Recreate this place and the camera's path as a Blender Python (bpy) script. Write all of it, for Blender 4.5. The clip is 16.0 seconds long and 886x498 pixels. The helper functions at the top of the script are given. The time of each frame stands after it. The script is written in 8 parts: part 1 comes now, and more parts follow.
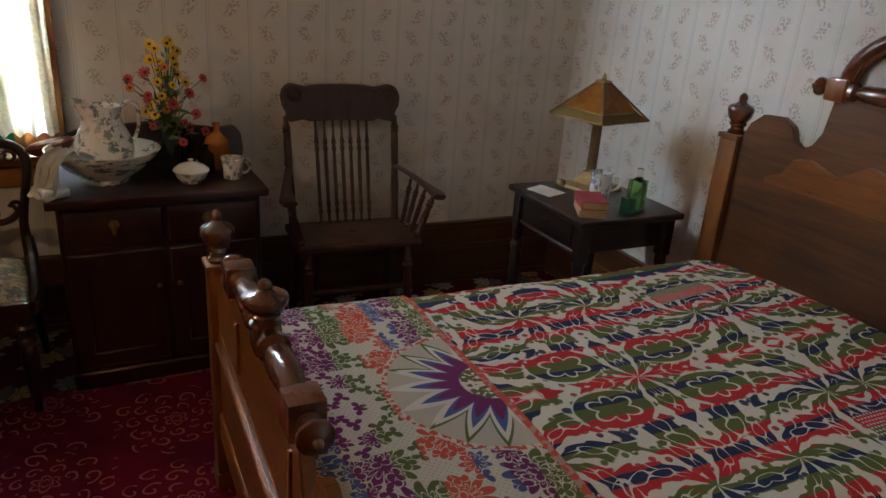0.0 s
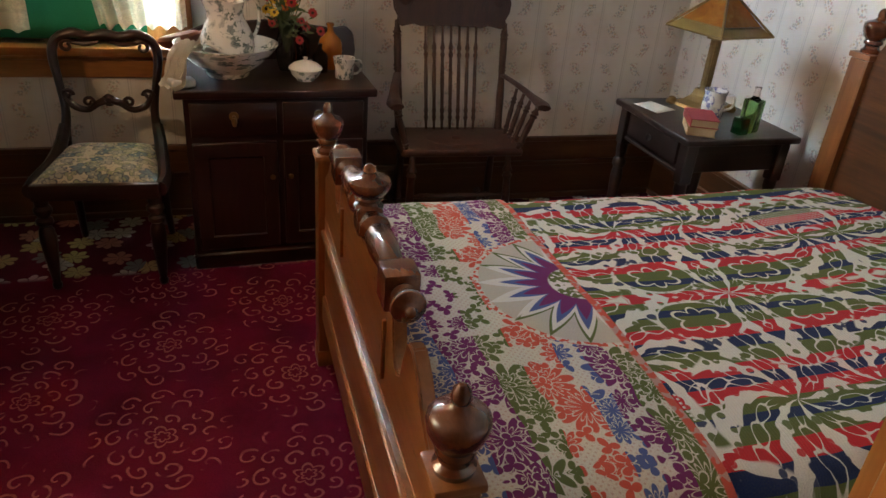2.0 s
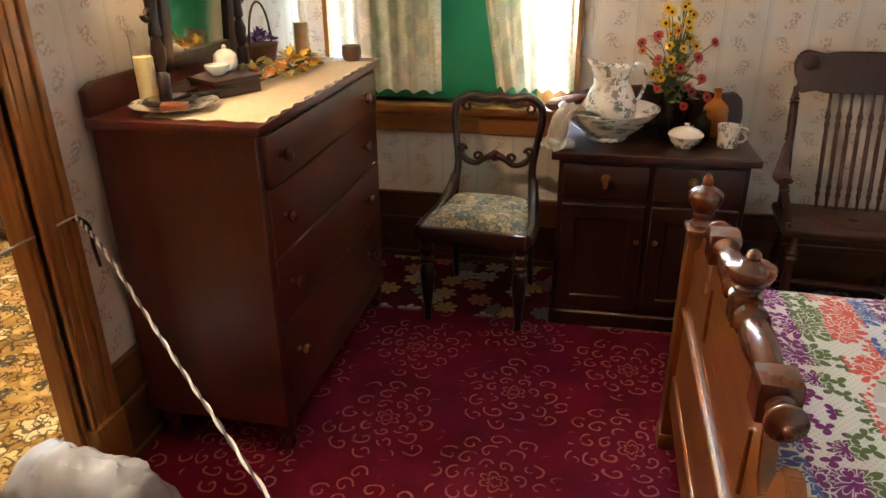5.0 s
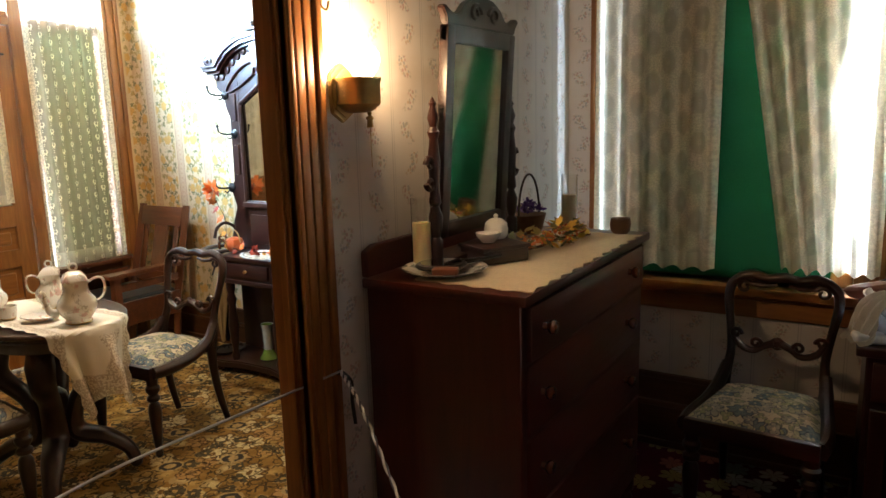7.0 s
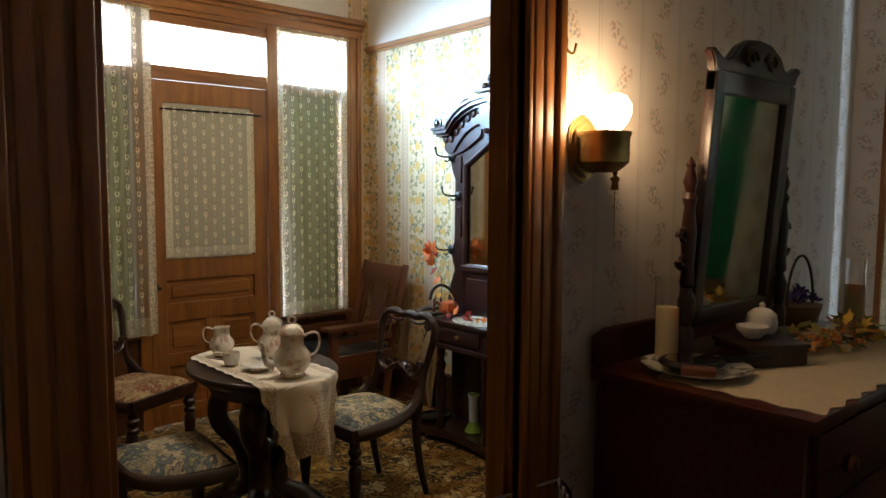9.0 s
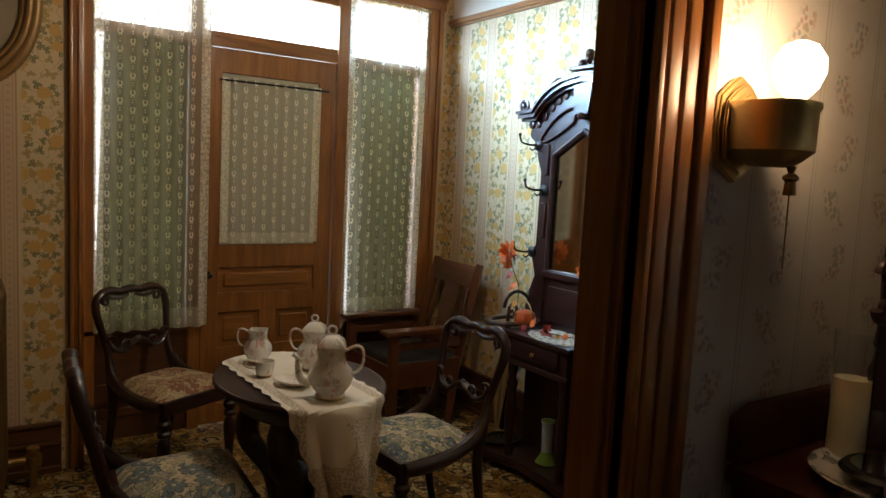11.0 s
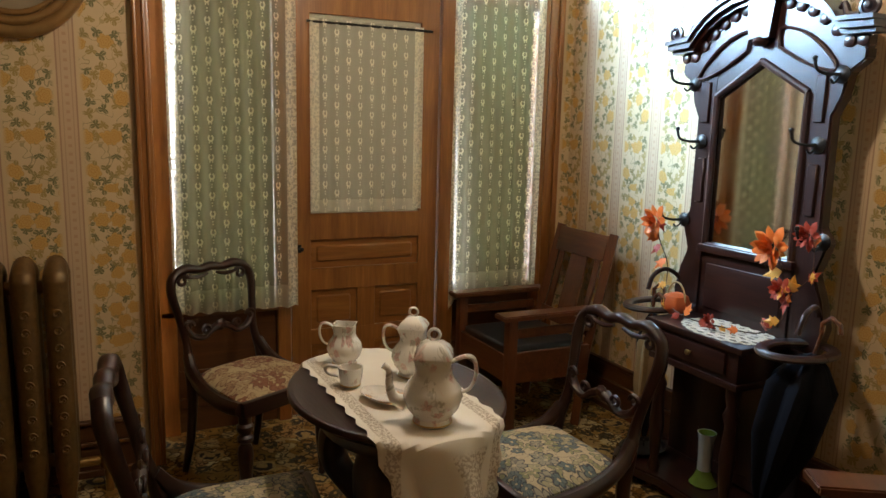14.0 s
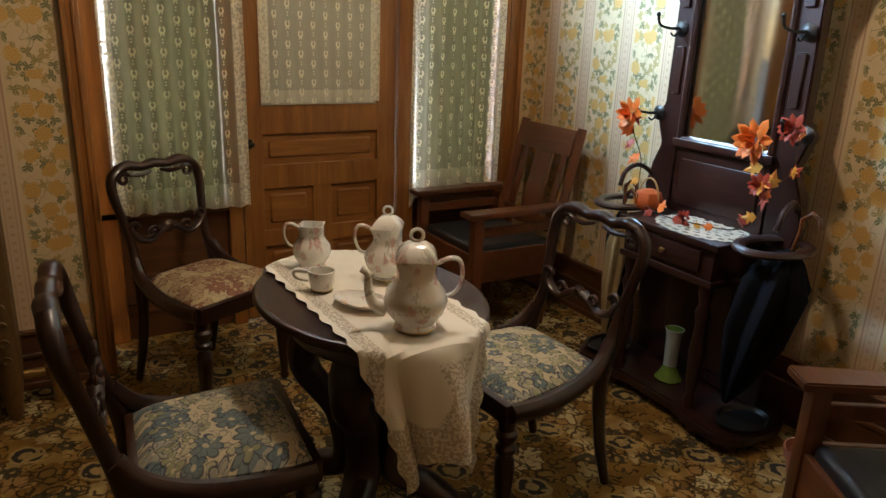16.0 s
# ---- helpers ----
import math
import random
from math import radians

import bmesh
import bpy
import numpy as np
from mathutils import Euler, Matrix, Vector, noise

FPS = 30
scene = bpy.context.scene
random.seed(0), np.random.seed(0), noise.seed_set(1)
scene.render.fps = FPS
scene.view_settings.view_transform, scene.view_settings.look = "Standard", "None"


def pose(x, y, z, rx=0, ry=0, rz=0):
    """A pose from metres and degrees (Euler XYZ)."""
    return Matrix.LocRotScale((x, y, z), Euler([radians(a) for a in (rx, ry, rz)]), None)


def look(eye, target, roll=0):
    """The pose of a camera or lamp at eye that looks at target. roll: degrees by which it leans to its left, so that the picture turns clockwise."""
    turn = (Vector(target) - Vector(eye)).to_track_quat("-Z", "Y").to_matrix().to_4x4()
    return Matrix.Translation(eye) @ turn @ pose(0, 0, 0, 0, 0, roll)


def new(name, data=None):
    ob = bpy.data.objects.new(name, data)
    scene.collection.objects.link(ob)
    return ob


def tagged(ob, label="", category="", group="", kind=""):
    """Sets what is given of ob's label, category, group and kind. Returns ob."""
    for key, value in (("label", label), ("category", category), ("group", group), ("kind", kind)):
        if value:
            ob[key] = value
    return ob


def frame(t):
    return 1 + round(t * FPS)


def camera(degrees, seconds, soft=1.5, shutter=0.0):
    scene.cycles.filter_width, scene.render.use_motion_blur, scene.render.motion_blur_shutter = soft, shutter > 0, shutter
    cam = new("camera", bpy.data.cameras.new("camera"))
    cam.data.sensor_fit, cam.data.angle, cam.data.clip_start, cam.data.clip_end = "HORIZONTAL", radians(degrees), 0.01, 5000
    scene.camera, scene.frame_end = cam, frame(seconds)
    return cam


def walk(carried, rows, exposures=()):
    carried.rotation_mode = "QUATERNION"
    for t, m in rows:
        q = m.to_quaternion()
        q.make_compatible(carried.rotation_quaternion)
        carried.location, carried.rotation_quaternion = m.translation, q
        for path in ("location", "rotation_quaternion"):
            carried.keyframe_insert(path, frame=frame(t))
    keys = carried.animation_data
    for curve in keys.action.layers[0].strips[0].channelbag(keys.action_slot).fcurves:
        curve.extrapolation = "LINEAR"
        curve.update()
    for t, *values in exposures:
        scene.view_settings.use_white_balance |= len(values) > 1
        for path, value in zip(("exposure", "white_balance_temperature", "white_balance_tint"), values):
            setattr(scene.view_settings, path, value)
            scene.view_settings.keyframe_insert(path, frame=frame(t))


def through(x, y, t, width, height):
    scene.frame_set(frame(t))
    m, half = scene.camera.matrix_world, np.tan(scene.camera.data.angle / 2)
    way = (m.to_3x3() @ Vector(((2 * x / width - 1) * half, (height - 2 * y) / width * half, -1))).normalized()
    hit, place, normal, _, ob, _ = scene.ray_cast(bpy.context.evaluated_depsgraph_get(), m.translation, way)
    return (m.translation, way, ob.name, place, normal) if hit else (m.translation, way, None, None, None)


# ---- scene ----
cam = camera(63.9, 16.0)
PATH = [
    (0, (0.06, 0.213, 1.53), (0.896, 1.884, 0.819), 4.2),
    (0.5, (0.056, 0.205, 1.513), (0.816, 1.882, 0.73), 4.5),
    (1, (0.05, 0.186, 1.492), (0.724, 1.873, 0.654), 4.8),
    (1.5, (0.049, 0.163, 1.488), (0.689, 1.839, 0.605), 5.4),
    (2, (0.042, 0.136, 1.497), (0.601, 1.818, 0.569), 4.9),
    (2.5, (0.031, 0.121, 1.491), (0.501, 1.814, 0.535), 4.7),
    (3, (0.011, 0.112, 1.495), (0.264, 1.834, 0.51), 3.2),
    (3.2, (0.009, 0.112, 1.491), (0.218, 1.845, 0.516), 2.8),
    (5.3, (0.008, 0.217, 1.509), (-0.509, 1.991, 0.745), -0.8),
    (5.5, (0.008, 0.228, 1.501), (-0.595, 1.993, 0.781), -0.9),
    (6, (-0.007, 0.255, 1.496), (-0.805, 1.971, 0.851), -1.2),
    (6.5, (-0.039, 0.276, 1.493), (-0.98, 1.969, 0.997), -1.0),
    (7, (-0.103, 0.302, 1.488), (-1.145, 1.97, 1.124), -1.6),
    (7.5, (-0.158, 0.321, 1.476), (-1.29, 1.941, 1.168), -0.7),
    (8, (-0.206, 0.348, 1.47), (-1.431, 1.903, 1.182), -0.3),
    (8.5, (-0.258, 0.402, 1.469), (-1.634, 1.834, 1.234), -0.4),
    (9, (-0.318, 0.493, 1.47), (-1.823, 1.799, 1.299), 0.3),
    (9.2, (-0.338, 0.527, 1.463), (-1.873, 1.802, 1.323), 0.8),
    (11.3, (-0.763, 0.901, 1.47), (-2.418, 2.0, 1.239), 2.9),
    (11.5, (-0.805, 0.933, 1.457), (-2.452, 2.033, 1.181), 2.9),
    (12, (-0.938, 1.024, 1.434), (-2.638, 2.016, 1.085), 1.9),
    (12.5, (-1.048, 1.094, 1.426), (-2.844, 1.913, 1.104), 2.1),
    (13, (-1.131, 1.131, 1.433), (-2.939, 1.921, 1.108), 1.6),
    (13.5, (-1.19, 1.145, 1.438), (-2.991, 1.941, 1.086), 1.2),
    (14, (-1.26, 1.146, 1.441), (-3.044, 1.99, 1.114), 1.4),
    (14.5, (-1.327, 1.151, 1.436), (-3.078, 2.047, 1.073), 1.3),
    (15, (-1.381, 1.145, 1.43), (-3.088, 2.108, 1.027), 2.0),
    (15.5, (-1.412, 1.133, 1.417), (-3.088, 2.12, 0.95), 2.3),
    (16, (-1.433, 1.128, 1.4), (-3.08, 2.091, 0.802), 2.2),
]
walk(cam, [(t, look(eye, target, roll)) for t, eye, target, roll in PATH],
     exposures=[(0, 0.8), (1.5, 1.4), (2.5, 1.65), (3.2, 1.8), (5.4, 2.3), (6.2, 1.6), (7.0, 0.4), (8.0, -0.4), (9.2, -0.95), (11.3, -1.3), (13, -0.72), (16, -0.58)])

# ---- world and light ----
world = bpy.data.worlds.new("sky")
scene.world = world
world.use_nodes = True
sky = world.node_tree.nodes.new("ShaderNodeTexSky")
sky.sky_type, sky.sun_disc = "NISHITA", False
sky.sun_elevation, sky.sun_rotation = radians(38), radians(200)
world.node_tree.nodes["Background"].inputs[1].default_value = 0.12
world.node_tree.links.new(sky.outputs[0], world.node_tree.nodes["Background"].inputs[0])


def lamp(name, kind, m, energy, colour, **size):
    data = bpy.data.lights.new(name, kind)
    data.energy, data.color = energy, colour
    for key, value in size.items():
        if key == "angle":
            data.angle = value
        elif key == "radius":
            data.shadow_soft_size = value
        elif key == "w":
            data.shape, data.size = "RECTANGLE", value
        elif key == "spread":
            data.spread = value
        elif key == "h":
            data.size_y = value
    ob = new(name, data)
    ob.matrix_world = m
    return ob


DAY = (0.64, 0.82, 1.0)
WARM = (1.0, 0.64, 0.35)
lamp("sun", "SUN", pose(0, 0, 6, 48, 0, 70), 2.0, (1.0, 0.95, 0.88), angle=radians(0.6))
lamp("transom_daylight", "AREA", look((-4.70, 2.35, 2.32), (-3.8, 3.5, 1.9)), 118, (0.42, 0.69, 1.0), w=1.7, h=0.34, spread=radians(80))
lamp("window_gap_daylight", "AREA", look((-0.235, 3.435, 1.6), (1.1, 2.0, 1.05)), 72, DAY, w=0.11, h=1.5, spread=radians(100))
lamp("window_edge_daylight", "AREA", look((-1.07, 3.37, 1.6), (-1.335, 3.21, 1.6)), 3, DAY, w=0.05, h=1.5, spread=radians(80))
lamp("sconce_bulb", "POINT", pose(-1.235, 1.785, 1.63), 9, WARM, radius=0.035)
lamp("ceiling_bulb", "POINT", pose(-2.97, 2.05, 2.385), 57, (1.0, 0.82, 0.62), radius=0.06)

# ---- mesh helpers ----
def box(bm, x0, x1, y0, y1, z0, z1, bevel=0.0, seg=1):
    made = bmesh.ops.create_cube(bm, size=1.0)["verts"]
    for v in made:
        v.co = Vector((x0 + (v.co.x + 0.5) * (x1 - x0), y0 + (v.co.y + 0.5) * (y1 - y0), z0 + (v.co.z + 0.5) * (z1 - z0)))
    if bevel:
        edges = list({e for v in made for e in v.link_edges})
        bmesh.ops.bevel(bm, geom=edges, offset=bevel, segments=seg, affect="EDGES", profile=0.6)
    return bm


def lathe(bm, profile, seg=24, at=(0, 0, 0), m=None, squash=1.0):
    """Turns (radius, height) pairs round the z axis."""
    rings = []
    for r, z in profile:
        ring = []
        for k in range(seg):
            a = 2 * math.pi * k / seg
            p = Vector((r * math.cos(a), r * math.sin(a) * squash, z))
            if m is not None:
                p = m @ p
            ring.append(bm.verts.new(p + Vector(at)))
        rings.append(ring)
    for a, b in zip(rings, rings[1:]):
        for k in range(seg):
            bm.faces.new((a[k], a[(k + 1) % seg], b[(k + 1) % seg], b[k]))
    for ring, flip in ((rings[0], True), (rings[-1], False)):
        bm.faces.new(list(reversed(ring)) if flip else ring)
    return bm


def spline(points, steps=6):
    """A smooth run of points through the given ones."""
    pts = [Vector(p) for p in points]
    pts = [2 * pts[0] - pts[1]] + pts + [2 * pts[-1] - pts[-2]]
    out = []
    for i in range(1, len(pts) - 2):
        a, b, c, d = pts[i - 1:i + 3]
        for k in range(steps):
            t = k / steps
            out.append(0.5 * (2 * b + (c - a) * t + (2 * a - 5 * b + 4 * c - d) * t * t + (3 * b - a - 3 * c + d) * t ** 3))
    return out + [pts[-2]]


def tube(bm, points, radius, seg=8, flat=1.0):
    """A tube along points; radius is one number or one for each end and between."""
    pts = [Vector(p) for p in points]
    n = len(pts)
    up = None
    rings = []
    for i, p in enumerate(pts):
        d = (pts[min(i + 1, n - 1)] - pts[max(i - 1, 0)]).normalized()
        if up is None:
            up = Vector((0, 0, 1)) if abs(d.z) < 0.9 else Vector((1, 0, 0))
        side = d.cross(up).normalized()
        up = side.cross(d).normalized()
        if isinstance(radius, (int, float)):
            r = radius
        else:
            f = i / (n - 1) * (len(radius) - 1)
            k = min(int(f), len(radius) - 2)
            r = radius[k] + (radius[k + 1] - radius[k]) * (f - k)
        rings.append([bm.verts.new(p + side * (r * math.cos(2 * math.pi * k / seg)) + up * (r * flat * math.sin(2 * math.pi * k / seg))) for k in range(seg)])
    for a, b in zip(rings, rings[1:]):
        for k in range(seg):
            bm.faces.new((a[k], b[k], b[(k + 1) % seg], a[(k + 1) % seg]))
    bm.faces.new(rings[0])
    bm.faces.new(list(reversed(rings[-1])))
    return bm


def prism(bm, outline, a, b, axis="y"):
    """A plate with the given outline, from a to b along the axis. The outline is (x, z) for y, (y, z) for x, (x, y) for z."""
    def put(p, d):
        return {"y": (p[0], d, p[1]), "x": (d, p[0], p[1]), "z": (p[0], p[1], d)}[axis]
    low = [bm.verts.new(put(p, a)) for p in outline]
    high = [bm.verts.new(put(p, b)) for p in outline]
    n = len(outline)
    for k in range(n):
        bm.faces.new((low[k], low[(k + 1) % n], high[(k + 1) % n], high[k]))
    bm.faces.new(list(reversed(low)))
    bm.faces.new(high)
    return bm


def soften(bm, offset=0.003, seg=2, angle=40):
    bmesh.ops.recalc_face_normals(bm, faces=bm.faces)
    edges = [e for e in bm.edges if len(e.link_faces) == 2 and e.calc_face_angle(0) > radians(angle)]
    bmesh.ops.bevel(bm, geom=edges, offset=offset, segments=seg, affect="EDGES", clamp_overlap=True)
    return bm


def mesh_ob(name, bm, material, smooth=True):
    bmesh.ops.recalc_face_normals(bm, faces=bm.faces)
    data = bpy.data.meshes.new(name)
    bm.to_mesh(data)
    bm.free()
    if material:
        data.materials.append(material)
    if smooth:
        data.polygons.foreach_set("use_smooth", [True] * len(data.polygons))
        data.set_sharp_from_angle(angle=radians(38))
    return new(name, data)


def part(name, bm, material, parent, label=""):
    ob = mesh_ob(name, bm, material)
    ob.parent = parent
    if label:
        ob["label"] = label
    return ob


def thing(name, m, label, category, group=""):
    ob = new(name)
    ob.empty_display_size = 0.05
    ob.matrix_world = m
    return tagged(ob, label, category, group)


def one(name, bm, material, m, label, category, group=""):
    """A thing that is a single mesh."""
    ob = mesh_ob(name, bm, material)
    ob.matrix_world = m
    return tagged(ob, label, category, group)


def setting(name, bm, material, label="", category=""):
    return tagged(mesh_ob(name, bm, material), label, category, "", "structure")


def B():
    return bmesh.new()

# ---- materials ----
class Tree:
    def __init__(self, name):
        self.mat = bpy.data.materials.new(name)
        self.mat.use_nodes = True
        self.nodes, self.links = self.mat.node_tree.nodes, self.mat.node_tree.links
        self.bsdf = self.nodes["Principled BSDF"]
        self.co = self.nodes.new("ShaderNodeTexCoord").outputs["Object"]

    def feed(self, socket, value):
        if isinstance(value, bpy.types.NodeSocket):
            self.links.new(value, socket)
        elif isinstance(value, tuple) and len(value) == 3 and socket.type == "RGBA":
            socket.default_value = (*value, 1)
        else:
            socket.default_value = value

    def op(self, kind, a, b=0.0, c=0.0, clamp=False):
        n = self.nodes.new("ShaderNodeMath")
        n.operation, n.use_clamp = kind, clamp
        for s, v in zip(n.inputs, (a, b, c)):
            self.feed(s, v)
        return n.outputs[0]

    def add(self, a, b): return self.op("ADD", a, b)
    def sub(self, a, b): return self.op("SUBTRACT", a, b)
    def mul(self, a, b): return self.op("MULTIPLY", a, b)
    def most(self, a, b): return self.op("MAXIMUM", a, b)
    def least(self, a, b): return self.op("MINIMUM", a, b)
    def mod(self, a, b): return self.op("FLOORED_MODULO", a, b)
    def size(self, a): return self.op("ABSOLUTE", a)

    def step(self, a, lo, hi):
        """0 below lo, 1 above hi (or the other way round if lo > hi)."""
        n = self.nodes.new("ShaderNodeMapRange")
        n.interpolation_type = "SMOOTHSTEP"
        flip = lo > hi
        for s, v in zip(n.inputs[:5], (a, min(lo, hi), max(lo, hi), 1.0 if flip else 0.0, 0.0 if flip else 1.0)):
            self.feed(s, v)
        return n.outputs[0]

    def sep(self, v=None):
        n = self.nodes.new("ShaderNodeSeparateXYZ")
        self.feed(n.inputs[0], v or self.co)
        return n.outputs[0], n.outputs[1], n.outputs[2]

    def vec(self, x, y, z=0.0):
        n = self.nodes.new("ShaderNodeCombineXYZ")
        for s, v in zip(n.inputs, (x, y, z)):
            self.feed(s, v)
        return n.outputs[0]

    def noise(self, scale, v=None, detail=3.0, rough=0.55, warp=0.0, colour=False):
        n = self.nodes.new("ShaderNodeTexNoise")
        for key, val in (("Vector", v or self.co), ("Scale", scale), ("Detail", detail), ("Roughness", rough), ("Distortion", warp)):
            self.feed(n.inputs[key], val)
        return n.outputs["Color" if colour else "Fac"]

    def cells(self, scale, v=None, feature="F1", flat=True, rand=1.0):
        n = self.nodes.new("ShaderNodeTexVoronoi")
        n.feature, n.voronoi_dimensions = feature, "2D" if flat else "3D"
        self.feed(n.inputs["Vector"], v or self.co)
        self.feed(n.inputs["Scale"], scale)
        self.feed(n.inputs["Randomness"], rand)
        return n.outputs["Distance"], n.outputs["Color"] if feature == "F1" else None

    def blooms(self, scale, v, petals, rand=1.0):
        """Cells with a radius and an angle round each cell's heart: radius, petal wave from 0 to 1, three seeds."""
        n = self.nodes.new("ShaderNodeTexVoronoi")
        n.feature, n.voronoi_dimensions = "F1", "2D"
        self.feed(n.inputs["Vector"], v)
        self.feed(n.inputs["Scale"], scale)
        self.feed(n.inputs["Randomness"], rand)
        m = self.nodes.new("ShaderNodeVectorMath")
        m.operation = "SUBTRACT"
        self.feed(m.inputs[0], v)
        self.links.new(n.outputs["Position"], m.inputs[1])
        x, y, z = self.sep(m.outputs[0])
        seed = self.sep(n.outputs["Color"])
        a = self.add(self.op("ARCTAN2", y, x), self.mul(seed[0], 6.0))
        return n.outputs["Distance"], self.size(self.op("SINE", self.mul(a, petals / 2))), seed

    def mix(self, fac, a, b, kind="MIX"):
        n = self.nodes.new("ShaderNodeMix")
        n.data_type, n.blend_type = "RGBA", kind
        self.feed(n.inputs[0], fac)
        self.feed(n.inputs[6], a)
        self.feed(n.inputs[7], b)
        return n.outputs[2]

    def ramp(self, fac, stops, hard=False):
        n = self.nodes.new("ShaderNodeValToRGB")
        n.color_ramp.interpolation = "CONSTANT" if hard else "LINEAR"
        el = n.color_ramp.elements
        while len(el) < len(stops):
            el.new(0.5)
        for e, (p, c) in zip(el, stops):
            e.position, e.color = p, (*c, 1)
        self.feed(n.inputs[0], fac)
        return n.outputs[0]

    def warped(self, v, scale, amount):
        n = self.nodes.new("ShaderNodeVectorMath")
        n.operation = "MULTIPLY_ADD"
        self.feed(n.inputs[0], self.noise(scale, v, 2, colour=True))
        n.inputs[1].default_value = (amount, amount, amount)
        m = self.nodes.new("ShaderNodeVectorMath")
        m.operation = "SUBTRACT"
        self.feed(m.inputs[0], v)
        m.inputs[1].default_value = (amount / 2, amount / 2, amount / 2)
        self.links.new(m.outputs[0], n.inputs[2])
        return n.outputs[0]

    def random(self):
        return self.nodes.new("ShaderNodeObjectInfo").outputs["Random"]

    def done(self, colour, rough=0.5, metal=0.0, bump=None, strength=0.3, depth=0.002, **more):
        for key, val in (("Base Color", colour), ("Roughness", rough), ("Metallic", metal)):
            self.feed(self.bsdf.inputs[key], val)
        for key, val in more.items():
            self.feed(self.bsdf.inputs[key.replace("_", " ")], val)
        if bump is not None:
            n = self.nodes.new("ShaderNodeBump")
            n.inputs["Strength"].default_value, n.inputs["Distance"].default_value = strength, depth
            self.feed(n.inputs["Height"], bump)
            self.links.new(n.outputs[0], self.bsdf.inputs["Normal"])
        return self.mat


def wood(name, dark, light, rough=0.35, along="z", scale=1.0, coat=0.0, vary=0.25):
    """Varnished wood with grain along one axis."""
    t = Tree(name)
    x, y, z = t.sep()
    k = {"x": (1.2, 16, 16), "y": (16, 1.2, 16), "z": (16, 16, 1.2)}[along]
    shift = t.mul(t.random(), 7.0)
    v = t.vec(t.add(t.mul(x, k[0]), shift), t.mul(y, k[1]), t.mul(z, k[2]))
    grain = t.noise(1.3 * scale, v, 5, 0.6, 0.8)
    fine = t.noise(7.0 * scale, v, 3, 0.6)
    blot = t.noise(3.0, None, 2)
    f = t.add(t.mul(grain, 0.7), t.mul(fine, 0.3))
    colour = t.ramp(f, [(0.32, dark), (0.52, tuple((a + b) / 2 for a, b in zip(dark, light))), (0.68, light)])
    colour = t.mix(t.mul(t.step(blot, 0.4, 0.75), vary), colour, tuple(c * 0.45 for c in dark))
    r = t.add(t.mul(fine, 0.18), rough - 0.06)
    return t.done(colour, r, 0, fine, 0.12, 0.001, Coat_Weight=coat, Coat_Roughness=0.18)


def plain(name, colour, rough=0.5, metal=0.0, grain=25.0, amount=0.25, strength=0.1, **more):
    t = Tree(name)
    n = t.noise(grain, None, 4)
    big = t.noise(grain / 8, None, 2)
    c = t.mix(t.mul(t.step(n, 0.35, 0.75), amount), colour, tuple(v * 0.6 for v in colour))
    c = t.mix(t.mul(t.step(big, 0.4, 0.7), amount * 0.7), c, tuple(min(1, v * 1.15) for v in colour))
    return t.done(c, t.add(t.mul(n, 0.15), rough - 0.07), metal, n, strength, 0.001, **more)


def wallpaper_bedroom():
    t = Tree("sprigged_striped_wallpaper")
    x, y, z = t.sep()
    u = t.add(x, y)
    per = 0.168
    m = t.mod(u, per)
    line = t.most(t.step(t.size(t.sub(m, 0.004)), 0.0024, 0.0012), t.mul(t.step(t.size(t.sub(m, 0.014)), 0.0024, 0.0012), 0.6))
    mid = t.sub(m, 0.092)
    sway = t.mul(t.op("SINE", t.mul(z, 2 * math.pi / 0.19)), 0.024)
    off = t.size(t.sub(mid, sway))
    clump = t.mul(t.step(off, 0.032, 0.012), t.step(t.add(t.op("SINE", t.mul(z, 2 * math.pi / 0.095)), t.mul(t.noise(9, t.vec(u, z), 1), 1.2)), -0.1, 0.4))
    v = t.vec(u, z)
    d, seed = t.cells(85, t.warped(v, 40, 0.012))
    sprig = t.mul(clump, t.step(d, 0.46, 0.34))
    tint = t.ramp(t.sep(seed)[0], [(0.0, (0.46, 0.27, 0.24)), (0.3, (0.38, 0.36, 0.28)), (0.6, (0.30, 0.33, 0.34)), (0.85, (0.50, 0.36, 0.22))], True)
    stain = t.noise(1.7, None, 4, 0.6, 0.5)
    base = t.mix(t.step(stain, 0.45, 0.75), (0.68, 0.65, 0.60), (0.55, 0.48, 0.39))
    wash = t.step(t.size(mid), 0.06, 0.03)
    base = t.mix(t.mul(wash, 0.12), base, (0.62, 0.50, 0.44))
    c = t.mix(t.mul(line, 0.6), base, (0.38, 0.36, 0.34))
    c = t.mix(t.mul(sprig, 0.75), c, tint)
    return t.done(c, 0.62, 0, t.noise(300, None, 2), 0.06, 0.0006, Specular_IOR_Level=0.3)


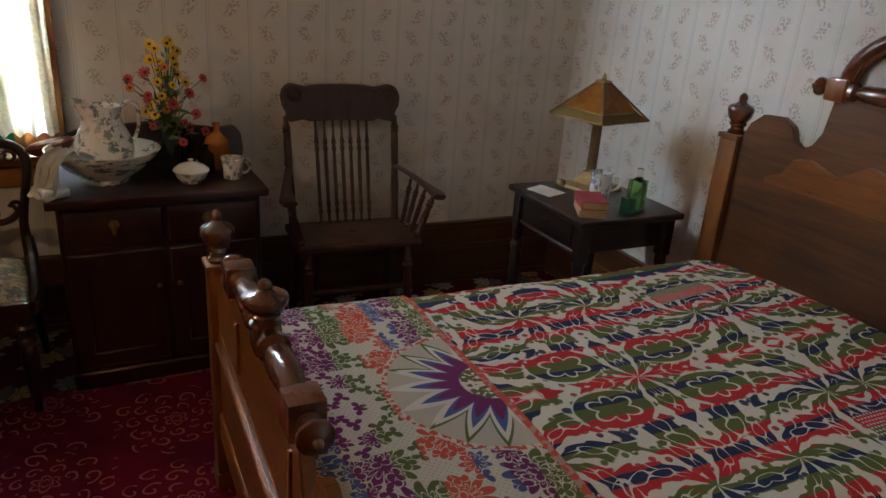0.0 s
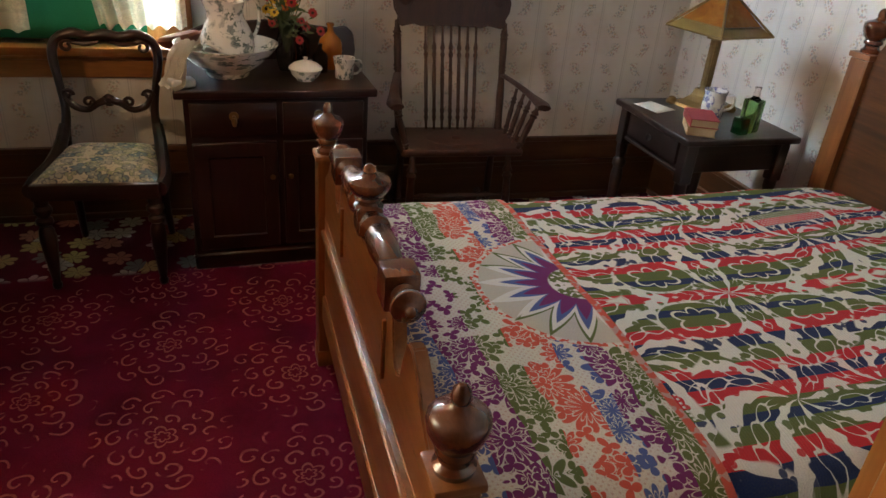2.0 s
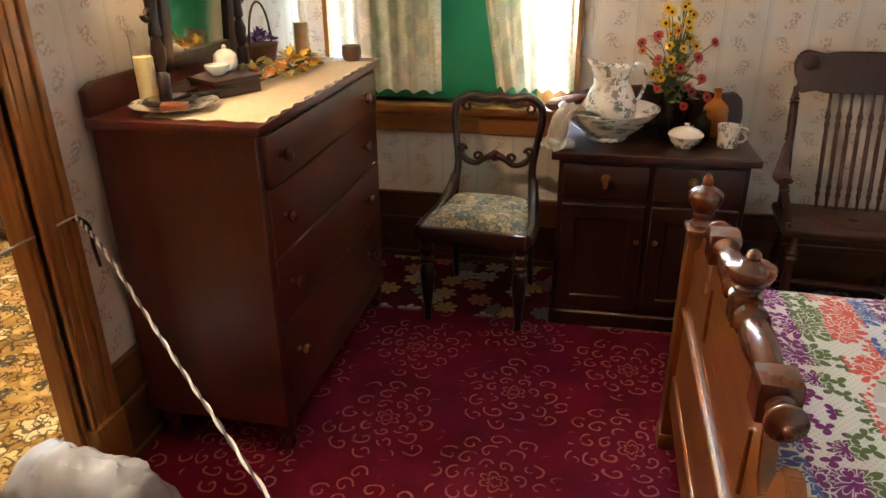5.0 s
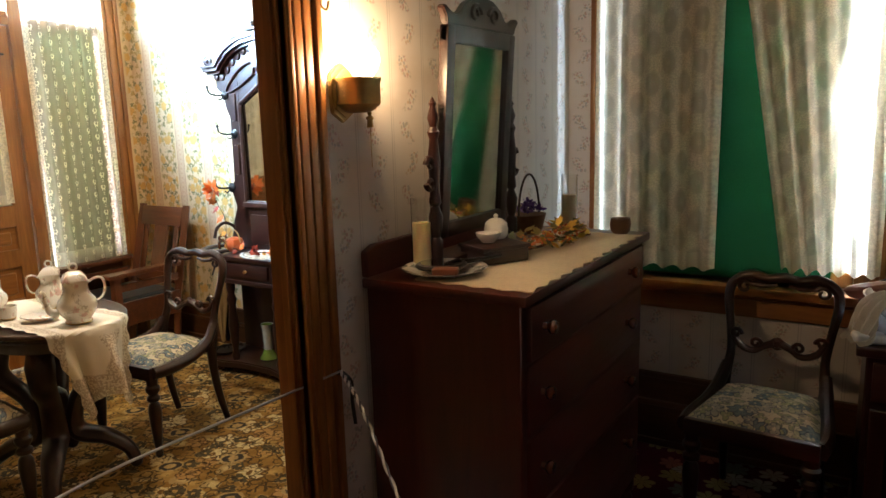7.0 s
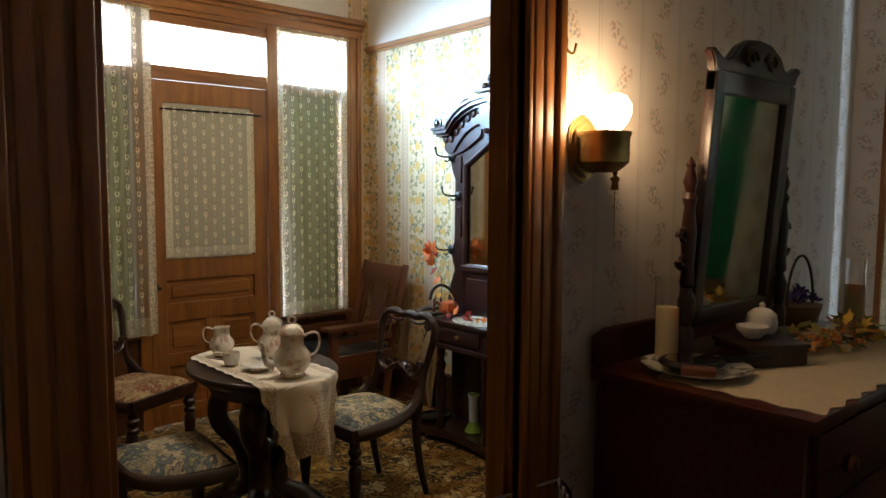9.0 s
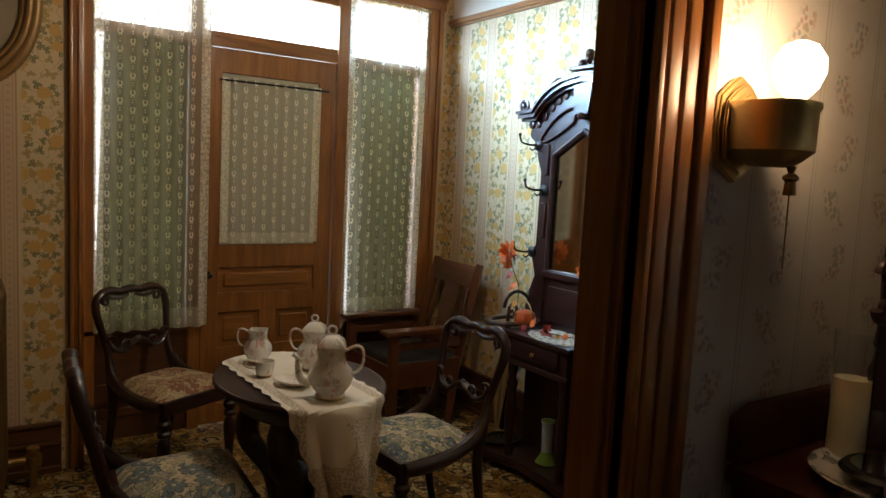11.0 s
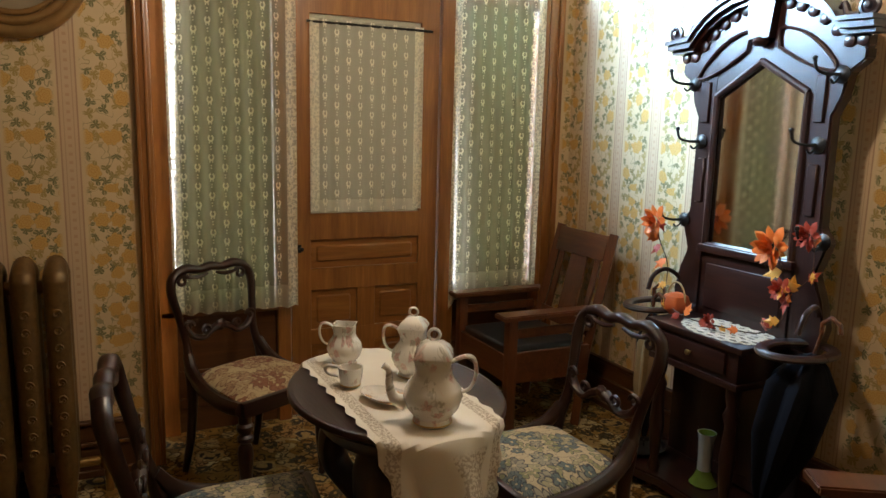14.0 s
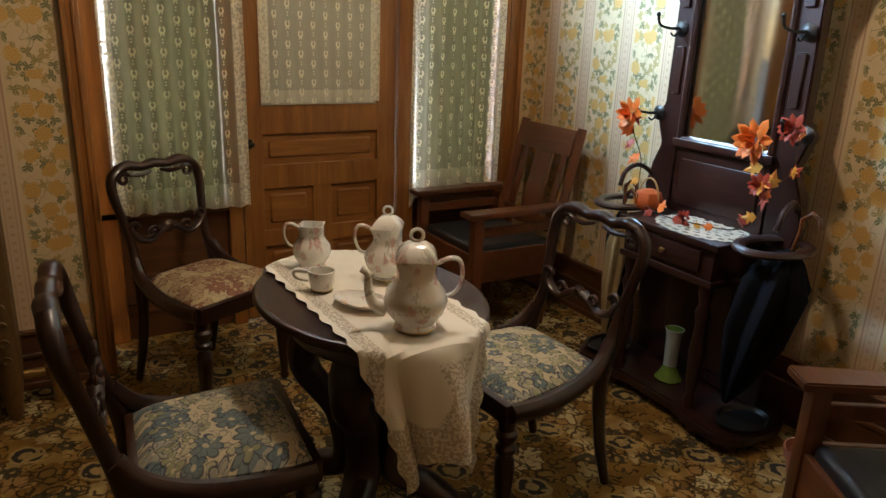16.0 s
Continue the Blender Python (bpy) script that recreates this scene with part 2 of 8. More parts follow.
def wallpaper_parlour():
    t = Tree("yellow_rose_striped_wallpaper")
    x, y, z = t.sep()
    u = t.add(x, y)
    per = 0.265
    m = t.mod(t.add(u, 0.195), per)
    band = t.step(t.size(t.sub(m, 0.035)), 0.036, 0.033)
    lines = t.step(t.size(t.sub(t.size(t.sub(m, 0.035)), 0.031)), 0.0034, 0.0016)
    lines = t.most(lines, t.mul(t.step(t.size(t.sub(t.size(t.sub(m, 0.035)), 0.017)), 0.0024, 0.001), 0.6))
    dots = t.mul(t.step(t.size(t.sub(m, 0.035)), 0.008, 0.005), t.step(t.op("SINE", t.mul(z, 2 * math.pi / 0.032)), 0.2, 0.7))
    mid = t.sub(m, 0.168)
    v = t.vec(mid, z)
    vw = t.warped(v, 16, 0.02)
    inside = t.step(t.size(mid), 0.092, 0.072)
    d, wave, seeds = t.blooms(14.5, vw, 6.0)
    ruffle = t.sub(d, t.mul(wave, 0.10))
    rose = t.mul(t.step(ruffle, 0.36, 0.32), t.step(seeds[1], 0.48, 0.47))
    d2, wave2, seeds2 = t.blooms(25.0, vw, 3.0)
    leafy = t.mul(t.step(t.sub(d2, t.mul(wave2, 0.42)), 0.14, 0.10), t.step(seeds2[1], 0.30, 0.31))
    rib = t.mul(t.step(wave2, 0.97, 0.99), 0.5)
    sprig = t.step(t.size(t.sub(t.noise(17, v, 1), 0.5)), 0.014, 0.007)
    leaf = t.mul(inside, t.most(t.most(rose, t.mul(leafy, t.sub(0.95, rib))), t.mul(sprig, 0.6)))
    folds = t.step(t.op("SINE", t.mul(ruffle, 42.0)), 0.3, 0.8)
    bloom = t.mix(t.mul(folds, 0.7), (0.62, 0.38, 0.12), (0.50, 0.24, 0.05))
    green = t.mix(t.step(seeds2[2], 0.4, 0.7), (0.17, 0.165, 0.070), (0.38, 0.27, 0.09))
    tint = t.mix(rose, green, bloom)
    base = t.mix(t.step(t.noise(2.2, None, 3), 0.4, 0.7), (0.66, 0.51, 0.31), (0.59, 0.44, 0.255))
    c = t.mix(t.mul(band, 0.6), base, (0.56, 0.38, 0.25))
    c = t.mix(t.mul(lines, 0.75), c, (0.36, 0.20, 0.12))
    c = t.mix(t.mul(dots, 0.5), c, (0.45, 0.24, 0.14))
    c = t.mix(leaf, c, tint)
    return t.done(c, 0.6, 0, t.noise(300, None, 2), 0.06, 0.0006, Specular_IOR_Level=0.3)


def carpet_red():
    """Crimson pile with rows of medallions made of curling scrolls round a rose."""
    t = Tree("crimson_scroll_carpet")
    x, y, z = t.sep()
    v = t.vec(x, y)
    vw = t.warped(v, 7, 0.05)
    wx, wy, _ = t.sep(vw)
    col = t.op("FLOOR", t.op("DIVIDE", wx, 0.40))
    cx = t.sub(t.mod(wx, 0.40), 0.20)
    cy = t.sub(t.mod(t.add(wy, t.mul(t.mod(col, 2.0), 0.23)), 0.46), 0.23)
    r = t.op("SQRT", t.add(t.mul(cx, cx), t.mul(cy, cy)))
    a = t.op("ARCTAN2", cy, cx)

    def scrolls(r0, n, rad, phase):
        s = t.sub(t.mod(t.add(t.mul(a, n / (2 * math.pi)), phase), 1.0), 0.5)
        du, dv = t.mul(s, 2 * math.pi / n * r0), t.sub(r, r0)
        rho = t.op("SQRT", t.add(t.mul(du, du), t.mul(dv, dv)))
        th = t.op("ARCTAN2", dv, du)
        edge = t.mul(t.add(t.mul(th, 0.42 / math.pi), 0.58), rad)
        return t.step(t.size(t.sub(rho, edge)), 0.0048, 0.0022)

    petal = t.add(0.026, t.mul(t.size(t.op("SINE", t.mul(a, 3.0))), 0.016))
    rose = t.most(t.step(t.size(t.sub(r, petal)), 0.005, 0.0025), t.step(t.size(t.sub(r, t.mul(petal, 0.5))), 0.004, 0.002))
    worn = t.step(t.noise(13, v, 2), 0.36, 0.46)
    marks = t.most(scrolls(0.075, 7, 0.026, 0.2), t.most(scrolls(0.130, 10, 0.033, 0.6), t.mul(scrolls(0.185, 13, 0.034, 0.1), t.step(t.noise(6, v, 1), 0.42, 0.5))))
    marks = t.most(t.mul(marks, worn), t.mul(rose, 0.9))
    glowy = t.step(r, 0.20, 0.08)
    pile = t.noise(220, v, 2)
    base = t.mix(t.step(t.noise(5, v, 3), 0.35, 0.7), (0.120, 0.003, 0.022), (0.080, 0.002, 0.015))
    base = t.mix(t.mul(glowy, 0.45), base, (0.150, 0.006, 0.027))
    # a pale floral border along the window wall
    d, wave, seeds = t.blooms(8.0, t.warped(v, 9, 0.04), 7.0)
    edge = t.step(y, 2.80, 2.84)
    leafy = t.step(t.sub(d, t.mul(wave, 0.16)), 0.32, 0.27)
    bloom = t.ramp(seeds[1], [(0.0, (0.13, 0.15, 0.14)), (0.25, (0.36, 0.34, 0.30)), (0.6, (0.33, 0.14, 0.11)), (0.8, (0.34, 0.28, 0.12))], True)
    bloom = t.mix(t.mul(t.step(wave, 0.35, 0.15), 0.7), bloom, (0.05, 0.02, 0.02))
    c = t.mix(t.mul(marks, 0.58), base, (0.44, 0.17, 0.13))
    c = t.mix(edge, c, t.mix(0.5, base, (0.03, 0.008, 0.012)))
    c = t.mix(t.mul(edge, leafy), c, bloom)
    c = t.mix(t.mul(t.step(pile, 0.45, 0.7), 0.35), c, (0.05, 0.0, 0.006))
    return t.done(c, 0.92, 0, t.add(pile, t.mul(marks, 0.6)), 0.5, 0.004, Specular_IOR_Level=0.12)


def carpet_gold():
    """Gold and brown pile: cream and rust blooms, dark curling outlines and rings."""
    t = Tree("gold_flowered_carpet")
    x, y, z = t.sep()
    v = t.vec(x, y)
    vw = t.warped(v, 11, 0.08)
    d, col = t.cells(13, vw)
    hue = t.sep(col)[0]
    c = t.ramp(hue, [(0.0, (0.27, 0.150, 0.036)), (0.35, (0.42, 0.265, 0.085)), (0.6, (0.19, 0.105, 0.026)), (0.8, (0.50, 0.37, 0.17))], True)
    c = t.mix(t.mul(t.step(d, 0.1, 0.45), 0.5), c, (0.17, 0.085, 0.016))

    def layer(c, scale, petals, shift, keep, tint, rim):
        r, wave, seeds = t.blooms(scale, t.warped(t.vec(t.add(x, shift), y), 14, 0.075), petals)
        body = t.sub(r, t.mul(wave, 0.15))
        on = t.step(seeds[1], keep, keep - 0.01)
        c = t.mix(t.mul(on, t.step(body, 0.33, 0.30)), c, t.mix(t.step(wave, 0.3, 0.15), tint, tuple(k * 0.4 for k in tint)))
        c = t.mix(t.mul(on, t.step(t.size(t.sub(body, 0.34)), 0.05, 0.025)), c, rim)
        return t.mix(t.mul(on, t.step(r, 0.11, 0.08)), c, rim)

    ink = (0.028, 0.018, 0.010)
    c = layer(c, 6.2, 6.0, 0.0, 0.36, (0.54, 0.42, 0.22), (0.12, 0.062, 0.018))
    c = layer(c, 8.6, 5.0, 3.1, 0.26, (0.36, 0.20, 0.07), (0.10, 0.05, 0.015))
    c = layer(c, 11.0, 8.0, 7.7, 0.36, (0.07, 0.055, 0.03), (0.36, 0.22, 0.07))
    curls = []
    for scale, k in ((14, 0.36), (22, 0.34)):
        d2, _ = t.cells(scale, t.warped(v, 18, 0.05))
        curls.append(t.mul(t.step(t.size(t.sub(d2, k)), 0.085, 0.045), t.step(t.noise(scale * 0.8, v, 1), 0.47, 0.51)))
    line = t.most(*curls)
    c = t.mix(t.mul(line, 0.85), c, ink)
    w, q = t.mul(t.add(x, y), 0.707), t.mul(t.sub(y, x), 0.707)
    cx, cy = t.sub(t.mod(w, 0.27), 0.135), t.sub(t.mod(q, 0.36), 0.18)
    r = t.add(t.op("SQRT", t.add(t.mul(cx, cx), t.mul(t.mul(cy, cy), 1.6))), t.mul(t.sub(t.noise(30, v, 1), 0.5), 0.03))
    c = t.mix(t.mul(t.step(r, 0.066, 0.058), 0.7), c, (0.42, 0.29, 0.12))
    c = t.mix(t.mul(t.mul(t.step(r, 0.052, 0.046), t.step(r, 0.022, 0.028)), t.step(t.noise(22, v, 1), 0.40, 0.46)), c, (0.030, 0.028, 0.026))
    pile = t.noise(240, v, 2)
    c = t.mix(t.mul(t.step(pile, 0.4, 0.7), 0.3), c, (0.10, 0.055, 0.015))
    return t.done(c, 0.95, 0, t.add(pile, t.mul(line, -0.4)), 0.5, 0.004, Specular_IOR_Level=0.1)


CREAM, RED, NAVY, GREEN = (0.62, 0.57, 0.48), (0.50, 0.026, 0.030), (0.020, 0.032, 0.085), (0.105, 0.125, 0.035)
PLUM, BLUE, CORAL = (0.16, 0.022, 0.10), (0.075, 0.10, 0.24), (0.55, 0.085, 0.05)


def coverlet():
    """Jacquard: bands of red, navy and green along the bed, cut by pale leaves and outlines, mirrored over the middle."""
    t = Tree("banded_jacquard_coverlet")
    x, y, z = t.sep()
    a = t.size(t.sub(y, 1.43))
    b = t.size(t.sub(t.mod(t.add(x, 0.207), 0.98), 0.49))
    v = t.vec(b, a)
    wob = t.add(a, t.mul(t.sub(t.noise(10, v, 1), 0.5), 0.010))
    band = t.op("DIVIDE", t.mod(t.add(wob, 0.02), 0.36), 0.36)
    c = t.ramp(band, [(0.0, RED), (0.12, GREEN), (0.22, NAVY), (0.30, GREEN), (0.42, RED), (0.55, NAVY), (0.66, GREEN), (0.80, RED), (0.9, NAVY)], True)

    def plume(px, py, arms, turn, reach):
        """Feathered leaves that curl out of one point: 1 on the pale ground between them, and their pale veins."""
        dx, dy = t.sub(b, px), t.sub(a, py)
        r = t.op("SQRT", t.add(t.mul(dx, dx), t.mul(dy, dy)))
        ph = t.op("ARCTAN2", dy, dx)
        bend = t.add(t.mul(ph, arms), t.mul(r, turn))
        lobes = t.mul(t.op("SINE", t.add(t.mul(r, 120.0), t.mul(t.op("SINE", bend), 2.5))), 0.22)
        w = t.add(t.op("SINE", t.add(bend, t.mul(t.sub(t.noise(8, v, 1), 0.5), 1.6))), lobes)
        ground = t.step(w, 0.52, 0.60)
        vein = t.mul(t.step(t.size(t.add(w, 0.72)), 0.09, 0.05), t.step(r, 0.05, 0.07))
        near = t.step(t.add(r, t.mul(t.sub(t.noise(7, v, 1), 0.5), 0.10)), reach, reach - 0.01)
        return ground, vein, near

    g1, v1, n1 = plume(0.0, 0.0, 9.0, -24.0, 0.30)
    g2, v2, n2 = plume(0.42, 0.24, 8.0, 30.0, 0.24)
    g3, v3, n3 = plume(0.12, 0.40, 7.0, -28.0, 0.22)
    far = t.step(t.noise(11, t.warped(v, 7, 0.05), 2, 0.45, 0.9), 0.50, 0.515)
    pale = t.mix(n3, t.mix(n2, far, g2), g3)
    pale = t.mix(n1, pale, g1)
    vein = t.most(t.mul(n1, v1), t.most(t.mul(n2, v2), t.mul(n3, v3)))
    d, col = t.cells(26, v, rand=0.85)
    seed = t.sep(col)[1]
    spot = t.mul(t.step(d, 0.25, 0.21), t.step(seed, 0.45, 0.46))
    rose = t.mul(t.step(t.add(d, t.mul(t.noise(70, v, 0), 0.35)), 0.52, 0.47), t.step(seed, 0.16, 0.15))
    # round lace-edged flowers beside the middle
    fx, fy = t.sub(b, 0.16), t.sub(a, 0.105)
    fr = t.op("SQRT", t.add(t.mul(fx, fx), t.mul(t.mul(fy, fy), 2.2)))
    fa = t.op("ARCTAN2", fy, fx)
    petals = t.step(t.size(t.sub(fr, t.add(0.045, t.mul(t.size(t.op("SINE", t.mul(fa, 3.0))), 0.03)))), 0.006, 0.003)
    rim = t.mul(t.step(t.size(t.sub(fr, 0.115)), 0.009, 0.005), t.step(t.noise(22, v, 1), 0.44, 0.5))
    inside = t.step(fr, 0.115, 0.11)
    pale = t.mul(pale, t.sub(1.0, inside))
    lines = t.most(t.mul(vein, t.sub(1.0, inside)), t.most(petals, rim))
    c2 = t.mix(t.most(pale, lines), c, CREAM)
    c2 = t.mix(t.mul(t.mul(pale, t.most(spot, rose)), 0.95), c2, c)
    # checked squares at the crossing of the pattern repeats
    cx, cy = t.sub(b, 0.49), t.sub(t.mod(a, 0.42), 0.40)
    sq = t.mul(t.step(t.size(cx), 0.12, 0.11), t.step(t.size(cy), 0.07, 0.062))
    chk = t.mul(t.step(t.op("SINE", t.mul(x, 520.0)), -0.4, 0.2), t.step(t.op("SINE", t.mul(y, 520.0)), -0.4, 0.2))
    c2 = t.mix(sq, c2, t.mix(chk, c, CREAM))
    weave = t.noise(420, t.vec(x, y), 1)
    ribs = t.op("SINE", t.mul(x, 900.0))
    c2 = t.mix(t.mul(t.step(weave, 0.4, 0.7), 0.22), c2, (0.1, 0.08, 0.07))
    return t.done(c2, 0.95, 0, t.add(weave, t.mul(ribs, 0.25)), 0.35, 0.002, Specular_IOR_Level=0.1)


def coverlet_border():
    """Rows of feathery flowers in plum, green, coral and blue, with half stars along the edging."""
    t = Tree("flowered_star_coverlet_border")
    x, y, z = t.sep()
    a = t.size(t.sub(t.mod(t.sub(y, 0.93), 1.16), 0.58))
    v = t.vec(x, a)
    vw = t.warped(v, 9, 0.03)
    tint = t.ramp(t.op("DIVIDE", t.sub(t.add(x, t.mul(t.sub(t.noise(6, v, 1), 0.5), 0.05)), 0.34), 0.50),
                  [(0.0, CORAL), (0.08, BLUE), (0.20, PLUM), (0.38, GREEN), (0.52, CORAL), (0.70, BLUE), (0.80, PLUM), (0.92, GREEN)], True)
    ground = (0.58, 0.51, 0.40)
    fine = t.mul(t.step(t.op("SINE", t.mul(t.add(x, y), 420.0)), 0.1, 0.6), t.step(t.op("SINE", t.mul(t.sub(x, y), 420.0)), 0.1, 0.6))
    c = t.mix(t.mul(fine, 0.4), ground, (0.35, 0.12, 0.12))
    for scale, petals, reach, keep, side in ((7.0, 13.0, 0.32, 0.85, 0.0), (12.5, 9.0, 0.27, 0.70, 2.3), (21.0, 3.0, 0.12, 0.65, 5.1)):
        r, wave, seeds = t.blooms(scale, t.vec(t.add(t.sep(vw)[0], side), t.sep(vw)[1]), petals, 0.9)
        body = t.sub(r, t.mul(wave, 0.20 if petals > 3 else 0.36))
        on = t.step(seeds[1], keep, keep - 0.01)
        c = t.mix(t.mul(on, t.step(body, reach + 0.05, reach + 0.03)), c, ground)
        c = t.mix(t.mul(on, t.step(body, reach, reach - 0.03)), c, tint)
        pale = t.most(t.mul(t.step(wave, 0.26, 0.14), t.step(r, 0.12, 0.16)), t.step(t.size(t.sub(body, 0.10)), 0.022, 0.01))
        c = t.mix(t.mul(t.mul(on, t.step(body, reach, reach - 0.03)), t.mul(pale, 0.9)), c, ground)
    # half stars, one inside the other
    sx = t.sub(x, 0.868)
    r = t.mul(t.op("SQRT", t.add(t.mul(sx, sx), t.mul(a, a))), 0.76)
    ang = t.op("ARCTAN2", a, sx)
    zig = t.mul(t.op("PINGPONG", t.mul(ang, 9 / math.pi), 0.5), 2.0)

    def star(low, high, near=0.003):
        return t.step(t.sub(r, t.add(low, t.mul(zig, high - low))), near, -near)
    c = t.mix(t.step(r, 0.206, 0.203), c, t.mix(t.step(t.noise(60, v, 1), 0.48, 0.52), CORAL, ground))
    c = t.mix(t.step(r, 0.196, 0.193), c, (0.47, 0.40, 0.31))
    c = t.mix(star(0.118, 0.198), c, t.mix(t.step(t.size(t.sub(ang, 2.2)), 0.45, 0.42), (0.62, 0.56, 0.48), GREEN))
    c = t.mix(star(0.108, 0.182), c, (0.62, 0.56, 0.47))
    c = t.mix(star(0.086, 0.158), c, BLUE)
    c = t.mix(star(0.080, 0.128), c, PLUM)
    c = t.mix(t.step(r, 0.062, 0.058), c, GREEN)
    c = t.mix(t.mul(t.step(r, 0.062, 0.058), t.step(t.noise(45, v, 1), 0.5, 0.53)), c, (0.62, 0.56, 0.47))
    edge = t.step(x, 0.846, 0.852)
    c = t.mix(edge, c, t.mix(t.step(t.noise(40, v, 1), 0.5, 0.55), CORAL, (0.45, 0.25, 0.2)))
    weave = t.noise(420, t.vec(x, y), 1)
    c = t.mix(t.mul(t.step(weave, 0.4, 0.7), 0.2), c, (0.12, 0.09, 0.08))
    return t.done(c, 0.95, 0, weave, 0.35, 0.002, Specular_IOR_Level=0.1)


def tapestry(name, ground, a, b, ink):
    """Woven seat cover: many-petalled flowers, small leaves and dark drawn outlines."""
    t = Tree(name)
    x, y, z = t.sep()
    v = t.warped(t.vec(t.add(x, t.mul(t.random(), 3.0)), t.add(y, t.mul(z, 0.6))), 16, 0.03)
    c = ground
    for scale, petals, reach, keep, tint in ((11.0, 8.0, 0.32, 0.85, a), (21.0, 3.0, 0.14, 0.8, b), (16.0, 5.0, 0.22, 0.6, a)):
        r, wave, seeds = t.blooms(scale, t.vec(t.add(t.sep(v)[0], scale), t.sep(v)[1]), petals)
        body = t.sub(r, t.mul(wave, 0.16 if petals > 3 else 0.34))
        on = t.step(seeds[1], keep, keep - 0.01)
        c = t.mix(t.mul(t.mul(on, t.step(body, reach, reach - 0.04)), 0.88), c, t.mix(t.step(seeds[2], 0.5, 0.52), tint, tuple((p + q) / 2 for p, q in zip(tint, ground))))
        line = t.most(t.step(t.size(t.sub(body, reach)), 0.05, 0.02), t.mul(t.step(wave, 0.22, 0.12), t.step(body, reach, reach - 0.04)))
        c = t.mix(t.mul(t.mul(on, line), 0.85), c, ink)
        c = t.mix(t.mul(on, t.step(r, 0.10, 0.06)), c, ground)
    stem = t.step(t.size(t.sub(t.noise(22, v, 1), 0.5)), 0.014, 0.006)
    c = t.mix(t.mul(stem, 0.5), c, ink)
    weave = t.noise(380, v, 1)
    c = t.mix(t.mul(t.step(weave, 0.45, 0.7), 0.25), c, tuple(g * 0.55 for g in ground))
    return t.done(c, 0.9, 0, weave, 0.3, 0.0015, Specular_IOR_Level=0.12)


def sheer(name, thread, base, motif, bed=False, border=None):
    """Net curtain: threads in front of open mesh, with woven motifs."""
    t = Tree(name)
    x, y, z = t.sep()
    u = x if bed else y
    if bed:
        p, q = 0.125, 0.160
        col = t.op("FLOOR", t.op("DIVIDE", t.add(u, p / 4), p / 2))
        m = t.sub(t.mod(t.add(u, p / 4), p / 2), p / 4)
        n = t.sub(t.mod(t.add(z, t.mul(t.mod(col, 2.0), q / 2)), q), q / 2)
        r = t.op("SQRT", t.add(t.mul(t.mul(m, m), 3.2), t.mul(n, n)))
        rough = t.mul(t.sub(t.noise(120, t.vec(u, z), 1), 0.5), 0.020)
        rim = t.mul(t.step(t.add(r, rough), 0.038, 0.058), t.add(0.35, t.mul(t.step(t.noise(160, t.vec(u, z), 1), 0.4, 0.6), 0.5)))
        heart = t.mul(t.mul(t.step(r, 0.020, 0.010), t.step(t.noise(150, t.vec(u, z), 1), 0.46, 0.54)), 0.25)
        f = t.most(rim, heart)
    else:
        p, q = 0.059, 0.084
        col = t.op("FLOOR", t.op("DIVIDE", u, p))
        m = t.sub(t.mod(u, p), p / 2)
        n = t.sub(t.mod(t.add(z, t.mul(t.mod(col, 2.0), q / 2)), q), q / 2)
        r = t.op("SQRT", t.add(t.mul(t.mul(m, m), 1.9), t.mul(n, n)))
        f = t.mul(t.step(t.size(t.sub(r, 0.0125)), 0.0055, 0.0035), t.step(t.sub(n, t.mul(t.size(m), 2.0)), 0.006, 0.003))
        foot = t.mul(t.step(t.size(t.sub(t.size(m), 0.0055)), 0.003, 0.0015), t.step(t.size(t.add(n, 0.019)), 0.006, 0.004))
        f = t.most(f, foot)
        f = t.most(f, t.step(t.op("SQRT", t.add(t.mul(m, m), t.op("POWER", t.sub(t.size(n), 0.036), 2.0))), 0.0045, 0.0025))
    if border:
        y0, y1, z0 = border
        side = t.most(t.step(t.sub(u, y0), 0.05, 0.045), t.step(t.sub(y1, u), 0.05, 0.045))
        side = t.mul(side, t.add(0.55, t.mul(t.step(t.noise(70, t.vec(u, z), 2), 0.45, 0.55), 0.45)))
        f = t.most(f, side)
        f = t.most(f, t.mul(t.step(z, z0, z0 - 0.004), 0.4))
    mesh = t.noise(260, t.vec(u, z), 1)
    cover = t.add(t.mul(f, motif - base), t.add(base - 0.06, t.mul(mesh, 0.12)))
    nodes, links = t.nodes, t.links
    nodes.remove(t.bsdf)
    diff, trans, clear = nodes.new("ShaderNodeBsdfDiffuse"), nodes.new("ShaderNodeBsdfTranslucent"), nodes.new("ShaderNodeBsdfTransparent")
    hue = t.mix(f, tuple(v * (0.82 if bed else 0.8) for v in thread), tuple(min(1, v * 1.15) for v in thread))
    t.feed(diff.inputs[0], hue)
    t.feed(trans.inputs[0], hue)
    a, b = nodes.new("ShaderNodeMixShader"), nodes.new("ShaderNodeMixShader")
    a.inputs[0].default_value = 0.45
    links.new(diff.outputs[0], a.inputs[1])
    links.new(trans.outputs[0], a.inputs[2])
    t.feed(b.inputs[0], cover)
    links.new(clear.outputs[0], b.inputs[1])
    links.new(a.outputs[0], b.inputs[2])
    links.new(b.outputs[0], nodes["Material Output"].inputs[0])
    return t.mat


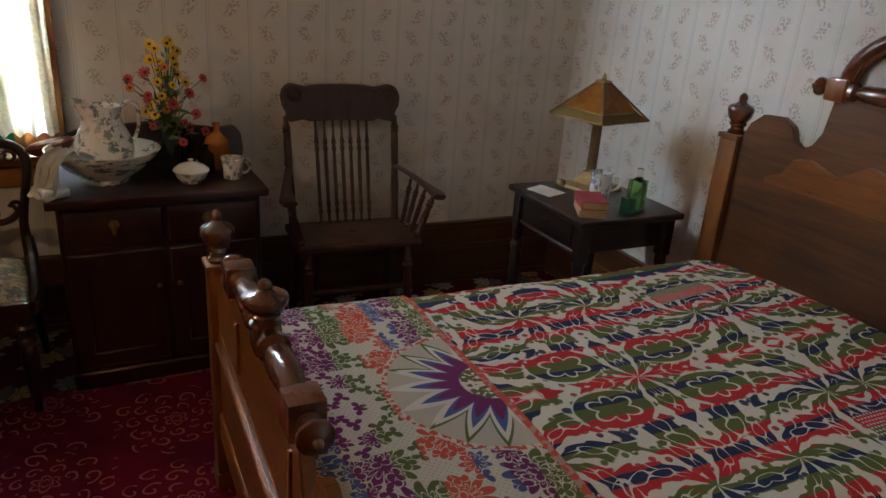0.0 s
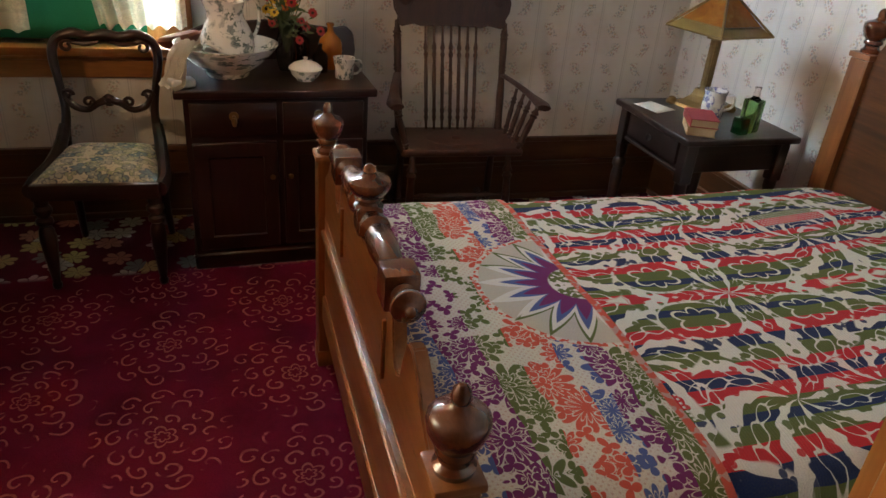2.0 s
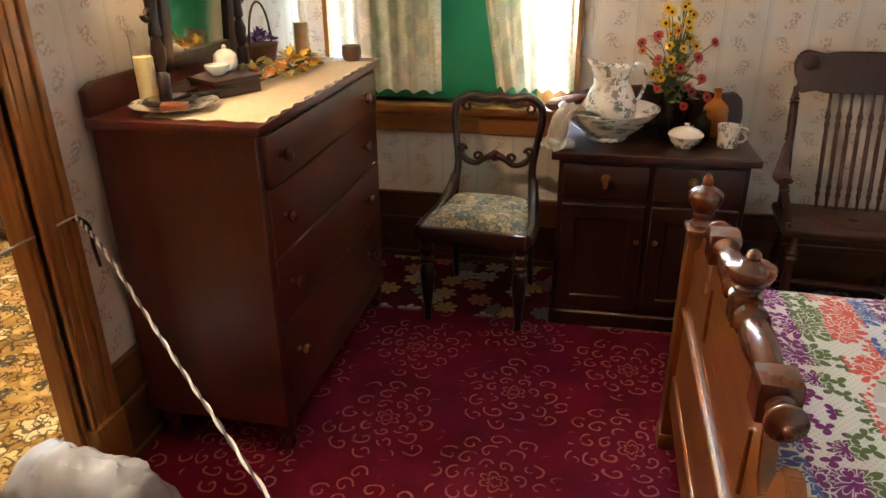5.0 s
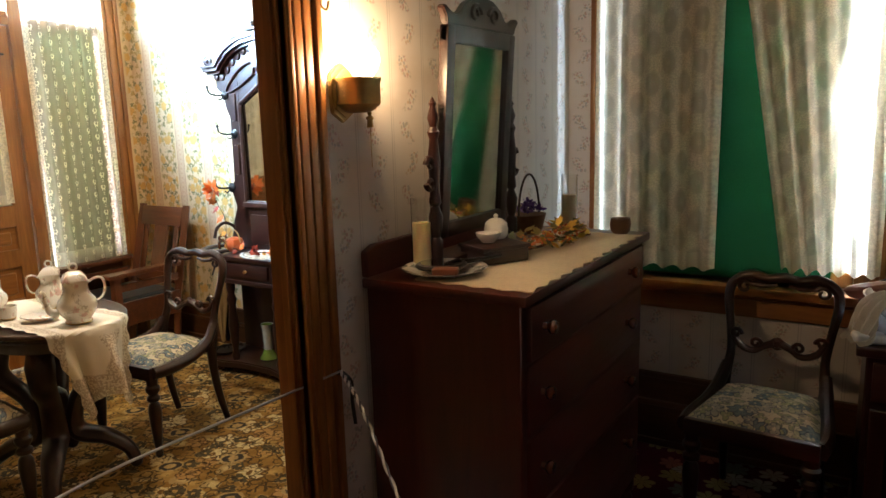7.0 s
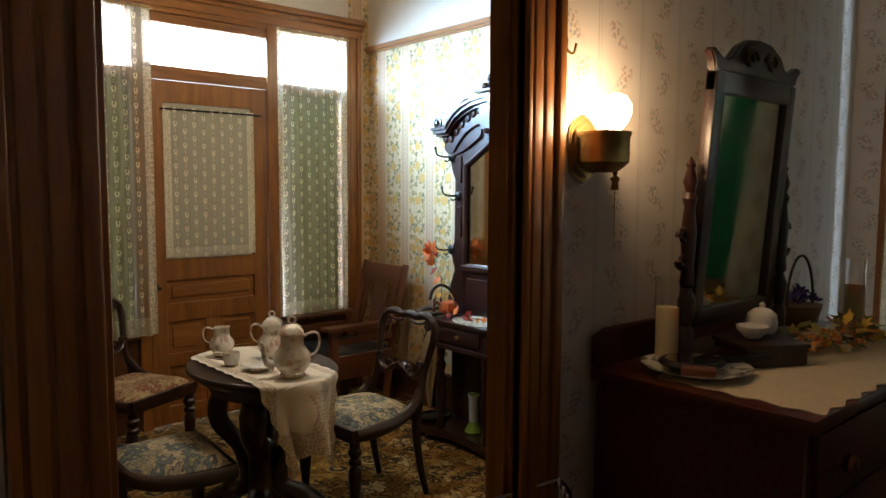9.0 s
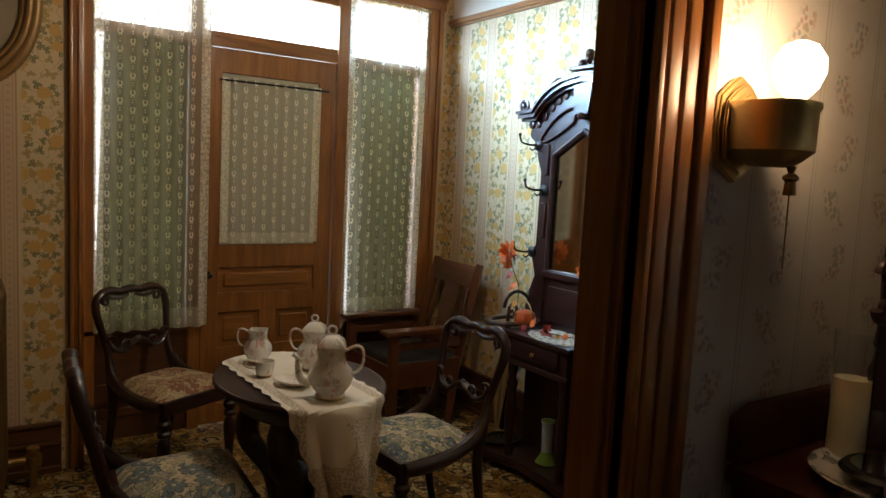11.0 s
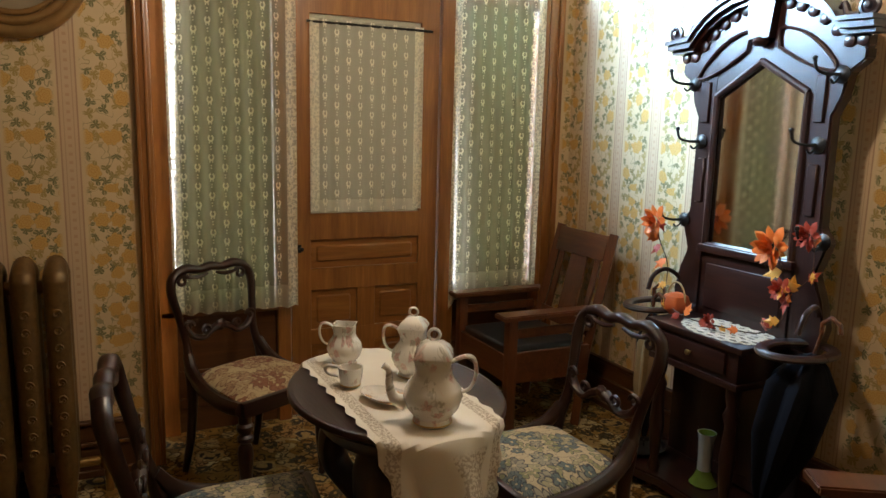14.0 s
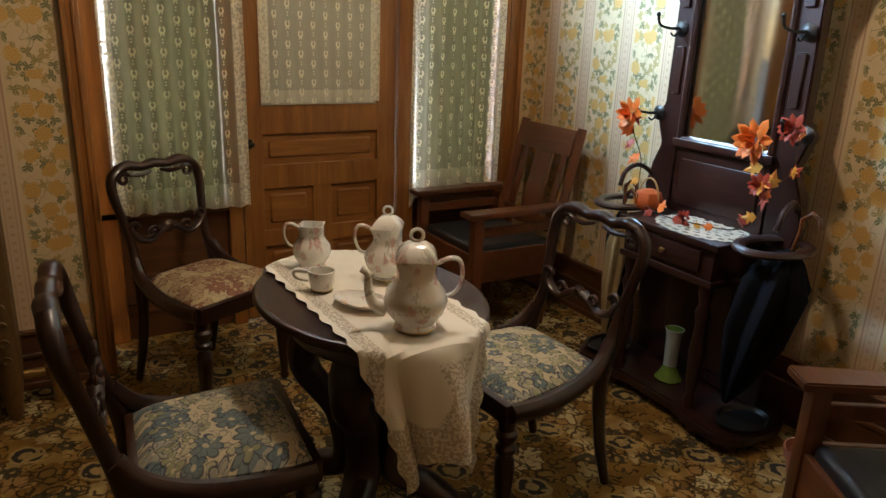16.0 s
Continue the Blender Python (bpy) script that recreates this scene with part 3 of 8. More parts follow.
def shade_cloth(name, colour, through):
    t = Tree(name)
    nodes, links = t.nodes, t.links
    n = t.noise(120, None, 2)
    c = t.mix(t.mul(n, 0.4), colour, tuple(v * 0.6 for v in colour))
    nodes.remove(t.bsdf)
    diff, trans, a = nodes.new("ShaderNodeBsdfDiffuse"), nodes.new("ShaderNodeBsdfTranslucent"), nodes.new("ShaderNodeMixShader")
    t.feed(diff.inputs[0], c)
    t.feed(trans.inputs[0], c)
    a.inputs[0].default_value = through
    links.new(diff.outputs[0], a.inputs[1])
    links.new(trans.outputs[0], a.inputs[2])
    links.new(a.outputs[0], nodes["Material Output"].inputs[0])
    return t.mat


def china(name, flower, leaf, scale=30.0, keep=0.42, ink=0.55):
    """Glazed china with painted sprays of flowers, leaves and thin stems round the vessel."""
    t = Tree(name)
    x, y, z = t.sep()
    v = t.warped(t.vec(t.mul(t.op("ARCTAN2", y, x), 0.065), t.add(z, t.mul(t.op("SQRT", t.add(t.mul(x, x), t.mul(y, y))), 0.6))), 30, 0.012)
    d, wave, seeds = t.blooms(scale, v, 5.0)
    area = t.mul(t.step(t.noise(scale * 0.45, v, 1), 0.44, 0.52), t.step(t.add(t.mul(x, x), t.mul(y, y)), 0.0006, 0.0012))
    body = t.sub(d, t.mul(wave, 0.18))
    bloom = t.mul(t.step(body, 0.28, 0.22), t.step(seeds[1], keep, keep - 0.01))
    d2, wave2, seeds2 = t.blooms(scale * 1.7, v, 3.0)
    leafy = t.mul(t.step(t.sub(d2, t.mul(wave2, 0.36)), 0.12, 0.06), t.step(seeds2[1], 0.5, 0.51))
    stem = t.mul(t.step(t.size(t.sub(t.noise(scale, v, 1), 0.5)), 0.016, 0.008), area)
    c = t.mix(t.mul(t.most(t.mul(leafy, area), t.mul(stem, 0.7)), ink), (0.80, 0.78, 0.73), leaf)
    petal = t.mix(t.step(wave, 0.15, 0.6), tuple(k * 0.6 for k in flower), tuple(min(1.0, k * 1.3) for k in flower))
    c = t.mix(t.mul(t.mul(bloom, area), 0.72), c, petal)
    return t.done(c, 0.12, 0, None, Coat_Weight=0.5, Coat_Roughness=0.05)


def glow(name, colour, strength):
    t = Tree(name)
    return t.done(colour, 0.6, Emission_Color=(*colour, 1), Emission_Strength=strength)


def glass(name, colour, rough=0.02, trans=1.0):
    t = Tree(name)
    n = t.noise(30, None, 1)
    return t.done(colour, t.add(t.mul(n, 0.02), rough), 0, None, Transmission_Weight=trans, IOR=1.45)


PAPER_B, PAPER_P = wallpaper_bedroom(), wallpaper_parlour()
RED_CARPET, GOLD_CARPET = carpet_red(), carpet_gold()
# Cream plaster darkened to tan, so the parlour ceiling bounces less light.
DARKER_PLASTER = plain("darker_tan_plaster", (0.46, 0.39, 0.29), 0.85, 0, 12, 0.25)
PLASTER = plain("cream_plaster", (0.70, 0.64, 0.54), 0.8, 0, 12, 0.1)
TRIM = wood("golden_oak_trim", (0.19, 0.068, 0.014), (0.38, 0.155, 0.037), 0.30, "z", 1.0, 0.3)
TRIM_X = wood("golden_oak_trim_long", (0.19, 0.068, 0.014), (0.38, 0.155, 0.037), 0.30, "x", 1.0, 0.3)
TRIM_Y = wood("golden_oak_trim_cross", (0.19, 0.068, 0.014), (0.38, 0.155, 0.037), 0.30, "y", 1.0, 0.3)
BASE_X = wood("brown_baseboard", (0.075, 0.026, 0.008), (0.14, 0.055, 0.018), 0.4, "x")
BASE_Y = wood("brown_baseboard_cross", (0.075, 0.026, 0.008), (0.14, 0.055, 0.018), 0.4, "y")
WALNUT = wood("walnut_bed", (0.15, 0.048, 0.011), (0.31, 0.112, 0.028), 0.28, "y", 1.0, 0.4)
WALNUT_Z = wood("walnut_bed_upright", (0.15, 0.046, 0.011), (0.29, 0.104, 0.027), 0.28, "z", 1.0, 0.4)
# Headboard walnut, darker and browner than the rest of the bed.
HEADWOOD = wood("darker_walnut_headboard", (0.062, 0.020, 0.006), (0.21, 0.080, 0.023), 0.36, "y", 1.0, 0.15)
BURL = wood("dark_walnut_panel", (0.028, 0.009, 0.004), (0.15, 0.056, 0.017), 0.34, "y", 0.6, 0.15)
TURNED = wood("turned_walnut", (0.07, 0.018, 0.006), (0.16, 0.048, 0.016), 0.2, "y", 1.4, 0.8)
MAHOGANY = wood("dark_mahogany", (0.014, 0.0040, 0.0026), (0.042, 0.0115, 0.0062), 0.30, "x", 1.2, 0.25)
MAHOG_Z = wood("dark_mahogany_upright", (0.013, 0.0038, 0.0025), (0.036, 0.0100, 0.0056), 0.30, "z", 1.2, 0.25)
CHERRY = wood("red_cherry_dresser", (0.055, 0.0095, 0.006), (0.098, 0.020, 0.011), 0.30, "z", 0.8, 0.15)
CHERRY_Y = wood("red_cherry_drawer", (0.055, 0.0095, 0.006), (0.105, 0.021, 0.011), 0.30, "y", 0.8, 0.15)
ROCKER = wood("dark_oak_chair", (0.026, 0.0072, 0.0030), (0.070, 0.0200, 0.0072), 0.40, "z", 1.5, 0.12)
EBONY = wood("blackened_oak_table", (0.012, 0.006, 0.0045), (0.030, 0.0135, 0.0085), 0.38, "x", 1.2, 0.12)
MISSION = wood("brown_oak_armchair", (0.075, 0.022, 0.008), (0.17, 0.055, 0.018), 0.32, "z", 1.2, 0.35)
MISSION_X = wood("brown_oak_armchair_rail", (0.075, 0.022, 0.008), (0.17, 0.055, 0.018), 0.32, "x", 1.2, 0.35)
LEATHER = plain("black_leather", (0.018, 0.019, 0.022), 0.32, 0, 60, 0.3, 0.25)
SEAT_BLUE = tapestry("blue_flowered_tapestry", (0.57, 0.49, 0.34), (0.12, 0.18, 0.21), (0.30, 0.31, 0.18), (0.045, 0.06, 0.10))
SEAT_ROSE = tapestry("rose_flowered_tapestry", (0.50, 0.38, 0.22), (0.24, 0.09, 0.06), (0.40, 0.28, 0.16), (0.14, 0.05, 0.04))
CHINA = china("rose_painted_china", (0.50, 0.29, 0.26), (0.27, 0.25, 0.17), scale=30.0, keep=0.42)
IRONSTONE = china("green_transfer_ironstone", (0.10, 0.14, 0.14), (0.07, 0.12, 0.09), scale=34.0, keep=0.7, ink=0.85)
WHITE_CHINA = plain("white_china", (0.80, 0.78, 0.74), 0.15, 0, 30, 0.06, 0.02)
GILT = plain("gilt_edge", (0.55, 0.36, 0.10), 0.3, 0.9)
BRASS = plain("worn_brass", (0.42, 0.28, 0.11), 0.34, 0.9, 40, 0.4)
OLD_BRASS = plain("dull_antique_brass", (0.24, 0.15, 0.055), 0.5, 0.8, 40, 0.4)
DARK_METAL = plain("black_iron", (0.03, 0.028, 0.026), 0.4, 0.7)
LINEN = plain("white_linen", (0.72, 0.68, 0.60), 0.9, 0, 160, 0.12, 0.25)
WAX = plain("cream_candle_wax", (0.72, 0.60, 0.36), 0.5, 0, 10, 0.1, 0.05, Subsurface_Weight=0.3)
CLEAR = glass("clear_glass", (0.97, 0.98, 0.97))
MIRROR = plain("old_mirror_glass", (0.68, 0.69, 0.66), 0.06, 1.0, 6, 0.12, 0.0)

# ---- the two rooms ----
XL, XM, XLP = -1.335, -1.37, -1.405   # wall between bedroom and parlour: bedroom face, core, parlour face
YF, XR, YN = 3.38, 2.32, 0.36         # bedroom: window wall, bed-head wall, wall with the entrance
XD, XDL = -4.64, -4.36                # parlour: door plane, wall with the radiator
YH, YS = 3.52, -3.2                   # parlour: hall-stand wall, far end
ZC = 2.95
DY0, DY1, DZ = 0.75, 1.585, 2.16       # doorway between the rooms
EX0, EX1 = -0.47, 0.41                # entrance
WX0, WX1, WZ0, WZ1 = -1.10, -0.17, 0.778, 2.42  # bedroom window


def solid(name, boxes, material, label="", category="wall"):
    bm = B()
    for b in boxes:
        box(bm, *b)
    return setting(name, bm, material, label, category)


solid("ground", [(-60, 60, -60, 60, -0.7, -0.6)], plain("pale_ground", (0.42, 0.41, 0.37), 0.9, 0, 2, 0.3), "pale flat ground outside the house", "ground")
solid("floor_bedroom", [(XM, XR + 0.1, -1.6, YF + 0.1, -0.1, 0)], RED_CARPET, "crimson carpet with tan scrolls and roses", "carpet")
solid("floor_parlour", [(XD - 0.2, XM, YS, YH, -0.1, 0)], GOLD_CARPET, "gold and brown flowered carpet with dark outlines", "carpet")
solid("threshold", [(XLP - 0.005, XL + 0.005, DY0, DY1, 0, 0.014)], TRIM_Y, "golden oak threshold between the two carpets", "threshold")
solid("wall_window", [(XM, WX0, YF, YF + 0.2, 0, ZC), (WX1, XR, YF, YF + 0.2, 0, ZC), (WX0, WX1, YF, YF + 0.2, 0, WZ0), (WX0, WX1, YF, YF + 0.2, WZ1, ZC)],
      PAPER_B, "striped white wallpaper with small sprigs, stained", "wall")
solid("wall_bedhead", [(XR, XR + 0.15, -1.6, YF + 0.2, 0, ZC)], PAPER_B, "striped white wallpaper with small sprigs", "wall")
solid("wall_entrance", [(EX1 + 0.02, XR, YN - 0.14, YN, 0, ZC), (XL, EX0 - 0.02, YN - 0.14, YN, 0, ZC), (EX0 - 0.02, EX1 + 0.02, YN - 0.14, YN, 2.14, ZC)],
      PAPER_B, "striped white wallpaper with small sprigs", "wall")
solid("wall_passage", [(XM, XR + 0.15, -1.75, -1.6, 0, ZC)], PLASTER, "plain cream plaster wall of the passage", "wall")
for nm, xa, xb, mt, words in (("wall_between_bedroom", XM, XL, PAPER_B, "striped white wallpaper with small sprigs"),
                              ("wall_between_parlour", XLP, XM, PAPER_P, "yellow rose wallpaper in vertical stripes")):
    solid(nm, [(xa, xb, YS if xa == XLP else -1.6, DY0, 0, ZC), (xa, xb, DY1, YH if xa == XLP else YF, 0, ZC), (xa, xb, DY0, DY1, DZ, ZC)], mt, words, "wall")
solid("wall_hallstand", [(XD - 0.2, XM, YH, YH + 0.15, 0, 2.46)], PAPER_P, "yellow rose wallpaper in vertical stripes", "wall")
solid("frieze", [(XD - 0.2, XM, YH, YH + 0.15, 2.46, ZC)], PLASTER, "cream plaster frieze above the picture rail", "wall")
solid("wall_radiator", [(XDL - 0.2, XDL, YS, 1.30, 0, ZC)], PAPER_P, "yellow rose wallpaper in vertical stripes", "wall")
solid("wall_parlour_end", [(XD - 0.2, XM, YS - 0.15, YS, 0, ZC)], PAPER_P, "yellow rose wallpaper in vertical stripes", "wall")
solid("ceiling_bedroom", [(XM, XR + 0.15, -1.75, YF + 0.2, ZC, ZC + 0.1)], PLASTER, "cream plaster ceiling", "ceiling")
solid("ceiling_parlour", [(XD - 0.2, XM, YS - 0.15, YH + 0.15, ZC, ZC + 0.1)], DARKER_PLASTER, "cream plaster ceiling", "ceiling")


def skirting(name, x0, x1, y0, y1, side, material, high=0.34):
    """A tall stepped skirting board; side is the way it faces."""
    bm = B()
    for z0, z1, d in ((0, high * 0.55, 0.020), (high * 0.55, high * 0.62, 0.030), (high * 0.62, high * 0.93, 0.016), (high * 0.93, high, 0.026), (0, 0.03, 0.034)):
        if side == "-y":
            box(bm, x0, x1, y0 - d, y0, z0, z1, 0.003)
        elif side == "+y":
            box(bm, x0, x1, y0, y0 + d, z0, z1, 0.003)
        elif side == "+x":
            box(bm, x0, x0 + d, y0, y1, z0, z1, 0.003)
        else:
            box(bm, x0 - d, x0, y0, y1, z0, z1, 0.003)
    return setting(name, bm, material, "tall dark brown moulded wooden baseboard", "baseboard")


skirting("baseboard", XL, XR, YF, 0, "-y", BASE_X)
skirting("baseboard", XR, 0, YN, YF, "-x", BASE_Y)
skirting("baseboard", XL, 0, DY1 + 0.12, YF, "+x", BASE_Y)
skirting("baseboard", EX1 + 0.13, XR, YN, 0, "+y", BASE_X)
skirting("baseboard", XD, XLP, YH, 0, "-y", BASE_X, 0.26)
skirting("baseboard", XDL, 0, YS, 1.22, "+x", BASE_Y, 0.24)
skirting("baseboard", XLP, 0, DY1 + 0.12, YH, "-x", BASE_Y, 0.26)
bm = B()
for z0, z1, d in ((2.43, 2.445, 0.02), (2.445, 2.47, 0.034), (2.47, 2.48, 0.024)):
    box(bm, XD, XLP, YH - d, YH, z0, z1, 0.003)
setting("picture_rail", bm, TRIM_X, "brown wooden picture rail", "trim")


def reeded(bm, y0, y1, x, out, z0, z1):
    """A door casing with raised reeds, on a wall facing along x."""
    w = y1 - y0
    box(bm, min(x, x + out * 0.024), max(x, x + out * 0.024), y0, y1, z0, z1, 0.003)
    for a, b, d in ((0.0, 0.13, 0.033), (0.20, 0.44, 0.029), (0.49, 0.73, 0.029), (0.80, 1.0, 0.036)):
        box(bm, min(x, x + out * d), max(x, x + out * d), y0 + a * w, y0 + b * w, z0, z1, 0.0048, 3)


def doorway_between():
    for side, x, out in (("bedroom", XL, 1), ("parlour", XLP, -1)):
        back = 0.0 if out > 0 else 0.032
        for y0, y1 in ((DY0 - 0.105 - back, DY0 + 0.012 - back), (DY1 - 0.012 + back, DY1 + 0.105 + back)):
            bm = B()
            reeded(bm, y0, y1, x, out, 0, DZ + 0.02)
            setting("door_casing", bm, TRIM, "reeded golden oak door casing", "door casing")
            bm = B()
            box(bm, min(x, x + out * 0.042), max(x, x + out * 0.042), y0 - 0.004, y1 + 0.004, 0.0, 0.22, 0.006, 2)
            setting("plinth_block", bm, TRIM, "plain oak plinth block at the foot of the casing", "trim")
        bm = B()
        reed = ((DZ - 0.012, DZ + 0.03, 0.03), (DZ + 0.03, DZ + 0.10, 0.022), (DZ + 0.10, DZ + 0.13, 0.045))
        for z0, z1, d in reed:
            box(bm, min(x, x + out * d), max(x, x + out * d), DY0 - 0.12, DY1 + 0.12, z0 + 0.022, z1 + 0.022, 0.004)
        setting("door_head", bm, TRIM_Y, "golden oak door head moulding", "door casing")
    bm = B()
    for y0, y1 in ((DY0 - 0.002, DY0 + 0.02), (DY1 - 0.02, DY1 + 0.002)):
        box(bm, XLP - 0.003, XL + 0.003, y0, y1, 0.014, DZ, 0.002)
    box(bm, XLP - 0.003, XL + 0.003, DY0, DY1, DZ - 0.02, DZ + 0.002, 0.002)
    for y0, y1 in ((DY0 + 0.02, DY0 + 0.032), (DY1 - 0.032, DY1 - 0.02)):
        box(bm, XM + 0.005, XM + 0.03, y0, y1, 0.014, DZ - 0.02, 0.002)
    setting("door_jamb", bm, TRIM, "golden oak door jamb with a stop", "door jamb")


def entrance():
    bm = B()
    for x0, x1 in ((EX0 - 0.02, EX0), (EX1, EX1 + 0.02)):
        box(bm, x0, x1, YN - 0.145, YN + 0.005, 0, 2.14, 0.003)
    box(bm, EX0 - 0.02, EX1 + 0.02, YN - 0.145, YN + 0.005, 2.12, 2.141, 0.003)
    setting("entrance_jamb", bm, TRIM, "golden oak jamb of the bedroom entrance", "door jamb")
    for x0, x1 in ((EX0 - 0.115, EX0 - 0.008), (EX1 + 0.008, EX1 + 0.115)):
        for y, out in ((YN, 1), (YN - 0.14, -1)):
            bm = B()
            box(bm, x0, x1, min(y, y + out * 0.022), max(y, y + out * 0.022), 0, 2.2, 0.006, 2)
            setting("entrance_casing", bm, TRIM, "golden oak casing of the bedroom entrance", "door casing")


doorway_between()
entrance()

# ---- parlour front door, sidelights and transom ----
SILL_Z, HEAD_Z, TOP_Z = 0.60, 2.10, 2.52
SIDES = ((1.34, 1.86), (2.80, 3.30))
LEAF = (1.93, 2.70)
SHADE_G = shade_cloth("dark_green_shade_cloth", (0.27, 0.28, 0.18), 0.50)


def cloth(bm, u0, u1, z0, z1, at, depth, folds, axis, hem=0.0, n=72, m=16, flare=0.0, lift=None):
    """A hanging cloth with soft folds, thin but solid. axis: the way it faces."""
    grid = []
    for i in range(n + 1):
        f = i / n
        col = []
        for j in range(m + 1):
            g = j / m
            u = u0 + (u1 - u0) * f + flare * (1 - g) * (1 - f)
            low = z0 + (lift(f) if lift else 0.0)
            z = low + (z1 - low) * g + hem * math.sin(f * 40) * (1 - g)
            d = at + depth * math.sin(f * folds * 2 * math.pi + 0.6 * math.sin(g * 2.2)) * (0.55 + 0.45 * (1 - g)) + 0.25 * depth * math.sin(f * folds * 5.1 + 1.3)
            col.append(bm.verts.new((u, d, z) if axis == "y" else (d, u, z)))
        grid.append(col)
    for a, b in zip(grid, grid[1:]):
        for j in range(m):
            bm.faces.new((a[j], b[j], b[j + 1], a[j + 1]))
    return bm


def front_entry():
    frame = thing("front_entry", pose(0, 0, 0), "golden oak front door with sidelights and a bright transom", "front door")
    frame["kind"] = "structure"
    frame.name = "door_1"
    bm = B()
    for y0, y1 in ((1.30, 1.40), (1.86, 1.925), (2.705, 2.80), (3.30, 3.345)):
        box(bm, XD - 0.10, XD + 0.02, y0, y1, 0, TOP_Z, 0.004)
    part("mullion", bm, TRIM, frame)
    bm = B()
    box(bm, XD - 0.10, XD + 0.015, 1.345, 3.30, HEAD_Z + 0.004, HEAD_Z + 0.055, 0.004)
    box(bm, XD - 0.10, XD + 0.015, 1.345, 3.30, TOP_Z - 0.03, TOP_Z + 0.03, 0.004)
    part("transom_bar", bm, TRIM_Y, frame)
    bm = B()
    for x, z0, z1 in ((0.03, TOP_Z + 0.0, TOP_Z + 0.06), (0.05, TOP_Z + 0.055, TOP_Z + 0.085), (0.085, TOP_Z + 0.085, TOP_Z + 0.12)):
        box(bm, XD - 0.02, XD + x, 1.30, 3.45, z0, z1, 0.005)
    part("cornice", bm, TRIM_Y, frame, "moulded oak cornice")
    for y0, y1 in SIDES:
        bm = B()
        box(bm, XD - 0.09, XD - 0.01, y0, y1, 0, 0.30, 0.003)
        box(bm, XD - 0.09, XD - 0.02, y0, y1, 0.30, SILL_Z - 0.02, 0.003)
        box(bm, XD - 0.09, XD, y0, y1, 0.12, 0.17, 0.006)
        box(bm, XD - 0.09, XD + 0.02, y0 - 0.01, y1 + 0.01, SILL_Z - 0.035, SILL_Z, 0.006)
        part("sidelight_panel", bm, BASE_Y, frame, "dark brown wooden panel under a sidelight")
        for z0, z1 in ((SILL_Z, HEAD_Z), (HEAD_Z + 0.06, TOP_Z)):
            bm = B()
            box(bm, XD - 0.06, XD - 0.055, y0, y1, z0, z1)
            p = part("pane", bm, CLEAR, frame)
            p.visible_shadow = False
    bm = B()
    box(bm, XD - 0.06, XD - 0.055, 1.915, 2.715, HEAD_Z + 0.06, TOP_Z)
    p = part("transom_pane", bm, CLEAR, frame)
    p.visible_shadow = False
    bm = B()
    box(bm, XD - 0.05, XD, 1.915, 2.715, TOP_Z - 0.085, TOP_Z - 0.03, 0.003)
    box(bm, XD - 0.05, XD, 1.915, 2.715, HEAD_Z + 0.055, HEAD_Z + 0.085, 0.003)
    part("transom_sash", bm, TRIM_Y, frame)
    # the leaf: stiles, rails and sunk panels
    y0, y1 = LEAF
    leaf = B()
    for a, b in ((y0, y0 + 0.10), (y1 - 0.10, y1)):
        box(leaf, XD - 0.045, XD, a, b, 0.01, HEAD_Z, 0.003)
    ym = (y0 + y1) / 2
    for z0, z1 in ((0.01, 0.12), (0.365, 0.445), (0.645, 0.757), (0.898, 1.03), (1.97, HEAD_Z)):
        box(leaf, XD - 0.045, XD - 0.001, y0 + 0.095, y1 - 0.095, z0, z1, 0.003)
    box(leaf, XD - 0.045, XD - 0.002, ym - 0.048, ym + 0.048, 0.115, 0.37, 0.003)
    box(leaf, XD - 0.045, XD - 0.002, ym - 0.048, ym + 0.048, 0.44, 0.65, 0.003)
    leaf_ob = part("door_leaf", leaf, TRIM, frame, "panelled golden oak door leaf")
    for a, b, z0, z1 in ((y0 + 0.10, ym - 0.048, 0.12, 0.365), (ym + 0.048, y1 - 0.10, 0.12, 0.365), (y0 + 0.10, ym - 0.048, 0.445, 0.645), (ym + 0.048, y1 - 0.10, 0.445, 0.645), (y0 + 0.10, y1 - 0.10, 0.757, 0.898)):
        bm = B()
        box(bm, XD - 0.035, XD - 0.018, a - 0.004, b + 0.004, z0 - 0.004, z1 + 0.004)
        if z1 - z0 > 0.1:
            box(bm, XD - 0.03, XD - 0.010, a + 0.03, b - 0.03, z0 + 0.03, z1 - 0.03, 0.008)
        part("panel", bm, TRIM_Y, leaf_ob)
    bm = B()
    box(bm, XD - 0.03, XD - 0.025, y0 + 0.095, y1 - 0.095, 1.02, 1.98)
    p = part("pane", bm, CLEAR, leaf_ob)
    p.visible_shadow = False
    bm = B()
    box(bm, XD - 0.002, XD + 0.004, y0 + 0.034, y0 + 0.052, 0.84, 0.88, 0.002)
    lathe(bm, [(0.0, 0), (0.008, 0), (0.006, 0.014), (0.010, 0.017), (0.010, 0.026), (0.0, 0.03)], 14, (XD + 0.004, y0 + 0.047, 0.86), pose(0, 0, 0, 0, 90, 0))
    part("door_latch", bm, DARK_METAL, leaf_ob, "small black latch")
    # casing on the hall-stand side and the corner post by the radiator wall
    bm = B()
    box(bm, XD - 0.02, XD + 0.022, 3.345, 3.40, 0, TOP_Z + 0.02, 0.006, 2)
    box(bm, XD - 0.02, XD + 0.034, 3.40, 3.43, 0, TOP_Z + 0.02, 0.006, 2)
    part("casing", bm, TRIM, frame, "golden oak casing beside the corner")
    bm = B()
    box(bm, XDL - 0.2, XDL + 0.022, 1.255, 1.315, 0, TOP_Z + 0.1, 0.006, 2)
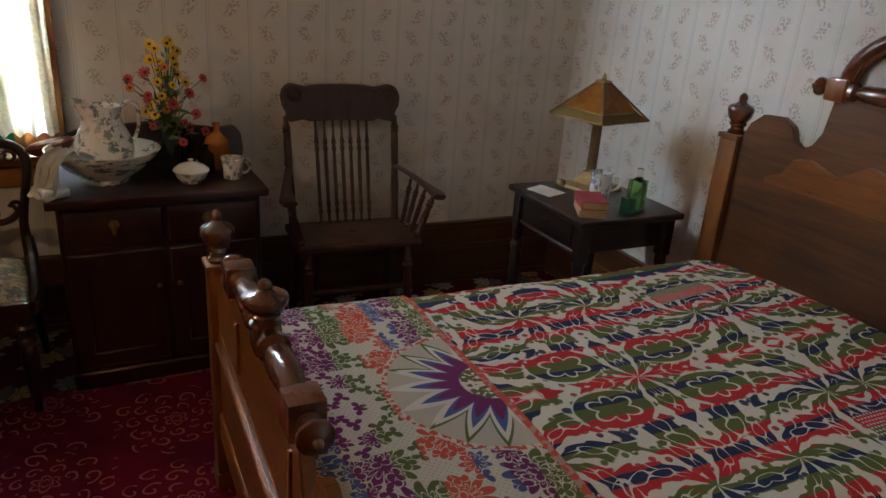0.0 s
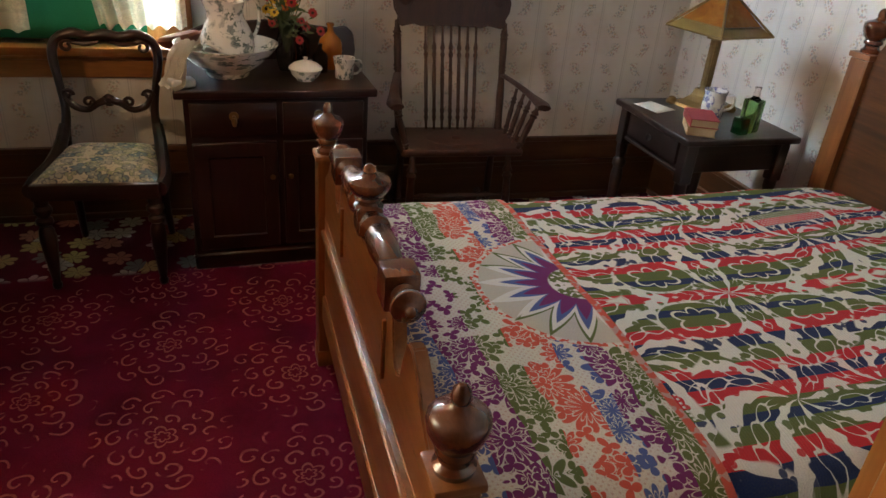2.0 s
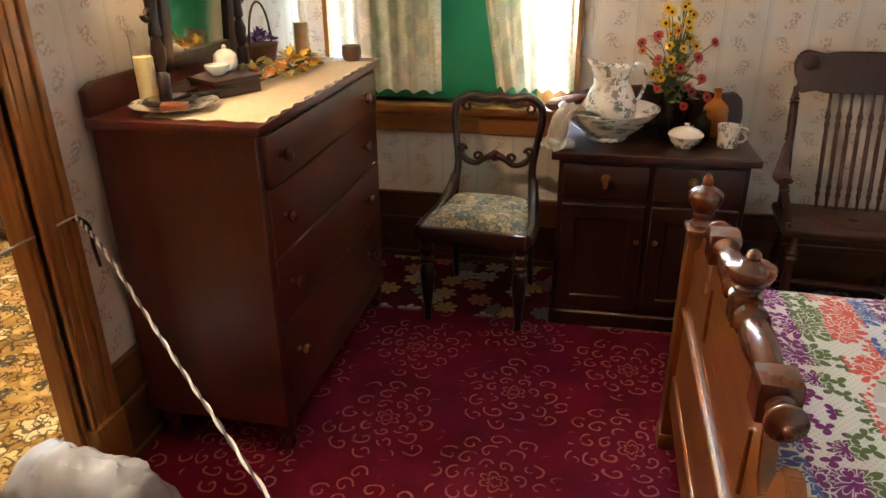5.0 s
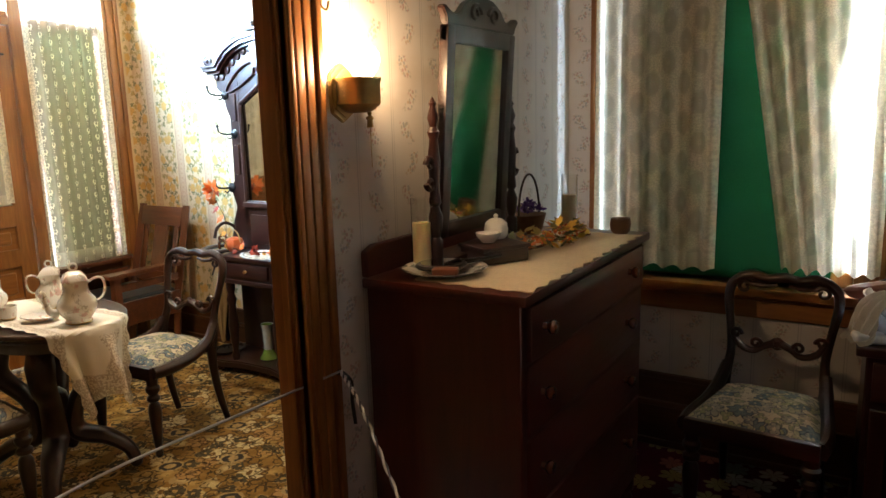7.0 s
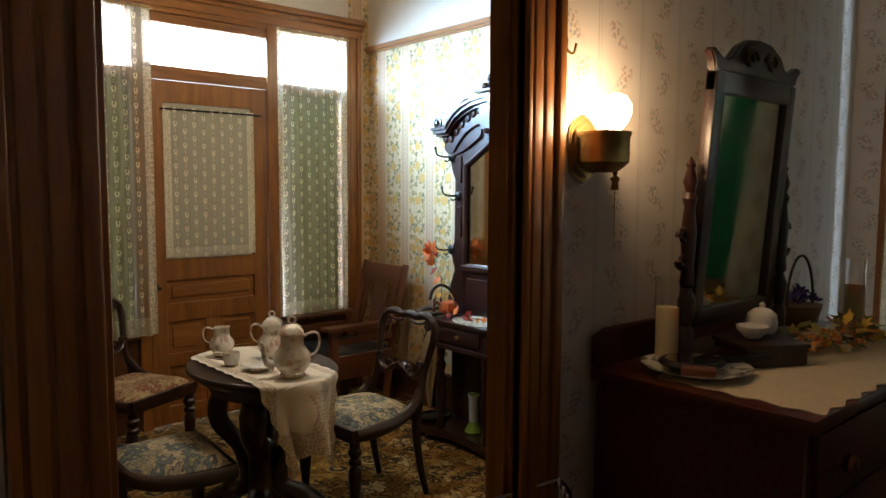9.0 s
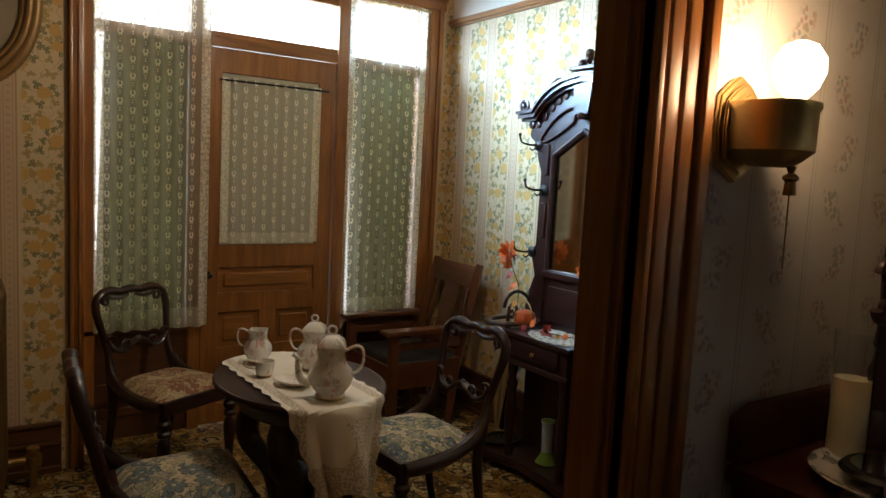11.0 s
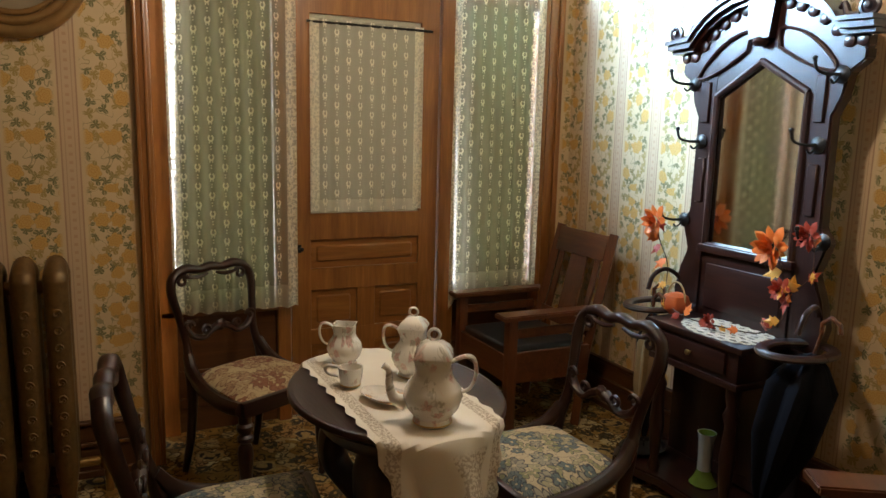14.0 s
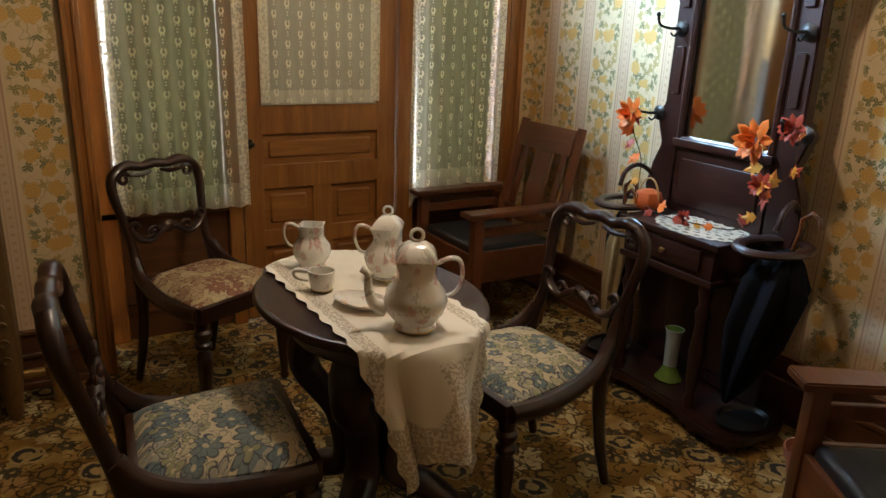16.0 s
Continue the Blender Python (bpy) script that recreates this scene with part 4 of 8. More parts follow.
    box(bm, XDL - 0.02, XDL + 0.036, 1.255, 1.27, 0, TOP_Z + 0.1, 0.006, 2)
    box(bm, XDL - 0.02, XDL + 0.03, 1.29, 1.302, 0, TOP_Z + 0.1, 0.006, 2)
    part("corner_casing", bm, TRIM, frame, "reeded golden oak casing at the end of the wall")
    bm = B()
    box(bm, XDL - 0.25, XDL + 0.06, 1.2, 1.33, TOP_Z + 0.1, TOP_Z + 0.16, 0.006)
    part("casing_cap", bm, TRIM_Y, frame)
    return frame


front_entry()
solid("wall_door_right", [(XD - 0.15, XD, 3.345, YH, 0, ZC)], PAPER_P, "yellow rose wallpaper in vertical stripes", "wall")
solid("wall_door_above", [(XD - 0.15, XD, 1.1, 3.345, TOP_Z + 0.03, ZC)], PLASTER, "cream plaster wall above the front door", "wall")

for (y0, y1), zb, zt, yo in ((SIDES[0], 0.585, 2.115, (0.062, 0.110)), (SIDES[1], 0.61, 2.115, (0.045, 0.025))):
    bm = B()
    box(bm, XD - 0.045, XD - 0.042, y0, y1 - 0.001, zb, zt)
    box(bm, XD - 0.05, XD - 0.037, y0, y1 - 0.001, zb - 0.01, zb + 0.012, 0.003)
    # the cloth has run off square on its roller and leaves a wedge of daylight
    for v in bm.verts:
        if y0 > 2 and v.co.y > y1 - 0.1:
            v.co.y -= 0.018
        if v.co.y < y0 + 0.1:
            v.co.y += yo[0] + (yo[1] - yo[0]) * (v.co.z - zb) / (zt - zb)
    one("roller_shade", bm, SHADE_G, pose(0, 0, 0), "dark green roller shade drawn down behind the lace", "window shade", "shades of the front door")

THREAD = (0.74, 0.70, 0.56)
for y0, y1, z0, z1, fl, at, words in ((1.385, 1.945, 0.595, 2.50, 9, XD + 0.075, "long net curtain with small wreath motifs, full length"),
                                      (2.748, 3.285, 0.592, 2.50, 8, XD + 0.07, "net curtain with wreath motifs caught up at its hem")):
    bm = B()
    right = y0 > 2
    cloth(bm, y0, y1, z0, z1, at, 0.010, fl, "x", 0.004, 96, 24, 0.0, (lambda f: -0.085 * max(0, 1 - f * 3.0) + 0.018 * math.sin(f * 11) + 0.012 * math.sin(f * 23)) if right else None)
    ob = one("net_curtain", bm, sheer("wreath_net", THREAD, 0.44, 0.97, False, (y0, y1, z0 + 0.11)), pose(0, 0, 0), words, "curtain", "curtains of the front door")
    bm = B()
    tube(bm, [(at, y0 - 0.02, z1 - 0.012), (at, y1 + 0.02, z1 - 0.012)], 0.007)
    part("curtain_rod", bm, BRASS, ob, "thin brass rod")
bm = B()
cloth(bm, 2.022, 2.600, 1.042, 1.945, XD + 0.022, 0.007, 10, "x", 0.003, 96, 16)
ob = one("door_lace", bm, sheer("door_wreath_net", (0.74, 0.69, 0.55), 0.74, 0.97, False, (2.022, 2.600, 1.10)), pose(0, 0, 0), "gathered net curtain over the door's glass", "curtain")
bm = B()
tube(bm, [(XD + 0.022, 2.01, 1.93), (XD + 0.022, 2.65, 1.93)], 0.006)
part("curtain_rod", bm, DARK_METAL, ob)

bm = B()
box(bm, XD - 0.022, XD - 0.018, 2.03, 2.60, 1.02, 1.98)
one("roller_shade", bm, shade_cloth("tan_shade_cloth", (0.50, 0.46, 0.36), 0.36), pose(0, 0, 0), "tan roller shade behind the door's net curtain", "window shade")

# ---- bedroom window ----
def bedroom_window():
    w = thing("window_1", pose(0, 0, 0), "oak-cased sash window behind lace and a green shade", "window")
    w["kind"] = "structure"
    bm = B()
    for x0, x1 in ((WX0 - 0.122, WX0 + 0.005), (WX1 - 0.005, WX1 + 0.10)):
        box(bm, x0, x1, YF - 0.024, YF, WZ0 - 0.02, WZ1 + 0.02, 0.005, 2)
        xo = x0 if x0 < -0.6 else x1 - 0.022
        box(bm, xo, xo + 0.022, YF - 0.038, YF - 0.02, WZ0 - 0.02, WZ1 + 0.02, 0.005, 2)
    part("casing", bm, TRIM, w)
    bm = B()
    box(bm, WX0 - 0.123, WX1 + 0.12, YF - 0.03, YF, WZ1, WZ1 + 0.12, 0.005)
    box(bm, WX0 - 0.124, WX1 + 0.15, YF - 0.06, YF, WZ1 + 0.12, WZ1 + 0.15, 0.008)
    part("head", bm, TRIM_X, w)
    bm = B()
    box(bm, WX0 - 0.124, WX1 + 0.13, YF - 0.075, YF + 0.1, WZ0 - 0.035, WZ0, 0.008, 2)
    part("window_sill", bm, TRIM_X, w, "golden oak sill")
    bm = B()
    box(bm, WX0 - 0.12, WX1 + 0.10, YF - 0.022, YF, WZ0 - 0.135, WZ0 - 0.035, 0.006)
    box(bm, WX0 - 0.12, WX1 + 0.10, YF - 0.034, YF, WZ0 - 0.06, WZ0 - 0.04, 0.006)
    part("apron", bm, TRIM_X, w)
    bm = B()
    for x0, x1 in ((WX0, WX0 + 0.018), (WX1 - 0.022, WX1)):
        box(bm, x0, x1, YF + 0.07, YF + 0.12, WZ0, WZ1, 0.003)
    for z0, z1 in ((WZ0, WZ0 + 0.07), (1.60, 1.645), (WZ1 - 0.05, WZ1)):
        box(bm, WX0, WX1, YF + 0.07, YF + 0.12, z0, z1, 0.003)
    part("window_frame", bm, TRIM, w)
    for z0, z1 in ((WZ0 + 0.07, 1.60), (1.645, WZ1 - 0.05)):
        bm = B()
        box(bm, WX0 + 0.018, WX1 - 0.022, YF + 0.09, YF + 0.095, z0, z1)
        p = part("pane", bm, CLEAR, w)
        p.visible_shadow = False


bedroom_window()
bm = B()
cloth(bm, WX0 + 0.035, WX1 - 0.085, WZ0 + 0.01, WZ1 - 0.03, YF + 0.045, 0.002, 1.5, "y", 0, 24, 6)
ob = one("roller_shade", bm, shade_cloth("bright_green_shade_cloth", (0.014, 0.090, 0.036), 0.014), pose(0, 0, 0), "green cloth roller shade pulled down over the window", "window shade")
bm = B()
tube(bm, [(WX0 + 0.02, YF + 0.05, WZ1 - 0.025), (WX1 - 0.02, YF + 0.05, WZ1 - 0.025)], 0.016)
part("roller", bm, TRIM_X, ob)
for x0, x1, z0, fl, flare in ((-1.185, -0.668, 0.842, 6, 0.0), (-0.68, -0.09, 0.865, 6, 0.26)):
    bm = B()
    cloth(bm, x0, x1, z0, 2.46, YF - 0.085, 0.022, fl, "y", 0.008, 96, 20, flare)
    ob = one("lace_curtain", bm, sheer("medallion_lace", (0.64, 0.58, 0.46), 0.93, 0.99, True, (x0, x1, z0 + 0.07)), pose(0, 0, 0),
             "cream lace curtain with oval medallions and scalloped hem", "curtain", "curtains of the bedroom window")
bm = B()
tube(bm, [(WX0 - 0.115, YF - 0.085, 2.465), (WX1 + 0.11, YF - 0.085, 2.465)], 0.012)
one("curtain_pole", bm, BRASS, pose(0, 0, 0), "slim brass curtain pole across the window head", "curtain rod")

# bright hazy daylight beyond the glass
for nm, b, power in (("backdrop", (-6.6, -6.58, 0.0, 5.0, -0.6, 4.5), 14.0), ("backdrop", (-3.0, 2.0, 5.2, 5.22, -0.6, 4.5), 8.0)):
    solid(nm, [b], glow("hazy_daylight", (0.90, 0.95, 1.0), power), "bright white hazy daylight outside", "backdrop")

# ---- bedroom: bed ----
def finial(bm, at, r=0.045, h=0.15, m=None, seg=20):
    k = h / 0.15
    prof = [(0.0, 0), (0.66, 0), (0.70, 0.010), (0.52, 0.018), (0.50, 0.026), (0.64, 0.032), (0.66, 0.038), (0.60, 0.044), (0.80, 0.056), (0.94, 0.072), (1.0, 0.088), (0.97, 0.097), (0.80, 0.105), (0.52, 0.110), (0.34, 0.116), (0.28, 0.121), (0.33, 0.128), (0.28, 0.141), (0.12, 0.15), (0.0, 0.151)]
    return lathe(bm, [(a * r, b * k) for a, b in prof], seg, at, m)


def bed():
    x0, x1, y0, y1 = 0.32, 2.15, 0.84, 2.125
    ym = 1.50
    b = thing("bed", pose(0, 0, 0), "carved walnut bed with urn finials, made up", "bed")
    for y in (y0, y1):
        bm = B()
        box(bm, x0 - 0.034, x0 + 0.034, y - 0.036, y + 0.036, 0.0, 0.735, 0.008, 2)
        box(bm, x0 - 0.040, x0 + 0.040, y - 0.042, y + 0.042, 0.735, 0.752, 0.005, 2)
        box(bm, x0 - 0.038, x0 + 0.038, y - 0.040, y + 0.040, 0.0, 0.06, 0.006, 2)
        post = part("post", bm, WALNUT_Z, b)
        bm = B()
        finial(bm, (x0, y, 0.752), 0.047, 0.15)
        part("finial", bm, TURNED, post, "polished turned urn finial")
    # footboard: lower panel, scalloped upper board and a turned rail with blocks
    bm = B()
    box(bm, x0 - 0.014, x0 + 0.014, y0 + 0.03, y1 - 0.03, 0.20, 0.56, 0.003)
    part("footboard_panel", bm, WALNUT, b)
    bm = B()
    box(bm, x0 - 0.026, x0 + 0.02, y0 + 0.03, y1 - 0.03, 0.50, 0.515, 0.004)
    part("footboard_moulding", bm, WALNUT, b)
    bm = B()
    box(bm, x0 - 0.022, x0 + 0.02, y0 + 0.03, y1 - 0.03, 0.18, 0.28, 0.006)
    part("footboard_rail", bm, WALNUT, b)
    bm = B()
    half = [(0.0, 0.82), (0.30, 0.82), (0.31, 0.76), (0.33, 0.70), (0.35, 0.685), (0.375, 0.70), (0.395, 0.76), (0.415, 0.80), (0.445, 0.805), (0.485, 0.78), (0.53, 0.73), (0.575, 0.70), (0.61, 0.69)]
    top = [(max(ym - a, y0 + 0.03), z) for a, z in reversed(half)] + [(min(ym + a, y1 - 0.03), z) for a, z in half[1:]]
    prism(bm, top + [(y1 - 0.03, 0.54), (y0 + 0.03, 0.54)], x0 - 0.012, x0 + 0.016, "x")
    soften(bm, 0.004, 2)
    for s in (-1, 1):
        box(bm, x0 - 0.02, x0 - 0.010, ym + s * 0.255 - 0.005, ym + s * 0.255 + 0.005, 0.60, 0.74, 0.002)
    part("footboard_crest", bm, WALNUT, b)
    for s in (-1, 1):
        bm = B()
        box(bm, x0 - 0.034, x0 + 0.034, ym + s * 0.29 - 0.034, ym + s * 0.29 + 0.034, 0.80, 0.875, 0.008, 2)
        block = part("rail_block", bm, TURNED, b)
        bm = B()
        finial(bm, (x0, ym + s * 0.322, 0.838), 0.033, 0.075, pose(0, 0, 0, -90 * s, 0, 0))
        part("acorn", bm, TURNED, block, "turned acorn end")
    bm = B()
    n = [(0.022, -0.265), (0.03, -0.252), (0.02, -0.24), (0.025, -0.225), (0.031, -0.16), (0.03, -0.11), (0.022, -0.09), (0.033, -0.078), (0.033, -0.062), (0.022, -0.05), (0.022, -0.03)]
    lathe(bm, [(r, y) for r, y in n] + [(r, -y) for r, y in reversed(n)], 20, (x0, ym, 0.843), pose(0, 0, 0, -90, 0, 0))
    part("turned_rail", bm, TURNED, b, "glossy turned top rail")
    bm = B()
    box(bm, x0 - 0.028, x0 + 0.028, ym - 0.032, ym + 0.032, 0.80, 0.868, 0.012, 3)
    finial(bm, (x0, ym, 0.858), 0.047, 0.10)
    part("middle_finial", bm, TURNED, b)
    # side rails
    for y in (y0 + 0.005, y1 - 0.005):
        bm = B()
        box(bm, x0, x1, y - 0.014, y + 0.014, 0.22, 0.40, 0.004)
        part("side_rail", bm, MISSION_X, b)
    # headboard
    y0, y1 = 0.79, 2.075
    ym = (y0 + y1) / 2
    for y in (y0, y1):
        bm = B()
        box(bm, x1 - 0.036, x1 + 0.036, y - 0.040, y + 0.040, 0.0, 1.055, 0.008, 2)
        box(bm, x1 - 0.042, x1 + 0.042, y - 0.046, y + 0.046, 1.055, 1.075, 0.005, 2)
        post = part("post", bm, WALNUT_Z, b)
        bm = B()
        finial(bm, (x1, y, 1.075), 0.047, 0.145)
        part("finial", bm, TURNED, post, "polished turned urn finial")
    bm = B()
    box(bm, x1 - 0.010, x1 + 0.014, y0 + 0.03, y1 - 0.03, 0.45, 0.90, 0.003)
    part("headboard_panel", bm, BURL, b, "dark figured walnut panel")
    bm = B()
    half = [(0.0, 1.27), (0.28, 1.27), (0.285, 1.23), (0.295, 1.15), (0.32, 1.105), (0.355, 1.085), (0.385, 1.105), (0.40, 1.145), (0.45, 1.17), (0.53, 1.165), (0.58, 1.125), (0.61, 1.06)]
    top = [(ym - a, z) for a, z in reversed(half)] + [(ym + a, z) for a, z in half[1:]]
    prism(bm, top + [(ym + 0.61, 0.885), (ym - 0.61, 0.885)], x1 - 0.014, x1 + 0.016, "x")
    soften(bm, 0.005, 2)
    part("headboard_crest", bm, HEADWOOD, b, "darker walnut board with a scrolled top")
    bm = B()
    half = [(0.0, 1.07), (0.10, 1.09), (0.16, 1.05), (0.20, 1.03), (0.30, 1.06), (0.36, 1.05), (0.40, 0.99), (0.46, 0.965)]
    top = [(ym - a, z) for a, z in reversed(half)] + [(ym + a, z) for a, z in half[1:]]
    prism(bm, top + [(ym + 0.46, 0.945), (ym - 0.46, 0.945)], x1 - 0.028, x1 - 0.010, "x")
    soften(bm, 0.004, 2)
    part("applied_carving", bm, WALNUT, b)
    for s in (-1, 1):
        bm = B()
        box(bm, x1 - 0.036, x1 + 0.03, ym + s * 0.275 - 0.034, ym + s * 0.275 + 0.034, 1.255, 1.325, 0.008, 2)
        part("rail_block", bm, WALNUT_Z, b)
        bm = B()
        finial(bm, (x1, ym + s * 0.307, 1.29), 0.03, 0.075, pose(0, 0, 0, -90 * s, 0, 0))
        part("acorn", bm, TURNED, b, "turned acorn end")
    bm = B()
    n = [(0.02, -0.245), (0.03, -0.235), (0.03, -0.22), (0.02, -0.21), (0.026, -0.19), (0.029, -0.12), (0.021, -0.1), (0.03, -0.09), (0.028, 0)]
    lathe(bm, n + [(r, -y) for r, y in reversed(n[:-1])], 20, (x1 - 0.004, ym, 1.29), pose(0, 0, 0, -90, 0, 0))
    part("turned_rail", bm, TURNED, b)
    bm = B()
    arch = [(x1 - 0.004, ym + 0.26 * math.cos(a), 1.315 + 0.165 * math.sin(a)) for a in np.linspace(0, math.pi, 25)]
    tube(bm, arch, 0.026, 10, 0.8)
    tube(bm, [(x - 0.012, ym + (y - ym) * 0.87, 1.315 + (z - 1.315) * 0.84) for x, y, z in arch], 0.010, 8)
    part("arched_crest", bm, TURNED, b)
    bm = B()
    prism(bm, [(y, z) for x, y, z in arch], x1 - 0.004, x1 + 0.010, "x")
    part("arch_panel", bm, plain("pale_grey_panel", (0.32, 0.30, 0.28), 0.4), b, "pale panel inside the arch")
    return b


bed()
bm = B()
box(bm, 0.36, 2.12, 0.875, 2.095, 0.30, 0.575, 0.05, 4)
one("mattress", bm, plain("grey_ticking", (0.35, 0.35, 0.32), 0.9, 0, 90, 0.3), pose(0, 0, 0), "grey ticking mattress on the bed frame", "mattress")


def spread(x0, x1, y0, y1, top, drop, nx, ny, lift=0.0, soft=0.035):
    """A cloth lying over the bed with soft sides."""
    bm = B()
    rows = []
    for i in range(nx + 1):
        x = x0 + (x1 - x0) * i / nx
        row = []
        for j in range(-4, ny + 5):
            if j < 0:
                y, z = y0 - 0.012 * min(-j, 2), top - drop * (-j / 4) ** 0.8
            elif j > ny:
                k = j - ny
                y, z = y1 + 0.012 * min(k, 2), top - drop * (k / 4) ** 0.8
            else:
                y, z = y0 + (y1 - y0) * j / ny, top
                e = min(y - y0, y1 - y)
                z -= soft * math.exp(-e / 0.045)
            z += lift + 0.012 * noise.noise((x * 2.3, y * 2.6, 1.7)) + 0.005 * noise.noise((x * 7, y * 9, 4.0))
            if 0 <= j <= ny:
                z += 0.035 * max(0, (x - 1.55) / 0.5) * math.sin(min(1, max(0, (y - y0) / (y1 - y0))) * math.pi)
            row.append(bm.verts.new((x, y, z)))
        rows.append(row)
    for a, b in zip(rows, rows[1:]):
        for j in range(len(a) - 1):
            bm.faces.new((a[j], b[j], b[j + 1], a[j + 1]))
    bm.normal_update()
    bmesh.ops.solidify(bm, geom=bm.faces[:], thickness=0.006)
    return bm


one("bedspread", spread(0.365, 2.10, 0.865, 2.105, 0.598, 0.16, 60, 44), coverlet(), pose(0, 0, 0),
    "red, navy, green and cream jacquard coverlet spread on the bed", "bedspread")
# The same coverlet's foot border, made as a second cloth on top.
one("folded_coverlet", spread(0.362, 0.868, 0.86, 2.11, 0.598, 0.13, 18, 44, 0.011), coverlet_border(), pose(0, 0, 0),
    "cream flowered border with purple stars across the coverlet's foot", "coverlet")

# ---- bedroom: washstand and what stands on it ----
def knob(bm, at, r, way):
    m = {"-y": pose(0, 0, 0, 90, 0, 0), "+x": pose(0, 0, 0, 0, 90, 0), "-x": pose(0, 0, 0, 0, -90, 0)}[way]
    return lathe(bm, [(0, 0), (0.55 * r, 0), (0.45 * r, 0.5 * r), (0.9 * r, 0.9 * r), (r, 1.3 * r), (0.8 * r, 1.7 * r), (0.2 * r, 1.85 * r), (0, 1.86 * r)], 14, at, m)


def washstand():
    w = thing("washstand", pose(0.235, 2.83, 0, 0, 0, 2.0), "dark mahogany washstand with drawers above two doors", "washstand")
    bm = B()
    box(bm, -0.345, 0.345, 0.0, 0.46, 0.03, 0.714, 0.004)
    box(bm, -0.352, 0.352, -0.008, 0.465, 0.0, 0.07, 0.008)
    part("body", bm, MAHOG_Z, w)
    bm = B()
    box(bm, -0.375, 0.375, -0.03, 0.48, 0.714, 0.745, 0.008, 3)
    part("top", bm, MAHOGANY, w)
    bm = B()
    prism(bm, [(-0.37, 0.745), (0.37, 0.745), (0.37, 0.80), (0.33, 0.85), (0.25, 0.885), (0.12, 0.90), (0.0, 0.91), (-0.12, 0.90), (-0.25, 0.885), (-0.33, 0.85), (-0.37, 0.80)], 0.45, 0.472)
    part("back_splash", soften(bm, 0.004), MAHOGANY, w)
    for s in (-1, 1):
        bm = B()
        xa, xb = sorted((s * 0.012, s * 0.325))
        box(bm, xa, xb, -0.012, 0.004, 0.565, 0.695, 0.005, 2)
        d = part("drawer", bm, MAHOGANY, w)
        bm = B()
        lathe(bm, [(0, 0), (0.018, 0), (0.018, 0.004), (0.006, 0.006), (0.006, 0.018), (0, 0.02)], 14, ((xa + xb) / 2 - (0.0 if s < 0 else 0.02), -0.012, 0.645), pose(0, 0, 0, 90, 0, 0))
        lathe(bm, [(0, 0), (0.006, 0.002), (0.011, 0.02), (0.008, 0.034), (0, 0.037)], 10, ((xa + xb) / 2 - (0.0 if s < 0 else 0.02), -0.027, 0.608))
        part("drop_pull", bm, OLD_BRASS, d, "small dull brass drop pull")
        bm = B()
        box(bm, xa + 0.05, xb - 0.05, -0.004, 0.004, 0.145, 0.485)
        door = part("door", bm, MAHOG_Z, w)
        for a, b, c, e in ((xa, xb, 0.09, 0.15), (xa, xb, 0.48, 0.54), (xa, xa + 0.055, 0.14, 0.49), (xb - 0.055, xb, 0.14, 0.49)):
            bm = B()
            box(bm, a, b, -0.014, 0.004, c, e, 0.004)
            part("rail" if b - a > 0.1 else "stile", bm, MAHOG_Z, door)
        bm = B()
        knob(bm, (s * 0.035, -0.014, 0.40), 0.011, "-y")
        part("door_knob", bm, OLD_BRASS, door)
    return w


washstand()


def vessel(name, prof, mat, at, label, category, seg=28, group="", wall=0.006, flute=0.0, turn=0.0):
    """A hollow turned vessel."""
    bm = B()
    inner = [(max(r - wall, 0.001), z) for r, z in reversed(prof[1:])]
    inner[-1] = (inner[-1][0], prof[1][1] + wall)
    lathe(bm, prof + inner + [(0.0005, prof[1][1] + wall)], seg)
    if flute:
        for v in bm.verts:
            a = math.atan2(v.co.y, v.co.x)
            k = 1 + flute * math.cos(a * 10)
            v.co.x, v.co.y = v.co.x * k, v.co.y * k
    return one(name, bm, mat, pose(*at, 0, 0, turn), label, category, group)


ZW = 0.746
vessel("wash_basin", [(0.0005, 0), (0.075, 0.0), (0.082, 0.008), (0.085, 0.02), (0.14, 0.06), (0.178, 0.10), (0.192, 0.118), (0.195, 0.125)], IRONSTONE, (0.058, 3.020, ZW),
       "large white ironstone wash basin with transfer sprigs", "basin", 40, "", 0.007)
jug = vessel("water_pitcher", [(0.0005, 0), (0.066, 0), (0.074, 0.008), (0.092, 0.045), (0.100, 0.085), (0.098, 0.124), (0.082, 0.163), (0.068, 0.190), (0.064, 0.209), (0.066, 0.232), (0.072, 0.252)], IRONSTONE,
             (0.063, 3.025, ZW + 0.026), "white ironstone pitcher with green flowers, standing in the basin", "pitcher", 32, "", 0.005, 0.0, 20)
for v in jug.data.vertices:
    if v.co.z > 0.195 and v.co.x < -0.01:
        k = (v.co.z - 0.195) / 0.057
        v.co.x -= 0.034 * k * max(0, -v.co.x / 0.07)
        v.co.z += 0.022 * k * max(0, -v.co.x / 0.07)
bm = B()
tube(bm, spline([(0.062, 0, 0.232), (0.098, 0, 0.260), (0.128, 0, 0.242), (0.132, 0, 0.185), (0.118, 0, 0.134), (0.092, 0, 0.106)]), [0.012, 0.011, 0.010, 0.009, 0.008], 10, 0.7)
part("handle", bm, IRONSTONE, jug)
dish = vessel("covered_dish", [(0.0005, 0), (0.035, 0), (0.038, 0.006), (0.055, 0.022), (0.062, 0.04), (0.066, 0.046)], IRONSTONE, (0.349, 2.950, ZW), "small white covered soap dish with sprigs", "soap dish")
bm = B()
lathe(bm, [(0.066, 0.046), (0.064, 0.052), (0.046, 0.066), (0.02, 0.075), (0.008, 0.077), (0.007, 0.083), (0.011, 0.088), (0.0005, 0.092)], 28)
